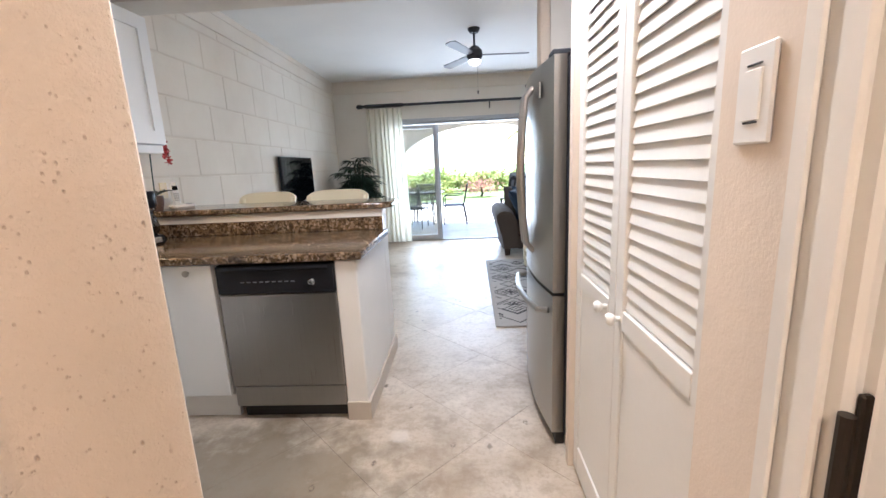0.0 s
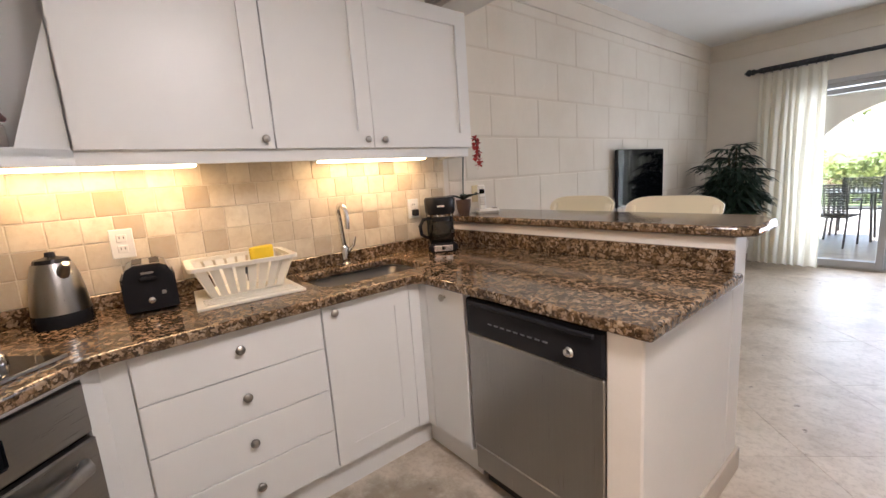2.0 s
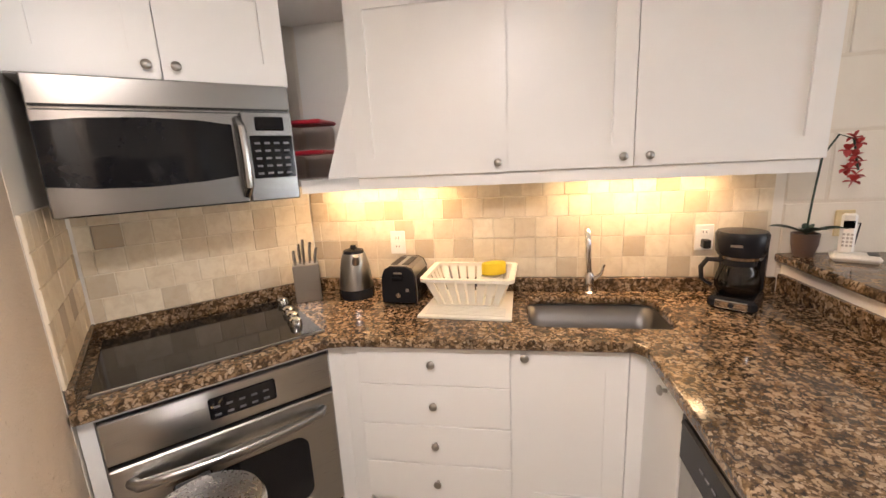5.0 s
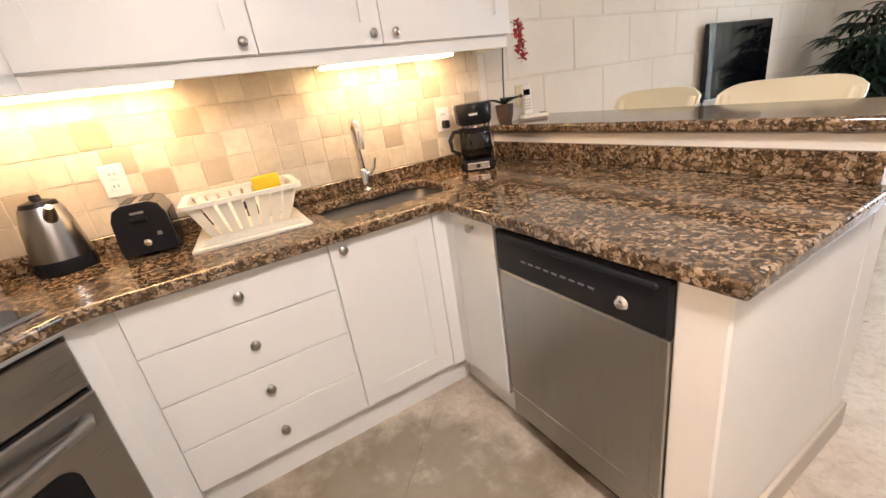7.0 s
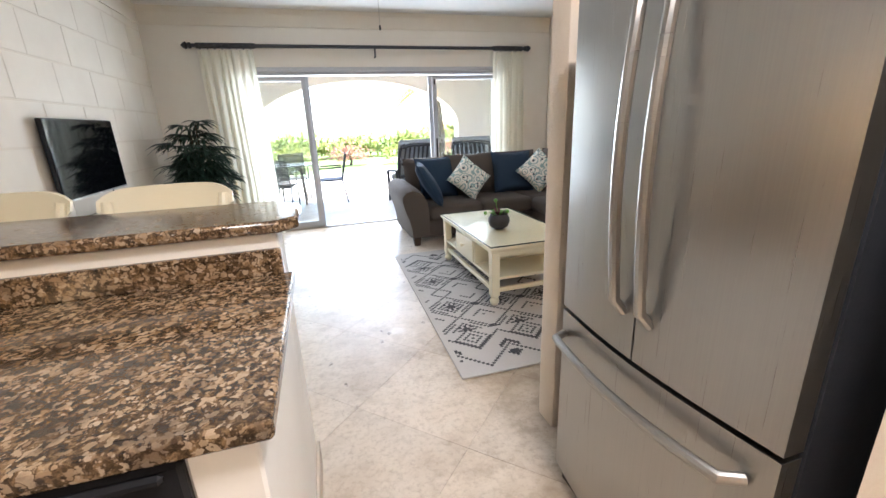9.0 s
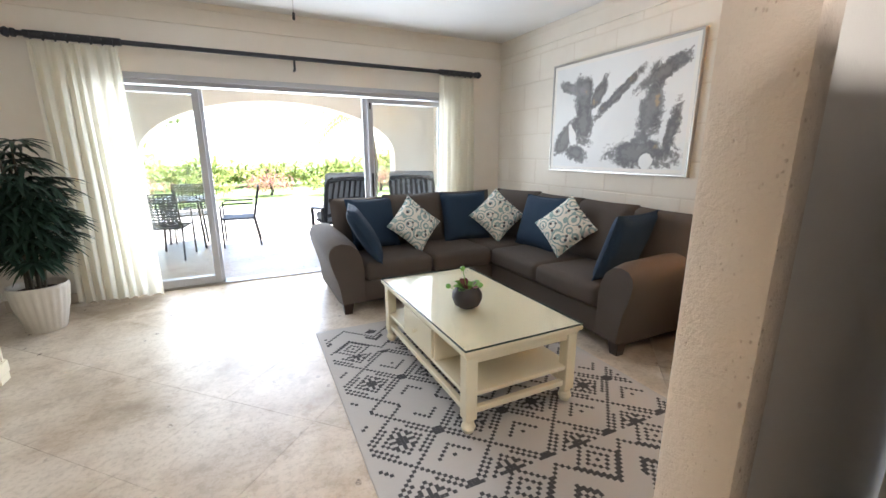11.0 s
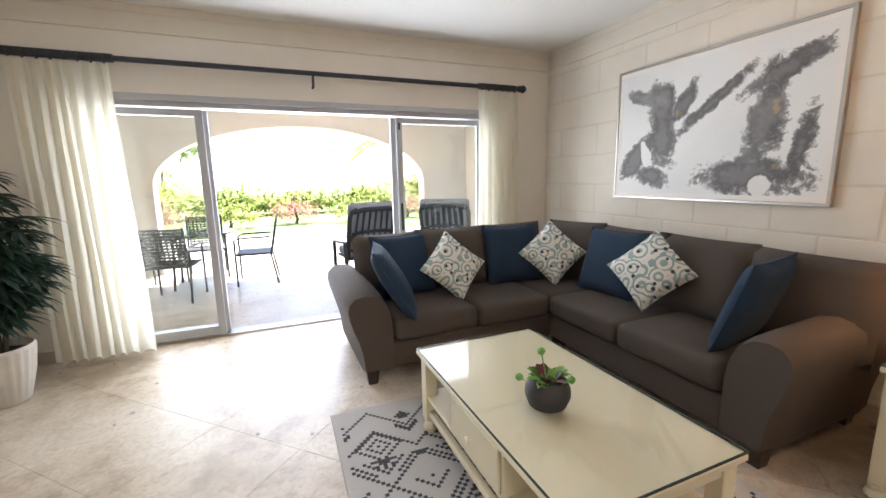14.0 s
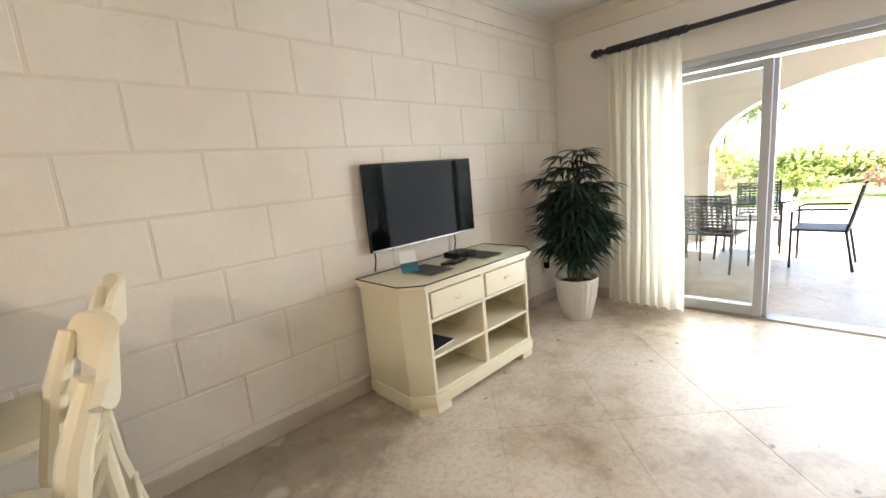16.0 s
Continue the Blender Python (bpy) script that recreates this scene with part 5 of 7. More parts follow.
for z0 in (0.142, 0.302):
    d = part("drawer", boxed(0.074, 0.012, z0, EW - 0.074, 0.05, z0 + 0.148, 0.006), CREAM, et)
    part("field", boxed(0.095, 0.006, z0 + 0.022, EW - 0.095, 0.013, z0 + 0.126, 0.003), CREAM, d)
    part("knob", knob(EW / 2, z0 + 0.074, 0.006, 0.018), CREAM, d)

lamp = thing("table_lamp", pose(3.5, 5.25, 0.6205), "lit table lamp with woven ceramic base and orange linen shade", "lamp")
part("foot", turn(bmesh.new(), [(0.094, 0), (0.094, 0.012), (0.09, 0.014)], n=32), WOOD_DARK, lamp)
bm = bmesh.new()
rings = []
for j in range(45):
    t = j / 44
    r = 0.092 + 0.042 * t - (0.045 * max(0, (t - 0.93) / 0.07))
    rings.append([bm.verts.new(((r + 0.0022 * (1 if (i + j) % 2 else -1)) * math.cos(2 * math.pi * i / 56), (r + 0.0022 * (1 if (i + j) % 2 else -1)) * math.sin(2 * math.pi * i / 56), 0.014 + 0.44 * t)) for i in range(56)])
for a, b in zip(rings, rings[1:]):
    for i in range(56):
        bm.faces.new((a[i], a[(i + 1) % 56], b[(i + 1) % 56], b[i]))
bm.faces.new(rings[-1])
part("base", bm, CERAMIC, lamp, "grey-beige woven ceramic base", 0)
part("neck", turn(bmesh.new(), [(0.02, 0.452), (0.016, 0.52), (0.006, 0.525), (0.006, 0.835)], n=12), NICKEL, lamp)
bm = turn(bmesh.new(), [(0.245, 0.51), (0.182, 0.855)], n=40, cap=False)
sh = part("shade", bm, SHADE, lamp, "orange linen drum shade")
m = sh.modifiers.new("thick", "SOLIDIFY")
m.thickness = 0.002
bm = bmesh.new()
for i in range(3):
    a = 2 * math.pi * i / 3
    tube(bm, [(0, 0, 0.845), (0.178 * math.cos(a), 0.178 * math.sin(a), 0.852)], 0.003, 6)
part("spider", bm, NICKEL, lamp)
part("finial", turn(bmesh.new(), [(0.006, 0.845), (0.016, 0.86), (0.012, 0.88), (0.001, 0.888)], n=14), WOOD_DARK, lamp)

# ---- painting ----
pic = thing("framed_painting", pose(3.862, 6.945, 1.742), "large grey and white abstract canvas in a silver frame", "painting")
PW, PH = 0.822, 0.552
part("canvas", boxed(-0.012, -PW + 0.035, -PH + 0.035, 0.004, PW - 0.035, PH - 0.035), CANVAS, pic, smooth=0)
for a in (boxed(-0.022, -PW, -PH, 0.016, PW, -PH + 0.022, 0.003), boxed(-0.022, -PW, PH - 0.022, 0.016, PW, PH, 0.003), boxed(-0.022, -PW, -PH + 0.022, 0.016, -PW + 0.022, PH - 0.022, 0.003), boxed(-0.022, PW - 0.022, -PH + 0.022, 0.016, PW, PH - 0.022, 0.003)):
    part("frame_bar", a, FRAME_SILVER, pic)
for a in (boxed(-0.014, -PW + 0.022, -PH + 0.022, 0.0, PW - 0.022, -PH + 0.055), boxed(-0.014, -PW + 0.022, PH - 0.055, 0.0, PW - 0.022, PH - 0.022), boxed(-0.014, -PW + 0.022, -PH + 0.055, 0.0, -PW + 0.055, PH - 0.055), boxed(-0.014, PW - 0.055, -PH + 0.055, 0.0, PW - 0.022, PH - 0.055)):
    part("inner_border", a, TRIM, pic)

# ---- console and television ----
con = thing("console", pose(-0.79, 6.25, 0, 0, 0, 90), "cream painted media console with two drawers and open shelves", "console table")
KL, KD, CH = 1.20, 0.50, 0.11
foot_pts = [(CH, 0), (KL - CH, 0), (KL, CH), (KL, KD), (0, KD), (0, CH)]


def grow(pts, g):
    return [(min(max(x, 0), KL) + (g if x > KL / 2 else -g), y + (g if y > KD * 0.9 else -g)) for x, y in pts]


part("plinth", prism(bmesh.new(), [(x + (0.012 if x > KL / 2 else -0.012), y - (0.012 if y < KD / 2 else 0)) for x, y in foot_pts], 0.045, 0.12, 0.004), CREAM, con)
for x0, x1 in ((0.02, 0.22), (KL - 0.22, KL - 0.02)):
    part("foot", prism(bmesh.new(), [(max(x0, 0.0), 0.06), (x0 + 0.09 if x0 < 0.5 else x0, -0.01), (x1 if x0 < 0.5 else x1 - 0.09, -0.01), (x1, 0.06), (x1, KD), (x0, KD)], 0, 0.045), CREAM, con)
for pts in ([(0, CH), (CH, 0), (CH + 0.02, 0.0), (CH + 0.02, 0.02), (0.02, CH + 0.01), (0.02, KD), (0, KD)], [(KL, CH), (KL, KD), (KL - 0.02, KD), (KL - 0.02, CH + 0.01), (KL - CH - 0.02, 0.02), (KL - CH - 0.02, 0), (KL - CH, 0)]):
    part("side", prism(bmesh.new(), pts, 0.12, 0.745), CREAM, con)
part("back", boxed(0.02, KD - 0.012, 0.12, KL - 0.02, KD - 0.002, 0.745), CREAM, con)
inner = [(CH + 0.02, 0.004), (KL - CH - 0.02, 0.004), (KL - 0.022, CH + 0.01), (KL - 0.022, KD - 0.014), (0.022, KD - 0.014), (0.022, CH + 0.01)]
for z0, z1, nm in ((0.12, 0.135, "bottom"), (0.335, 0.353, "shelf"), (0.555, 0.575, "shelf")):
    part(nm, prism(bmesh.new(), inner, z0, z1), CREAM, con)
part("divider", boxed(KL / 2 - 0.016, 0.002, 0.135, KL / 2 + 0.016, KD - 0.014, 0.745, 0.002), CREAM, con)
for x0, x1 in ((CH + 0.03, KL / 2 - 0.022), (KL / 2 + 0.022, KL - CH - 0.03)):
    d = part("drawer", boxed(x0, -0.008, 0.582, x1, 0.02, 0.735, 0.005), CREAM, con)
    bm = boxed((x0 + x1) / 2 - 0.028, -0.022, 0.650, (x0 + x1) / 2 + 0.028, -0.008, 0.672, 0.006)
    part("pull", bm, CREAM, d)
part("cornice", prism(bmesh.new(), [(x + (0.018 if x > KL / 2 else -0.018), y - (0.018 if y < KD / 2 else 0)) for x, y in foot_pts], 0.745, 0.772, 0.005), CREAM, con)
part("top", prism(bmesh.new(), [(x + (0.028 if x > KL / 2 else -0.028), y - (0.028 if y < KD / 2 else 0)) for x, y in foot_pts], 0.772, 0.792, 0.005), CREAM, con)
top_pts = [[(x + (g if x > KL / 2 else -g), y - (g if y < KD / 2 else 0)) for x, y in foot_pts] for g in (0.020, 0.025)]
gt = part("glass_top", prism(bmesh.new(), top_pts[0], 0.793, 0.799), TABLE_GLASS, con, "glass top with a dark edge", 0)
gt.visible_shadow = False
part("edge", slab(bmesh.new(), top_pts[1], [top_pts[0][::-1]], 0.793, 0.7995), GLASS_EDGE, gt, "dark glass edge", 0)

tv = thing("television", pose(-1.30, 6.885, 0.925), "wall-mounted flat black television, switched off", "television")
part("bezel", boxed(-0.03, -0.505, 0, 0.0, 0.505, 0.57, 0.006), BLACK, tv)
part("screen", boxed(0.0, -0.495, 0.018, 0.003, 0.495, 0.560), SCREEN, tv, smooth=0)
part("chin", boxed(-0.004, -0.50, 0.002, 0.004, 0.50, 0.014, 0.002), NICKEL, tv, "silver lower trim")
part("badge", boxed(0.003, -0.025, 0.004, 0.0055, 0.025, 0.012), WHITE_PLASTIC, tv)
part("wall_mount", boxed(-0.06, -0.16, 0.16, -0.028, 0.16, 0.42, 0.004), IRON, tv)
for y, z0, z1 in ((6.41, 0.80, 0.95), (7.17, 0.80, 0.93)):
    c = thing("cable", pose(-1.335, y, 0), "thin dark television cable", "cable", "television cables")
    part("wire", tube(bmesh.new(), [(0, 0, z0), (0.008, 0.01, (z0 + z1) / 2), (0, 0.012, z1)], 0.005, 6), IRON, c)

tb = thing("set_top_box", pose(-1.10, 6.98, 0.8), "small black set-top box", "set-top box")
part("case", boxed(-0.08, -0.09, 0, 0.08, 0.09, 0.042, 0.008), BLACK, tb)
part("display", boxed(0.0795, -0.06, 0.014, 0.0815, 0.02, 0.028), SCREEN, tb)
for i, (x, y, a) in enumerate(((-1.02, 6.78, 20), (-0.98, 6.84, 8))):
    rc = thing("remote_control", pose(x, y, 0.8, 0, 0, a), "slim black plastic remote control on the console", "remote control", "remote controls")
    part("case", boxed(-0.022, -0.075, 0, 0.022, 0.075, 0.02, 0.006), BLACK, rc)
    for k in range(5):
        part("key_row", boxed(-0.014, -0.055 + k * 0.024, 0.02, 0.014, -0.045 + k * 0.024, 0.022), NICKEL, rc)
for y0 in (6.60, 7.10):
    mt = thing("table_mat", pose(-1.03, y0, 0.7995), "dark grey place mat on the console", "mat", "console mats")
    part("weave", boxed(-0.14, -0.10, 0.0, 0.14, 0.10, 0.003, 0.001), RUG_DARK, mt)
card = thing("card_stand", pose(-1.07, 6.50, 0.80, 0, 0, 70), "small white card in a blue-grey stand", "card stand")
TEAL = surface("teal_print", (0.02, 0.10, 0.14), (0.03, 0.16, 0.20), 0.4, 20, 80, 0.05)
bm = boxed(-0.055, -0.003, 0, 0.055, 0.003, 0.135)
bm.transform(pose(0, 0.02, 0, -14))
part("card", bm, WHITE_PLASTIC, card)
bm = boxed(-0.058, -0.012, 0, 0.058, -0.006, 0.06, 0.002)
bm.transform(pose(0, 0.02, 0, -14))
part("front_print", bm, TEAL, card, "teal printed front")
mag = thing("magazine", pose(-0.98, 6.50, 0.354, 0, 0, 8), "dark covered magazine lying on the shelf", "magazine")
part("pages", boxed(-0.13, -0.10, 0, 0.13, 0.10, 0.008), WHITE_PLASTIC, mag)
part("cover", boxed(-0.132, -0.102, 0.008, 0.132, 0.102, 0.010), IRON, mag)

# ---- potted palm ----
palm = thing("potted_palm", pose(-0.87, 8.22, 0), "dark green lady palm in a fluted whitewashed pot", "potted plant")
bm = bmesh.new()
rings = []
for r, z in ((0.115, 0.0), (0.125, 0.01), (0.165, 0.20), (0.185, 0.345), (0.19, 0.365), (0.18, 0.38), (0.172, 0.37), (0.165, 0.33)):
    rings.append([bm.verts.new(((r + (0.005 * math.cos(22 * a) if 0.01 < z < 0.35 else 0)) * math.cos(a), (r + (0.005 * math.cos(22 * a) if 0.01 < z < 0.35 else 0)) * math.sin(a), z)) for a in (2 * math.pi * i / 88 for i in range(88))])
for a, b in zip(rings, rings[1:]):
    for i in range(88):
        bm.faces.new((a[i], a[(i + 1) % 88], b[(i + 1) % 88], b[i]))
bm.faces.new(rings[0][::-1])
part("pot", bm, POT_WHITE, palm, "fluted whitewashed pot", 50)
part("soil", turn(bmesh.new(), [(0.167, 0.325), (0.1, 0.34), (0.001, 0.345)], n=24), SOIL, palm)
rnd = random.Random(11)
for s in range(12):
    a = rnd.uniform(0, 6.28)
    r0, r1 = rnd.uniform(0.01, 0.07), rnd.uniform(0.03, 0.13)
    h = rnd.uniform(0.95, 1.46)
    top = Vector((r1 * math.cos(a), r1 * math.sin(a), h))
    st = part("cane", tube(bmesh.new(), [(r0 * math.cos(a), r0 * math.sin(a), 0.33), (0.5 * (r0 + r1) * math.cos(a + 0.2), 0.5 * (r0 + r1) * math.sin(a + 0.2), (h + 0.33) / 2), top], [0.011, 0.010, 0.007], 7), STEM, palm)
    for f in range(12):
        fa = a + rnd.uniform(-2.6, 2.6)
        z0 = rnd.uniform(0.50, h) if f else h
        base = Vector((top.x * z0 / h, top.y * z0 / h, z0))
        reach = rnd.uniform(0.05, 0.16)
        hub = base + Vector((math.cos(fa) * reach, math.sin(fa) * reach, rnd.uniform(0.02, 0.11)))
        bm = tube(bmesh.new(), [base, (base + hub) / 2 + Vector((0, 0, 0.02)), hub], 0.003, 5)
        for k in range(9):
            la = fa + (k - 4) * 0.33
            l = rnd.uniform(0.17, 0.27) * (1 - 0.05 * abs(k - 4))
            tip = hub + Vector((math.cos(la) * l, math.sin(la) * l, rnd.uniform(0.0, 0.08)))
            leaf_blade(bm, hub, tip, 0.034, rnd.uniform(0.06, 0.14), 4)
        part("frond", bm, LEAF, palm, smooth=60)


# ---- kitchen counter things ----
Z = 0.9105
kb = thing("knife_block", pose(-1.19, 2.09, Z, 0, 0, 118), "brushed steel knife block full of knives", "knife block")
part("block", boxed(-0.062, -0.045, 0, 0.062, 0.045, 0.185, 0.004), STEEL_H, kb)
for i, (x, y, h, t) in enumerate(((-0.045, -0.02, 0.075, -6), (-0.022, 0.015, 0.10, -3), (-0.005, -0.015, 0.125, 0), (0.022, 0.01, 0.105, 3), (0.045, -0.012, 0.08, 7))):
    bm = tube(bmesh.new(), [(0, 0, 0.0), (0, 0, h * 0.5), (0.004, 0, h)], [0.008, 0.010, 0.008], 8, 0.6)
    bm.transform(pose(x, y, 0.185, 0, t, 0))
    kn = part("knife", bm, STEEL_M, kb, "dark steel knife handle")
    bm = boxed(-0.006, -0.004, 0, 0.006, 0.004, 0.015)
    bm.transform(pose(x, y, 0.185, 0, t, 0))
    part("bolster", bm, CHROME, kn)

kettle = thing("kettle", pose(-1.252, 2.322, Z, 0, 0, 52) @ Matrix.Diagonal((1.06, 1.06, 1.06, 1.0)), "brushed steel electric kettle on a black base", "kettle")
part("base", turn(bmesh.new(), [(0.082, 0), (0.084, 0.02), (0.080, 0.045)], n=28), BLACK, kettle, "black base")
part("body", turn(bmesh.new(), [(0.079, 0.045), (0.076, 0.09), (0.066, 0.16), (0.056, 0.20), (0.052, 0.212)], n=32), STEEL_V, kettle)
part("lid", turn(bmesh.new(), [(0.050, 0.212), (0.045, 0.226), (0.015, 0.234), (0.013, 0.248), (0.001, 0.250)], n=28), BLACK, kettle, "dark lid")
part("spout", tube(bmesh.new(), [(0.045, -0.02, 0.17), (0.068, -0.03, 0.20), (0.078, -0.035, 0.212)], [0.020, 0.016, 0.010], 10), STEEL_V, kettle)
part("handle", tube(bmesh.new(), [(-0.04, 0.03, 0.215), (-0.085, 0.06, 0.215), (-0.115, 0.08, 0.17), (-0.11, 0.075, 0.10), (-0.08, 0.055, 0.065)], 0.011, 8), BLACK, kettle)

toaster = thing("toaster", pose(-1.235, 2.588, Z, 0, 0, 87) @ Matrix.Diagonal((0.98, 0.88, 1.0, 1.0)), "black and steel two-slot toaster", "toaster")
bm = bmesh.new()
prof = [(-0.082, 0.012), (-0.085, 0.05), (-0.080, 0.14), (-0.066, 0.172), (-0.040, 0.185), (0.040, 0.185), (0.066, 0.172), (0.080, 0.14), (0.085, 0.05), (0.082, 0.012)]
for y0, y1, mt, nm, lb in ((-0.135, -0.115, BLACK, "front_end", "black front end"), (-0.115, 0.115, STEEL_H, "shell", "steel shell"), (0.115, 0.130, BLACK, "rear_end", "black rear end")):
    bm = prism(bmesh.new(), prof, 0, y1 - y0)
    bm.transform(Matrix.Translation((0, y1, 0)) @ Matrix.Rotation(radians(90), 4, "X"))
    p = part(nm, bm, mt, toaster, lb)
    if nm == "front_end":
        part("lever", boxed(-0.030, -0.16, 0.125, 0.030, -0.133, 0.143, 0.006), BLACK, p)
        part("dial", turn(bmesh.new(), [(0.014, 0), (0.012, 0.012), (0.001, 0.013)], n=14), CHROME, p).matrix_basis = Matrix.Translation((0.0, -0.135, 0.05)) @ Matrix.Rotation(radians(90), 4, "X")
        part("button", boxed(0.035, -0.139, 0.066, 0.050, -0.133, 0.080, 0.002), NICKEL, p)
        part("badge", boxed(-0.02, -0.1365, 0.150, 0.02, -0.1345, 0.158), NICKEL, p)
part("side_band", boxed(-0.0875, -0.10, 0.012, -0.083, 0.10, 0.135), BLACK, toaster)
part("side_band", boxed(0.083, -0.10, 0.012, 0.0875, 0.10, 0.135), BLACK, toaster)
for x in (-0.045, 0.012):
    part("slot", boxed(x, -0.09, 0.1845, x + 0.033, 0.09, 0.187), DARK, toaster, "dark bread slot")

# dish rack with its tray
RACK_WHITE = surface("cream_plastic", (0.80, 0.76, 0.66), (0.75, 0.71, 0.60), 0.4, 5, 120, 0.03, subsurface_weight=0.0)
rack = thing("dish_rack", pose(-1.158, 2.915, Z, 0, 0, -4), "white plastic dish drying rack on a drip tray", "dish rack")
bm = prism(bmesh.new(), [(0.215, -0.20), (0.215, 0.20), (-0.15, 0.185), (-0.15, -0.185)], 0, 0.012, 0.004)
tray = part("tray", bm, RACK_WHITE, rack, "white drip tray")
for i in range(7):
    part("ridge", boxed(0.10 + i * 0.014, -0.17, 0.012, 0.106 + i * 0.014, 0.17, 0.016), RACK_WHITE, tray)
W0, W1, H0, H1 = (-0.12, -0.14, 0.08, 0.14), (-0.16, -0.185, 0.12, 0.185), 0.020, 0.135
part("floor", boxed(W0[0], W0[1], 0.014, W0[2], W0[3], 0.020), RACK_WHITE, rack)


def rack_side(a0, a1, b0, b1, bars):
    """Slats from the floor's edge a0-a1 up to the rim's edge b0-b1."""
    for k in range(bars):
        t0, t1 = (k + 0.08) / bars, (k + 0.84) / bars
        lo = [Vector((*a0, H0)).lerp(Vector((*a1, H0)), t) for t in (t0, t1)]
        hi = [Vector((*b0, H1)).lerp(Vector((*b1, H1)), t) for t in (t0, t1)]
        bm = bmesh.new()
        nrm = (lo[1] - lo[0]).cross(hi[0] - lo[0]).normalized() * 0.003
        q = [bm.verts.new(p + o) for o in (nrm * 0, nrm) for p in (lo[0], lo[1], hi[1], hi[0])]
        for f in ((0, 1, 2, 3), (7, 6, 5, 4), (0, 4, 5, 1), (1, 5, 6, 2), (2, 6, 7, 3), (3, 7, 4, 0)):
            bm.faces.new([q[i] for i in f])
        part("slat", bm, RACK_WHITE, rack)


ca = [(W0[0], W0[1]), (W0[2], W0[1]), (W0[2], W0[3]), (W0[0], W0[3])]
cb2 = [(W1[0], W1[1]), (W1[2], W1[1]), (W1[2], W1[3]), (W1[0], W1[3])]
for i, bars in enumerate((5, 8, 5, 8)):
    rack_side(ca[i], ca[(i + 1) % 4], cb2[i], cb2[(i + 1) % 4], bars)
bm = slab(bmesh.new(), rounded_rect(W1[0] - 0.018, W1[1] - 0.022, W1[2] + 0.018, W1[3] + 0.022, 0.03), [rounded_rect(W1[0] + 0.004, W1[1] + 0.004, W1[2] - 0.004, W1[3] - 0.004, 0.025)], 0.135, 0.150)
part("rim", bm, RACK_WHITE, rack)
YELLOW = surface("yellow_sponge", (0.80, 0.60, 0.03), (0.70, 0.50, 0.02), 0.9, 30, 160, 0.6)
sp = thing("sponge", pose(-1.225, 3.02, Z + 0.118, 0, 0, 20), "bright yellow dish sponge on the rack", "sponge")
bm = prism(bmesh.new(), [(-0.03 * math.cos(a), 0.06 * math.sin(a)) for a in (2 * math.pi * i / 14 for i in range(14))], 0, 0.06, 0.008)
part("foam", bm, YELLOW, sp)
cup = thing("brush_cup", pose(-1.222, 3.01, Z + 0.021), "white plastic cutlery cup in the rack", "cup")
part("cup", turn(bmesh.new(), [(0.045, 0), (0.052, 0.095), (0.048, 0.095), (0.042, 0.004), (0.001, 0.004)], n=20), RACK_WHITE, cup)
part("label", boxed(0.045, -0.10, 0.05, 0.047, -0.06, 0.08), IRON, cup)

# coffee maker
cm = thing("coffee_maker", pose(-1.16, 4.03, Z, 0, 0, 55), "black drip coffee maker with a glass jug", "coffee maker")
part("base", boxed(-0.085, -0.11, 0, 0.085, 0.11, 0.055, 0.015), BLACK, cm)
part("plate", boxed(-0.055, -0.1125, 0.012, 0.055, -0.108, 0.045, 0.003), CHROME, cm, "silver switch plate")
part("switch", turn(bmesh.new(), [(0.010, 0), (0.010, 0.004), (0.001, 0.005)], n=14), BLACK, cm).matrix_basis = Matrix.Translation((0, -0.1125, 0.029)) @ Matrix.Rotation(radians(90), 4, "X")
part("tower", boxed(-0.08, 0.035, 0.05, 0.08, 0.11, 0.27, 0.015), BLACK, cm)
part("head", turn(bmesh.new(), [(0.075, 0.215), (0.088, 0.235), (0.092, 0.305), (0.085, 0.318), (0.02, 0.322)], 0, -0.015, 28), BLACK, cm)
part("band", turn(bmesh.new(), [(0.0765, 0.208), (0.080, 0.220)], 0, -0.015, 28), CHROME, cm, "chrome band")
part("badge", boxed(-0.02, -0.108, 0.265, 0.02, -0.1045, 0.275), CHROME, cm)
jug = part("jug", turn(bmesh.new(), [(0.060, 0.058), (0.078, 0.085), (0.080, 0.115), (0.066, 0.165), (0.058, 0.185), (0.060, 0.200)], 0, -0.025, 28), JUG_GLASS, cm, "clear glass jug")
part("collar", turn(bmesh.new(), [(0.061, 0.182), (0.063, 0.205), (0.050, 0.208)], 0, -0.025, 28), BLACK, jug)
part("handle", tube(bmesh.new(), [(-0.055, -0.04, 0.195), (-0.105, -0.055, 0.195), (-0.125, -0.06, 0.16), (-0.12, -0.06, 0.11), (-0.085, -0.045, 0.085)], 0.012, 8, 0.7), BLACK, jug)

# on the bar: orchid and phone
orchid = thing("orchid", pose(-1.285, 4.335, 1.0875), "red orchid in a brown pot on the bar", "potted plant")
POT_BROWN = surface("brown_ceramic", (0.07, 0.045, 0.035), (0.10, 0.06, 0.045), 0.4, 10, 80, 0.1)
part("pot", turn(bmesh.new(), [(0.035, 0), (0.046, 0.05), (0.050, 0.10), (0.045, 0.10), (0.04, 0.09), (0.001, 0.09)], n=24), POT_BROWN, orchid)
part("stem", tube(bmesh.new(), [(0, 0, 0.09), (0.005, 0.005, 0.25), (0.01, 0.015, 0.42), (0.03, 0.05, 0.50), (0.055, 0.085, 0.48), (0.07, 0.105, 0.36)], 0.004, 6), LEAF, orchid)
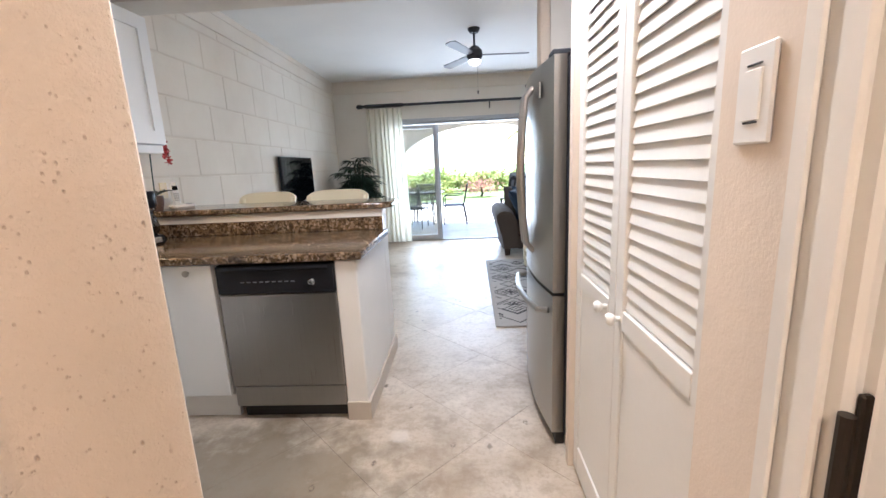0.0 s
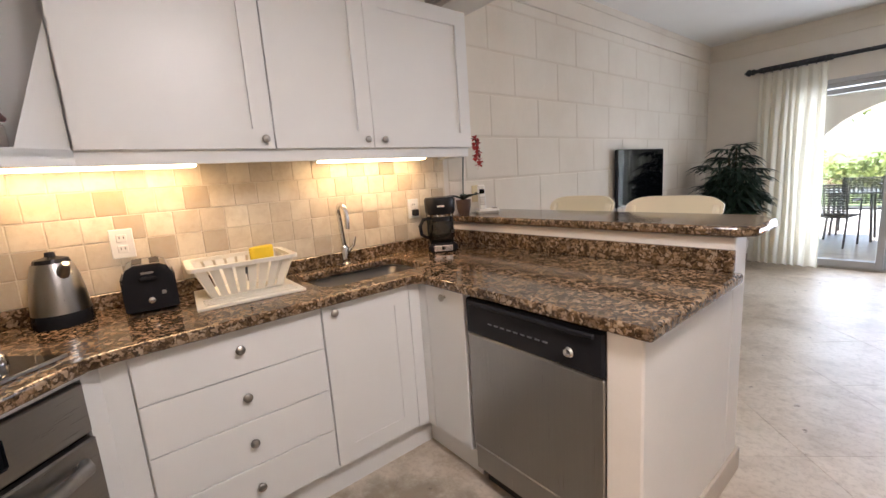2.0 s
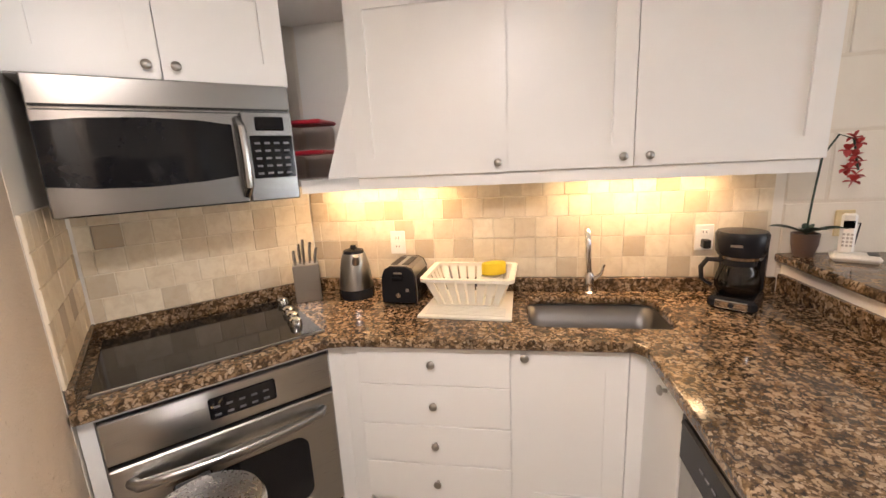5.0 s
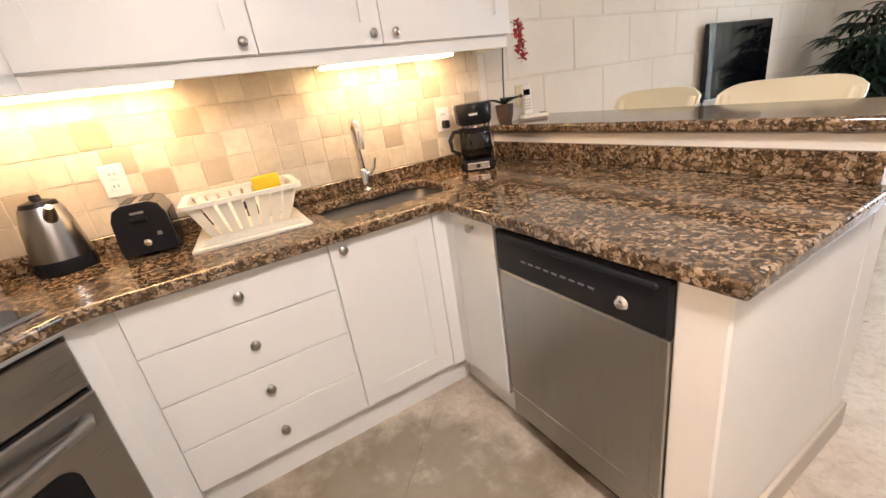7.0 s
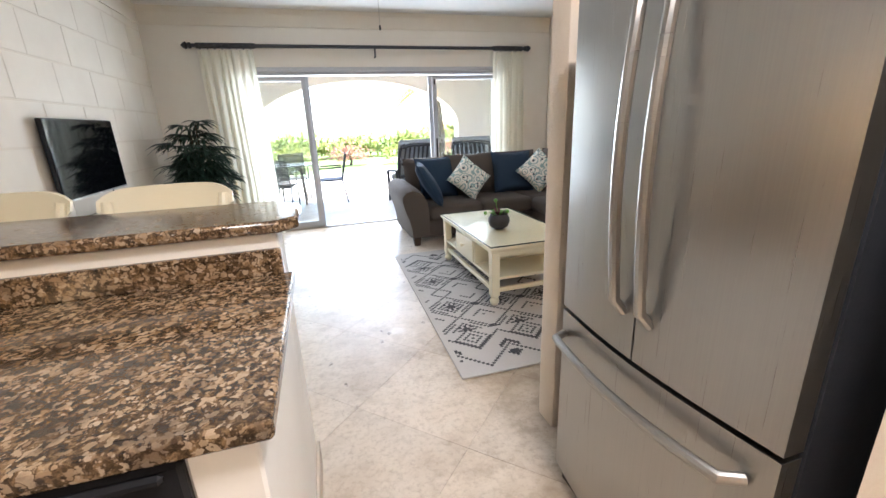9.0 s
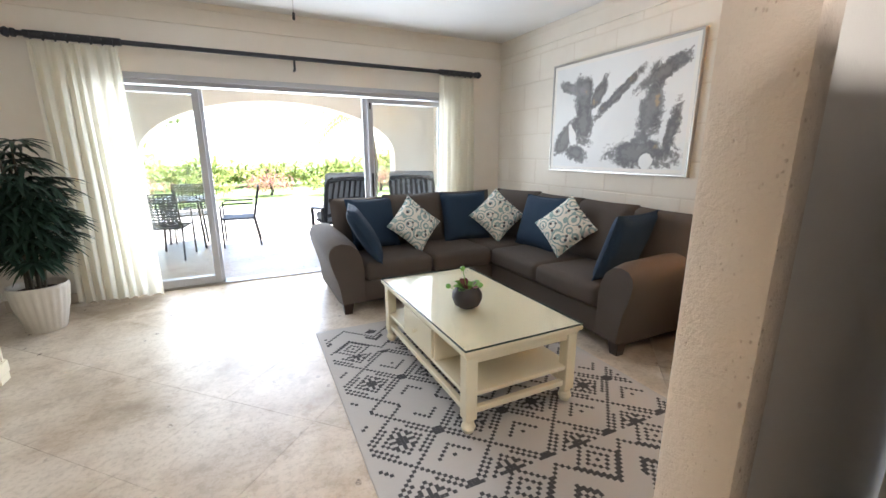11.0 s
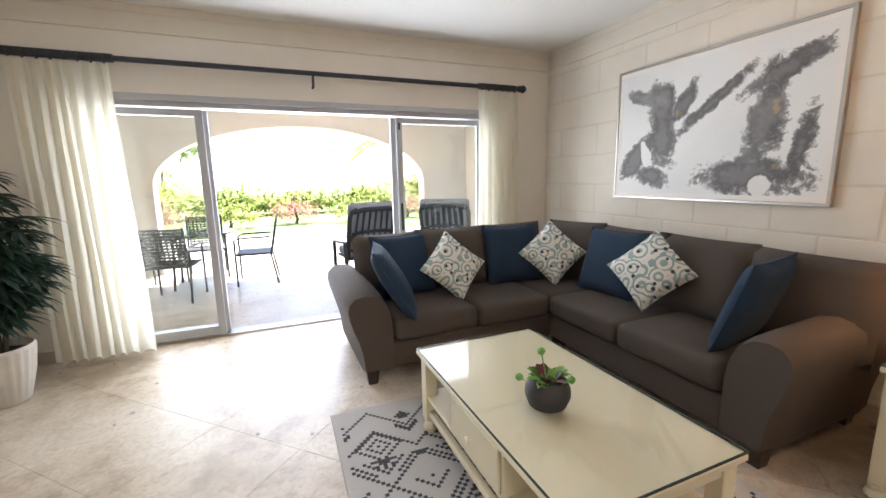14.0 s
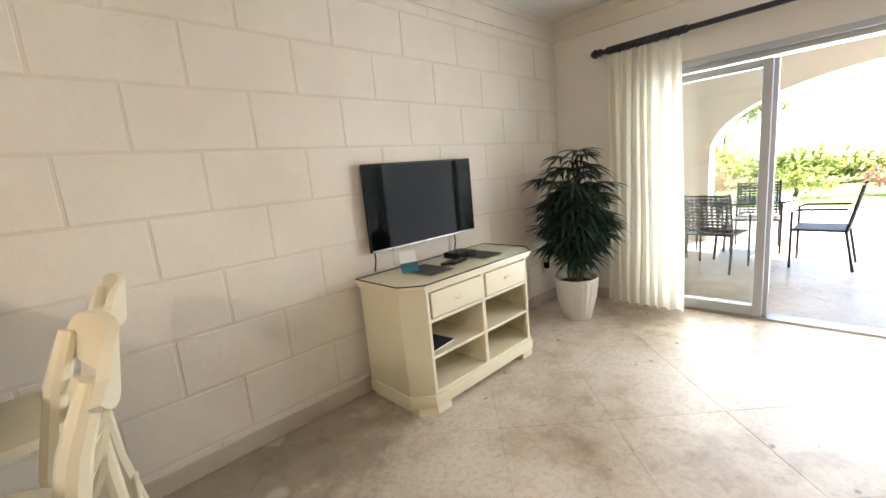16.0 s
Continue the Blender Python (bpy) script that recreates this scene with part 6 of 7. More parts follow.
for a, l in ((0.9, 0.13), (2.4, 0.05), (4.6, 0.14), (5.6, 0.11), (0.1, 0.10)):
    part("leaf", leaf_blade(bmesh.new(), (0, 0, 0.095), (l * math.cos(a), l * math.sin(a), 0.17), 0.042, 0.04, 6), LEAF, orchid)
RED = surface("red_petal", (0.38, 0.03, 0.03), (0.50, 0.06, 0.05), 0.5, 30, 90, 0.1)
rnd = random.Random(3)
for i in range(8):
    c = Vector((0.055 + 0.02 * i / 7, 0.085 + 0.02 * math.sin(i * 2.2), 0.485 - 0.024 * i))
    bm = bmesh.new()
    for k in range(5):
        a = 2 * math.pi * k / 5 + i
        leaf_blade(bm, c, c + Vector((0.012 * rnd.uniform(-1, 1), 0.034 * math.cos(a), 0.028 * math.sin(a))), 0.026, 0, 3)
    part("flower", bm, RED, orchid, "red orchid flower")
phone = thing("cordless_phone", pose(-1.20, 4.455, 1.0875, 0, 0, 60), "white cordless telephone standing in its base", "telephone")
part("base", boxed(-0.065, -0.05, 0, 0.085, 0.05, 0.030, 0.012), WHITE_PLASTIC, phone)
bm = boxed(-0.024, -0.013, 0, 0.024, 0.013, 0.165, 0.009)
bm.transform(pose(-0.02, 0.0, 0.025, -8))
hs = part("handset", bm, WHITE_PLASTIC, phone)
bm = boxed(-0.017, -0.0145, 0.105, 0.017, -0.0125, 0.135)
bm.transform(pose(-0.02, 0.0, 0.025, -8))
part("display", bm, SCREEN, hs)
for i in range(3):
    for j in range(4):
        bm = boxed(-0.016 + i * 0.012, -0.0145, 0.03 + j * 0.015, -0.008 + i * 0.012, -0.0125, 0.039 + j * 0.015)
        bm.transform(pose(-0.02, 0.0, 0.025, -8))
        part("key", bm, NICKEL, hs)
part("button", boxed(0.045, -0.03, 0.0295, 0.075, 0.03, 0.032), BLACK, phone)


def plate(name, m, w, h, label, slots, material=WHITE_PLASTIC):
    """A wall plate that looks to -y of its pose."""
    p = thing(name, m, label, "wall plate")
    part("plate", boxed(-w / 2, -0.007, -h / 2, w / 2, 0, h / 2, 0.003), material, p)
    for x, z, sw, sh, mt, nm in slots:
        part(nm, boxed(x - sw / 2, -0.010, z - sh / 2, x + sw / 2, -0.006, z + sh / 2, 0.0015), mt, p)
    return p


SOCK = [(0, 0.022, 0.034, 0.030, WHITE_PLASTIC, "socket"), (0, -0.022, 0.034, 0.030, WHITE_PLASTIC, "socket")]
HOLES = [(s * 0.007, c + 0.003, 0.003, 0.010, DARK, "slot") for s in (-1, 1) for c in (0.022, -0.022)]
for y, lab in ((2.53, "white double socket on the tiled wall"), (3.965, "white double socket on the tiled wall")):
    s = plate("socket", pose(LX + 0.014, y, 1.165, 0, 0, 90), 0.078, 0.118, lab, SOCK)
    for x, z, sw, sh, mt, nm in HOLES:
        part("slot", boxed(x - sw / 2, -0.0108, z - sh / 2, x + sw / 2, -0.0098, z + sh / 2), DARK, s)
pl = thing("plug", pose(LX + 0.03, 3.965, 1.14), "black plug in the socket", "plug")
part("body", boxed(-0.008, -0.016, -0.02, 0.03, 0.016, 0.02, 0.005), BLACK, pl)
IVORY = surface("yellowed_plastic", (0.62, 0.50, 0.28), (0.56, 0.44, 0.24), 0.4, 10, 100, 0.03)
plate("phone_socket", pose(LX + 0.001, 4.52, 1.215, 0, 0, 90), 0.075, 0.115, "yellowed telephone wall plate", [(0, 0, 0.02, 0.02, DARK, "jack")], IVORY)
c = thing("phone_cable", pose(0, 0, 0), "thin black telephone cable", "cable")
part("wire", tube(bmesh.new(), [(LX + 0.012, 4.52, 1.21), (-1.31, 4.55, 1.22), (-1.28, 4.52, 1.16), (-1.25, 4.49, 1.105)], 0.003, 6), BLACK, c)
plate("wall_socket", pose(LX + 0.001, 8.47, 0.36, 0, 0, 90), 0.075, 0.115, "ivory wall socket beside the console", SOCK, IVORY)
pl = thing("plug", pose(LX + 0.03, 8.47, 0.385), "black plug in the wall socket", "plug")
part("body", boxed(-0.02, -0.02, -0.03, 0.03, 0.02, 0.03, 0.006), BLACK, pl)
plate("light_switch", pose(1.515, SY + 0.001, 1.405, 0, 0, 180), 0.116, 0.122, "white double rocker light switch", [(-0.026, 0, 0.035, 0.068, WHITE_PLASTIC, "rocker"), (0.026, 0, 0.035, 0.068, WHITE_PLASTIC, "rocker")])
plate("light_switch", pose(1.199, 2.262, 1.368, 0, 0, -90), 0.072, 0.130, "white wall switch beside the closet", [(0, 0, 0.034, 0.068, WHITE_PLASTIC, "rocker"), (0, 0.04, 0.03, 0.003, DARK, "gap"), (0, -0.036, 0.028, 0.003, DARK, "gap")])

# wall sconces on the wall beside the fridge
def sconce(x, z):
    s = thing("wall_sconce", pose(x, SY, z, 0, 0, 180), "lit wall sconce with amber glass and a dark metal bar", "wall lamp", "wall sconces")
    part("bar", boxed(-0.020, -0.016, -0.21, 0.020, 0, 0.215, 0.003), WOOD_DARK, s, "dark metal bar")
    bm = turn(bmesh.new(), [(0.022, -0.035), (0.030, 0.05), (0.038, 0.19)], 0, -0.056, 20, cap=False)
    part("glass", bm, SCONCE_GLASS, s, "glowing amber glass")
    for zz, r in ((-0.01, 0.0255), (0.13, 0.0355)):
        part("band", tube(bmesh.new(), [(r * math.cos(a), -0.056 + r * math.sin(a), zz) for a in (2 * math.pi * k / 20 for k in range(21))], 0.0025, 6), WOOD_DARK, s)
    return s


sconce(3.40, 1.89)
sconce(1.63, 1.885)

# ---- bar stools ----
def stool(m):
    s = thing("bar_stool", m, "cream painted bar stool with a curved slatted back", "stool", "stools at the bar")
    part("seat", turn(bmesh.new(), [(0.17, 0.735), (0.205, 0.745), (0.21, 0.775), (0.17, 0.790), (0.001, 0.780)], n=32), CREAM, s)
    for sx in (-1, 1):
        f = part("leg", tube(bmesh.new(), [(sx * 0.20, -0.20, 0), (sx * 0.155, -0.145, 0.74)], [0.020, 0.022], 8), CREAM, s)
        post = part("post", tube(bmesh.new(), [(sx * 0.225, 0.25, 0), (sx * 0.19, 0.185, 0.45), (sx * 0.185, 0.17, 0.78), (sx * 0.205, 0.215, 0.98), (sx * 0.215, 0.26, 1.10)], [0.026, 0.026, 0.028, 0.026, 0.020], 10), CREAM, s)
    for z in (0.20, 0.34):
        part("stretcher", tube(bmesh.new(), [(-0.19, -0.18, z), (0.19, -0.18, z)], 0.012, 8), CREAM, s)
        part("stretcher", tube(bmesh.new(), [(-0.205, 0.22, z), (0.205, 0.22, z)], 0.012, 8), CREAM, s)
        for sx in (-1, 1):
            part("stretcher", tube(bmesh.new(), [(sx * 0.195, -0.18, z + 0.04), (sx * 0.21, 0.215, z + 0.04)], 0.012, 8), CREAM, s)

    def back_rail(z0, z1, bow, over, t=0.018):
        bm = bmesh.new()
        n = 20
        rows = []
        for i in range(n + 1):
            u = 2 * i / n - 1
            yb = 0.215 + 0.25 * (0.5 * (z0 + z1) - 0.98) + bow * (1 - u * u)
            x = u * (0.205 + over)
            e = 0.045 * abs(u) ** 6 if over else 0
            rows.append([bm.verts.new(p) for p in ((x, yb, z0 + e), (x, yb + t, z0 + e), (x, yb + t + 0.02, z1 - e), (x, yb + 0.02, z1 - e))])
        for a, b in zip(rows, rows[1:]):
            for k in range(4):
                bm.faces.new((a[k], a[(k + 1) % 4], b[(k + 1) % 4], b[k]))
        bm.faces.new(rows[0])
        bm.faces.new(rows[-1])
        return bm

    part("top_rail", back_rail(1.02, 1.15, 0.05, 0.045), CREAM, s)
    for z in (0.84, 0.90, 0.96):
        part("slat", back_rail(z, z + 0.032, 0.045, 0.0, 0.012), CREAM, s)
    return s


st0 = stool(pose(-0.210, 4.660, 0, 0, 0, 2))
copy_thing(st0, pose(-0.86, 4.75, 0, 0, 0, -4))

# ---- ceiling fan ----
fan = thing("ceiling_fan", pose(0.975, 6.52, CEILING_Z), "black ceiling fan with a small light and pull chain", "ceiling fan")
part("canopy", turn(bmesh.new(), [(0.001, -0.05), (0.04, -0.05), (0.065, -0.02), (0.068, -0.001)], n=24), IRON, fan)
part("rod", tube(bmesh.new(), [(0, 0, -0.04), (0, 0, -0.20)], 0.012, 10), IRON, fan)
part("motor", turn(bmesh.new(), [(0.001, -0.18), (0.04, -0.185), (0.085, -0.23), (0.09, -0.29), (0.07, -0.32), (0.066, -0.33)], n=28), IRON, fan)
part("light", turn(bmesh.new(), [(0.066, -0.33), (0.064, -0.355), (0.045, -0.372), (0.001, -0.375)], n=28), glow("fan_light", (1.0, 0.95, 0.85), 2.0), fan, "round white light")
for k in range(3):
    a = radians(4 + 120 * k)
    bm = bmesh.new()
    pts = [(0.08, -0.025), (0.14, -0.045), (0.56, -0.060), (0.60, -0.045), (0.605, 0.02), (0.57, 0.055), (0.14, 0.045), (0.08, 0.025)]
    prism(bm, pts, -0.004, 0.004)
    bm.transform(Matrix.Rotation(a, 4, "Z") @ pose(0, 0, -0.275, 10))
    part("blade", bm, IRON, fan)
part("chain", tube(bmesh.new(), [(0.03, 0.02, -0.35), (0.03, 0.02, -0.64)], 0.002, 5), NICKEL, fan)
part("pull", turn(bmesh.new(), [(0.004, -0.68), (0.008, -0.675), (0.007, -0.645), (0.002, -0.64)], 0.03, 0.02, 10), IRON, fan)

# ---- pedal bin ----
LID_STEEL = surface("bright_lid_steel", (0.60, 0.61, 0.63), (0.56, 0.57, 0.58), 0.28, 6, 120, 0.03, 1.0)
pb = thing("pedal_bin", pose(-0.165, 2.27, 0), "brushed steel round pedal bin", "bin")
part("base", turn(bmesh.new(), [(0.145, 0), (0.148, 0.03)], n=32), BLACK, pb)
part("body", turn(bmesh.new(), [(0.145, 0.03), (0.145, 0.60)], n=40), STEEL_V, pb)
part("rim", turn(bmesh.new(), [(0.148, 0.60), (0.150, 0.625), (0.146, 0.63)], n=40), CHROME, pb)
part("lid", turn(bmesh.new(), [(0.146, 0.63), (0.14, 0.645), (0.08, 0.655), (0.001, 0.658)], n=40), LID_STEEL, pb, "domed steel lid")
bm = boxed(-0.03, -0.175, 0.02, 0.03, -0.14, 0.035, 0.004)
part("pedal", bm, BLACK, pb)
part("hinge", boxed(-0.05, 0.13, 0.58, 0.05, 0.165, 0.64, 0.006), BLACK, pb)
pb.matrix_world = pose(-0.165, 2.275, 0, 0, 0, 140) @ Matrix.Diagonal((1.04, 1.04, 1.045, 1.0))

# ---- side door at the hall ----
hd = thing("door_5", pose(1.20, 1.21, 0), "white door casing with a dark hinge at the hall", "door casing")
hd["kind"] = "structure"
part("casing", boxed(-0.02, 0.845, 0, 0.0, 0.965, 2.16, 0.006), TRIM, hd)
part("casing_step", boxed(-0.032, 0.865, 0, -0.02, 0.90, 2.14, 0.004), TRIM, hd)
part("casing_step", boxed(-0.027, 0.925, 0, -0.02, 0.95, 2.15, 0.003), TRIM, hd)
part("jamb", boxed(0.0, 0.835, 0, 0.16, 0.86, 2.10, 0.003), TRIM, hd)
BRONZE = surface("dark_bronze", (0.035, 0.028, 0.022), (0.055, 0.045, 0.035), 0.4, 12, 120, 0.1, 0.8)
for z in (0.30, 0.915):
    h = part("hinge", boxed(-0.012, 0.836, z, 0.0, 0.8445, z + 0.13, 0.002), BRONZE, hd, "dark bronze hinge")
    part("knuckle", tube(bmesh.new(), [(-0.026, 0.836, z), (-0.026, 0.836, z + 0.11)], 0.008, 10), BRONZE, h)

# ---- patio furniture ----
WEAVE = surface("dark_woven_resin", (0.018, 0.022, 0.028), (0.035, 0.04, 0.05), 0.6, 20, 220, 0.6)
PAD = cloth("grey_seat_pad", (0.20, 0.22, 0.25), (0.28, 0.30, 0.33))


def patio_chair(m):
    c = thing("patio_chair", m, "dark woven resin patio armchair", "chair", "chairs round the patio table")
    for sx in (-1, 1):
        part("front_leg", tube(bmesh.new(), [(sx * 0.26, -0.24, 0), (sx * 0.26, -0.24, 0.63), (sx * 0.265, -0.18, 0.655), (sx * 0.265, 0.20, 0.66)], 0.013, 8), IRON, c)
        part("rear_leg", tube(bmesh.new(), [(sx * 0.24, 0.27, 0), (sx * 0.24, 0.20, 0.42), (sx * 0.23, 0.30, 0.90)], 0.013, 8), IRON, c)
    part("seat", boxed(-0.25, -0.24, 0.415, 0.25, 0.22, 0.44, 0.008), WEAVE, c)
    for i in range(9):
        x = -0.20 + i * 0.05
        part("back_strap", tube(bmesh.new(), [(x, 0.215, 0.46), (x, 0.30, 0.88)], 0.013, 6, 0.5), WEAVE, c)
    for i in range(12):
        z = 0.48 + i * 0.036
        y = 0.215 + 0.085 * (z - 0.46) / 0.42
        part("back_weave", tube(bmesh.new(), [(-0.23, y, z), (0.23, y, z)], 0.0135, 6), WEAVE, c)
    return c


pc = patio_chair(pose(-0.30, 10.52, 0, 0, 0, 172))
copy_thing(pc, pose(0.60, 11.05, 0, 0, 0, -92))
copy_thing(pc, pose(-0.95, 11.15, 0, 0, 0, 92))
copy_thing(pc, pose(-0.10, 11.75, 0, 0, 0, 6))
pt = thing("patio_table", pose(-0.15, 11.2, 0), "dark patio dining table with a glass top", "table")
part("top", turn(bmesh.new(), [(0.50, 0.715), (0.51, 0.725), (0.50, 0.735), (0.001, 0.735)], n=36), GLASS_BLACK, pt)
for k in range(4):
    a = radians(45 + 90 * k)
    part("leg", tube(bmesh.new(), [(0.36 * math.cos(a), 0.36 * math.sin(a), 0), (0.30 * math.cos(a), 0.30 * math.sin(a), 0.715)], 0.016, 8), IRON, pt)


def recliner(m):
    c = thing("patio_recliner", m, "dark slatted patio lounge chair with a grey cushion", "chair", "patio lounge chairs")
    for sx in (-1, 1):
        part("side_frame", tube(bmesh.new(), [(sx * 0.37, -0.30, 0), (sx * 0.37, -0.30, 0.56), (sx * 0.37, 0.26, 0.60), (sx * 0.37, 0.34, 0)], 0.026, 8), IRON, c)
        part("back_post", tube(bmesh.new(), [(sx * 0.32, 0.20, 0.38), (sx * 0.335, 0.43, 0.94), (sx * 0.31, 0.46, 1.01), (sx * 0.25, 0.47, 1.04)], 0.028, 8), IRON, c)
    part("seat", boxed(-0.33, -0.30, 0.36, 0.33, 0.24, 0.39, 0.006), WEAVE, c)
    part("seat_pad", rounded(-0.32, -0.31, 0.39, 0.32, 0.20, 0.50, 0.04), PAD, c, "grey seat cushion")
    bm = rounded(-0.345, -0.09, 0, 0.345, 0.03, 0.70, 0.05)
    bm.transform(pose(0, 0.20, 0.45, -22))
    part("back_pad", bm, PAD, c, "grey back cushion")
    for z, r in ((0.52, 0.026), (0.74, 0.022), (1.03, 0.030)):
        y = 0.20 + 0.24 * (z - 0.40) / 0.58 + 0.015
        part("cross_bar", tube(bmesh.new(), [(-0.30, y, z - 0.03), (-0.15, y + 0.01, z), (0.15, y + 0.01, z), (0.30, y, z - 0.03)], r, 8), IRON, c)
    for i in range(7):
        x = -0.24 + i * 0.08
        part("back_slat", tube(bmesh.new(), [(x * 0.9, 0.265, 0.52), (x * 1.02, 0.37, 0.78), (x * 0.95, 0.475, 1.03)], [0.040, 0.034, 0.040], 6, 0.3), IRON, c)
    return c


rc0 = recliner(pose(2.02, 10.35, 0, 0, 0, 186))
copy_thing(rc0, pose(3.25, 10.35, 0, 0, 0, 150))

# ---- garden ----
FOLIAGE = sheer("garden_foliage", (0.25, 0.30, 0.09), 0.6)
FOLIAGE_Y = sheer("sunlit_foliage", (0.34, 0.36, 0.12), 0.6)
FLOWER = sheer("bougainvillea", (0.46, 0.26, 0.20), 0.6)


def shrub(name, x, y, w, d, h, n, material, label, seed, leaf=0.16, base=0.0):
    r = random.Random(seed)
    s = thing(name, pose(x, y, -0.06), label, "bush", "garden planting")
    bm = bmesh.new()
    for i in range(n):
        a, e, q = r.uniform(0, 6.283), r.uniform(-0.2, 1.5), r.uniform(0.55, 1.0)
        lump = 1 + 0.3 * math.sin(3 * a + seed) * math.cos(2 * e + seed)
        p = Vector((math.cos(a) * math.cos(e) * w * q * lump, math.sin(a) * math.cos(e) * d * q * lump, base + (h - base) * max(0.02, (0.45 + 0.55 * math.sin(e)) * q * lump)))
        v = Vector((r.gauss(0, 1), r.gauss(0, 1), r.gauss(0.2, 0.7))).normalized() * leaf * r.uniform(0.6, 1.3)
        leaf_blade(bm, p, p + v, leaf * 0.38, leaf * 0.2, 2)
    part("foliage", bm, material, s, smooth=0)["kind"] = "stuff"
    rr = part("trunk", tube(bmesh.new(), [(0, 0, 0), (0.05 * w, 0, base * 0.5 + 0.2 * h), (0, 0, max(base, 0.5 * h))], [0.06 + 0.03 * base, 0.05, 0.03], 7), STEM, s)
    return s


for i, (x, y, w, h) in enumerate(((-6.5, 22, 2.0, 2.3), (-3.6, 23, 2.1, 1.5), (-0.8, 24, 2.0, 1.0), (1.8, 24.5, 2.0, 0.9), (4.6, 24, 2.2, 1.0), (7.4, 23, 2.2, 1.6), (10.5, 23, 2.4, 2.4))):
    shrub("bush", x, y, w, 1.3, h, 900, (FOLIAGE, FOLIAGE_Y)[i % 2], "dense sunlit green garden bush", 20 + i, 0.30)
for i, x in enumerate((-4.5, -2.4, -0.4, 1.6, 3.6, 5.6)):
    shrub("flowering_bush", x, 19.2 + 0.5 * (i % 2), 1.0, 0.6, 0.75, 420, FLOWER if i % 2 else FOLIAGE_Y, "low flowering bush with reddish blossom", 50 + i, 0.16)
for i, (x, y, h) in enumerate(((-8.5, 28, 6.5), (-4.5, 31, 5.0), (11.0, 29, 7.0), (16, 27, 7.5))):
    t = shrub("tree", x, y, 2.6, 2.2, h, 1600, (FOLIAGE_Y, FOLIAGE)[i % 2], "tall leafy garden tree", 80 + i, 0.42, 2.2)
    t["category"] = "tree"


def coconut_palm(x, y, h, seed):
    r = random.Random(seed)
    t = thing("palm_tree", pose(x, y, -0.06), "coconut palm with long arching fronds", "palm tree", "garden palms")
    part("trunk", tube(bmesh.new(), [(0, 0, 0), (0.15, 0.1, h * 0.4), (0.1, 0.2, h * 0.75), (0, 0.2, h)], [0.16, 0.12, 0.10, 0.09], 10), STEM, t)
    top = Vector((0, 0.2, h))
    for k in range(15):
        a = 2 * math.pi * k / 15 + r.uniform(-0.15, 0.15)
        l, up = r.uniform(1.5, 2.1), r.uniform(0.15, 0.9)
        spine = [top + Vector((math.cos(a) * l * s, math.sin(a) * l * s, up * s * 1.3 - 1.35 * s * s)) for s in (i / 12 for i in range(13))]
        bm = tube(bmesh.new(), spine, [0.018 - 0.0012 * i for i in range(13)], 5)
        for i in range(1, 13):
            dr = (spine[i] - spine[i - 1]).normalized()
            sd = dr.cross(Vector((0, 0, 1))).normalized()
            for sg in (-1, 1):
                for off in (0.0, 0.5):
                    b0 = spine[i - 1].lerp(spine[i], off)
                    leaf_blade(bm, b0, b0 + (sd * sg * 0.8 + dr * 0.6).normalized() * 0.42 * (1 - 0.4 * i / 13), 0.045, 0.16, 2)
        part("frond", bm, FOLIAGE_Y, t, smooth=0)


t = shrub("tree", -2.7, 17.2, 1.3, 1.1, 2.9, 1500, FOLIAGE_Y, "sunlit leafy garden tree beside the arch", 97, 0.24, 0.7)
t["category"] = "tree"
coconut_palm(4.35, 16.6, 2.55, 4)
coconut_palm(-3.4, 18.0, 2.7, 9)

# ---- pieces of walls and floors ----
# floor tiles
TS = 0.61
me_tile = mesh_of("tile", boxed(-TS / 2 + 0.0006, -TS / 2 + 0.0006, -0.008, TS / 2 - 0.0006, TS / 2 - 0.0006, 0.0, 0.0008), FLOOR, 0)
c45, s45 = math.cos(radians(45)), math.sin(radians(45))
for i in range(-30, 31):
    for j in range(-30, 31):
        x, y = 0.88 + (i * c45 - j * s45) * TS, 7.33 + (i * s45 + j * c45) * TS
        inside = -1.7 < x < 4.4 and 1.4 < y < 12.2 and not (x > 1.9 and y < 4.1) or -0.2 < x < 1.7 and -1.3 < y < 1.5
        if inside:
            piece("tile", me_tile, floor, pose(x, y, 0, 0, 0, 45))


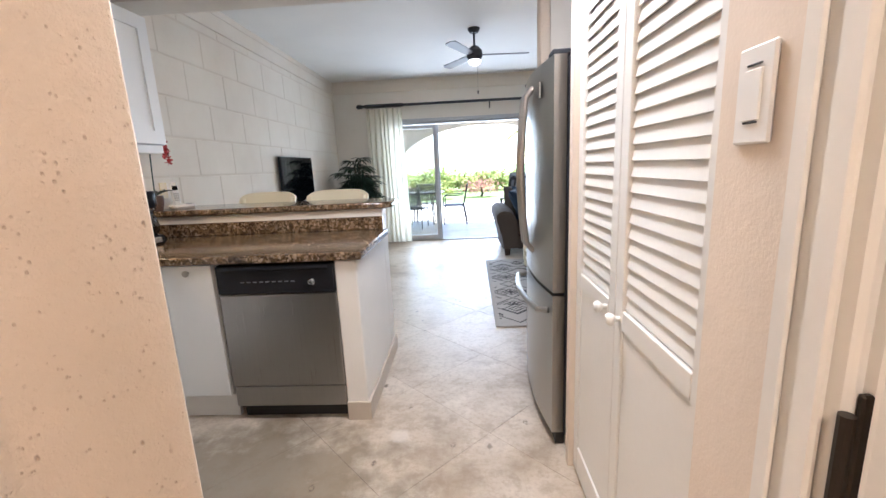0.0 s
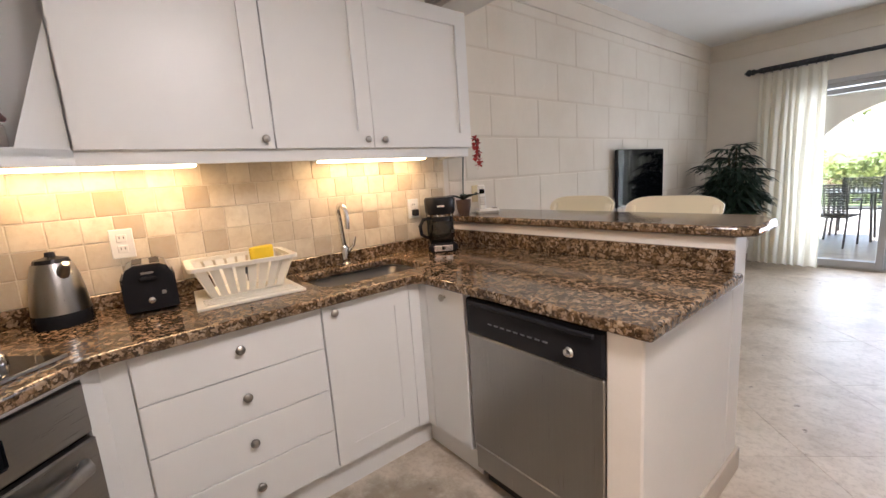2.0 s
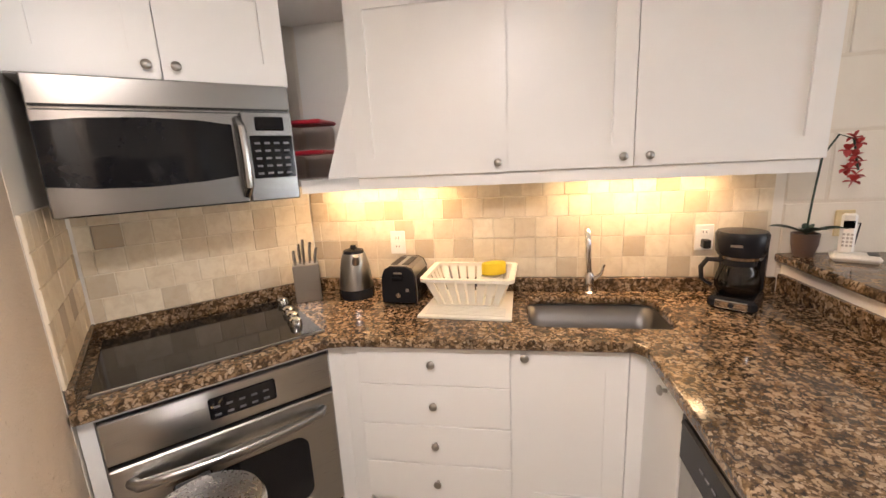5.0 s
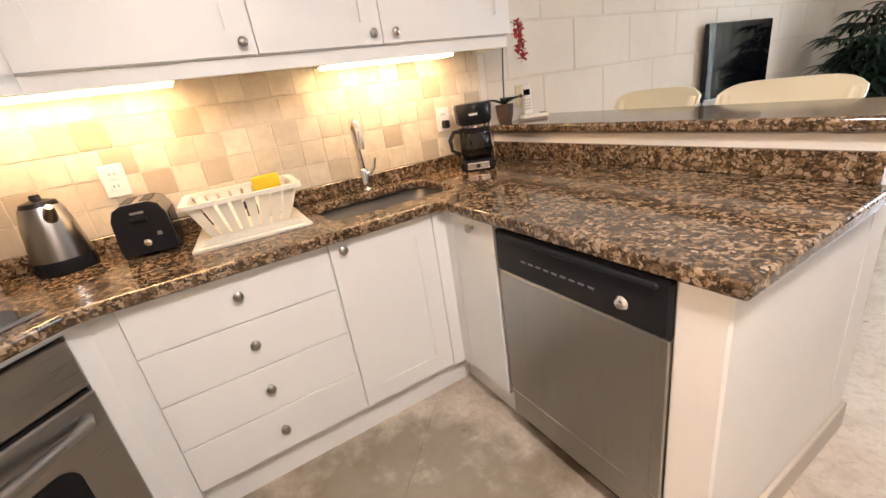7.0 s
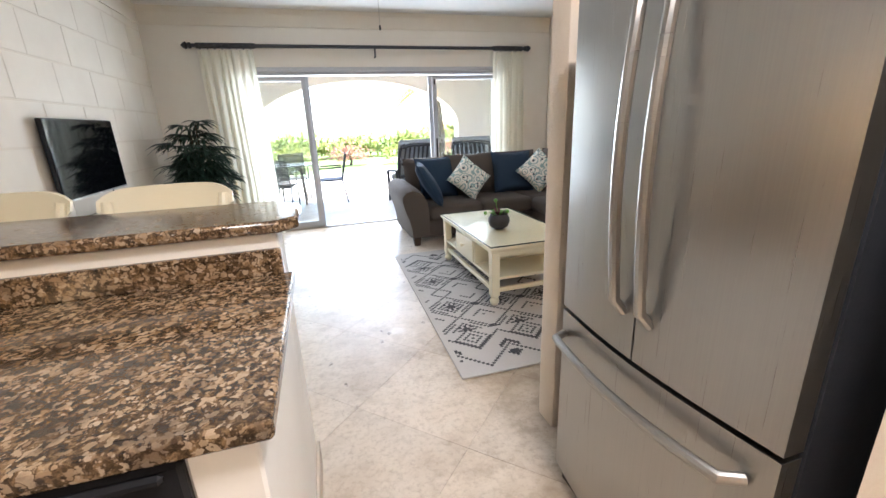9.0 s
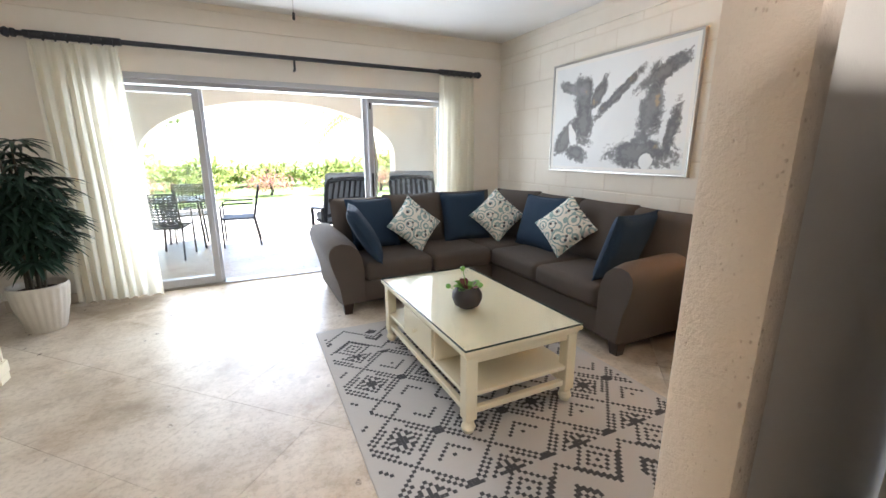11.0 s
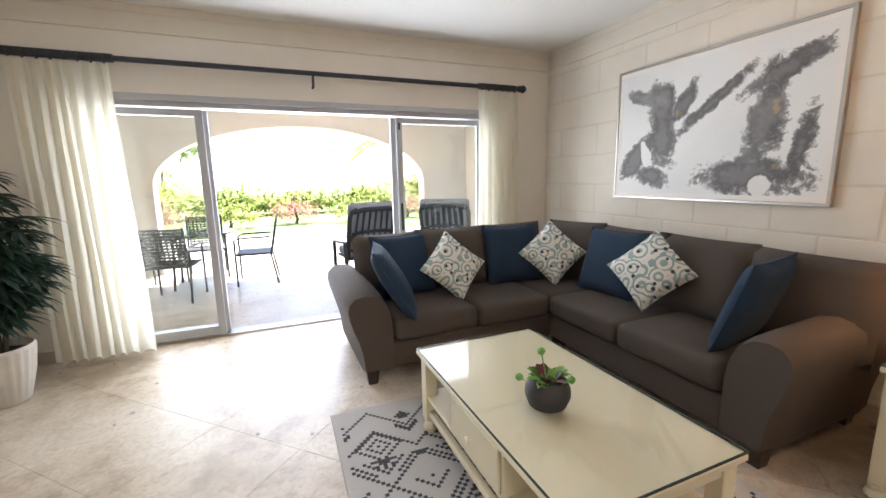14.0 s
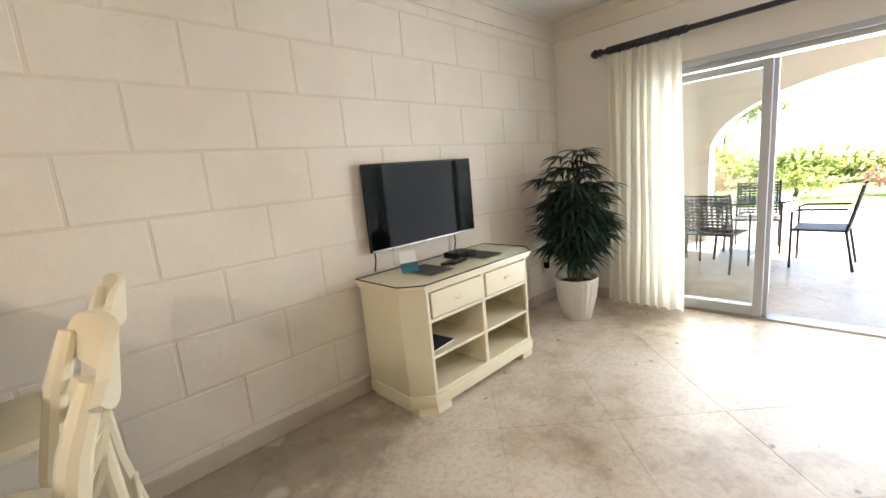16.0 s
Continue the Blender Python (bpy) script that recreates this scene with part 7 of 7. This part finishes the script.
# coral blocks, running bond
def block_wall(parent, face, y0, y1, zlo, zhi, offset, sign, skip=None):
    """Blocks on a wall at x = face; sign is the way the face looks along x."""
    shapes = {}
    P_, H_ = 0.537, 0.2935
    r = random.Random(7 + int(face))
    k = 0
    z = 0.137
    while z < zhi:
        z1 = min(z + H_, zhi)
        y = y0 + ((offset + (P_ / 2 if k % 2 else 0)) - y0) % P_ - P_
        while y < y1:
            a, b = max(y, y0), min(y + P_, y1)
            if b - a > 0.03:
                key = (round(b - a, 3), round(z1 - z, 3), r.randrange(3))
                if key not in shapes:
                    w, h, j = key
                    bm = boxed(-0.03, 0.006, 0.006, -0.0005 + 0.0007 * j, w - 0.006, h - 0.006, 0.0045, segs=2)
                    if sign < 0:
                        bm.transform(Matrix.Diagonal((-1, 1, 1, 1)))
                    shapes[key] = mesh_of("block", bm, BLOCK, 0)
                piece("block", shapes[key], parent, pose(face, a, z))
            y += P_
        z += H_
        k += 1
    # lowest course
    y = y0
    while y < y1 - 0.03:
        w = min(P_, y1 - y)
        key = (round(w, 3), "low")
        if key not in shapes:
            bm = boxed(-0.03, 0.0035, 0.0, 0.0, w - 0.0035, 0.131, 0.003, segs=1)
            if sign < 0:
                bm.transform(Matrix.Diagonal((-1, 1, 1, 1)))
            shapes[key] = mesh_of("block", bm, BLOCK, 0)
        piece("block", shapes[key], parent, pose(face, y, 0))
        y += P_


block_wall(wall_west, LX, 4.28, DY, 0, 2.70, 5.516, 1)
block_wall(wall_east, RX, SY, DY, 0, 2.70, 5.10, -1)
structure("wall_west_plaster", boxed(LX - 0.0024, 1.9, 0, LX, 4.28, 2.55), WALL, "cream plastered kitchen wall behind the cabinets", 0)


# wall tiles
def tile_field(parent, m, x0, x1, z0, rows, skip=()):
    T_ = 0.1005
    r = random.Random(31)
    shapes = []
    for j in range(5):
        bm = boxed(0.0016, -0.009 - 0.0006 * j, 0.0016, T_ - 0.0016, 0.0, T_ - 0.0016, 0.0025, segs=2)
        for v in bm.verts:
            v.co.x += 0.0012 * noise.noise(Vector((v.co.x * 60, v.co.z * 60, j * 5.0)))
            v.co.z += 0.0012 * noise.noise(Vector((v.co.z * 60, j * 9.0, v.co.x * 60)))
        shapes.append(mesh_of("tile", bm, TRAVERTINE, 0))
    part("grout", boxed(x0, -0.0068, z0, x1, 0, z0 + rows * T_), GROUT, parent, smooth=0).matrix_basis = m
    for k in range(rows):
        x = x0 + r.uniform(-0.06, 0.0)
        while x < x1 - 0.01:
            a, b = max(x, x0), min(x + T_, x1)
            fit_w = Matrix.Diagonal(((b - a) / T_, 1, 1, 1))
            if b - a > 0.015:
                piece("tile", r.choice(shapes), parent, m @ pose(a, 0, z0 + k * T_) @ fit_w)
            x += T_


splash = new("splashback")
tagged(splash, "tumbled beige travertine tile splashback", kind="structure")
tile_field(splash, pose(LX + 0.0005, 2.07, 0, 0, 0, 90), 0.0, 2.165, 0.976, 5)
tile_field(splash, DIAG @ pose(0, -0.4525, 0), 1.456, 2.392, 0.976, 5)
tile_field(splash, DIAG @ pose(1.4335, 0, 0, 0, 0, 90), -1.10, -0.453, 0.976, 5)
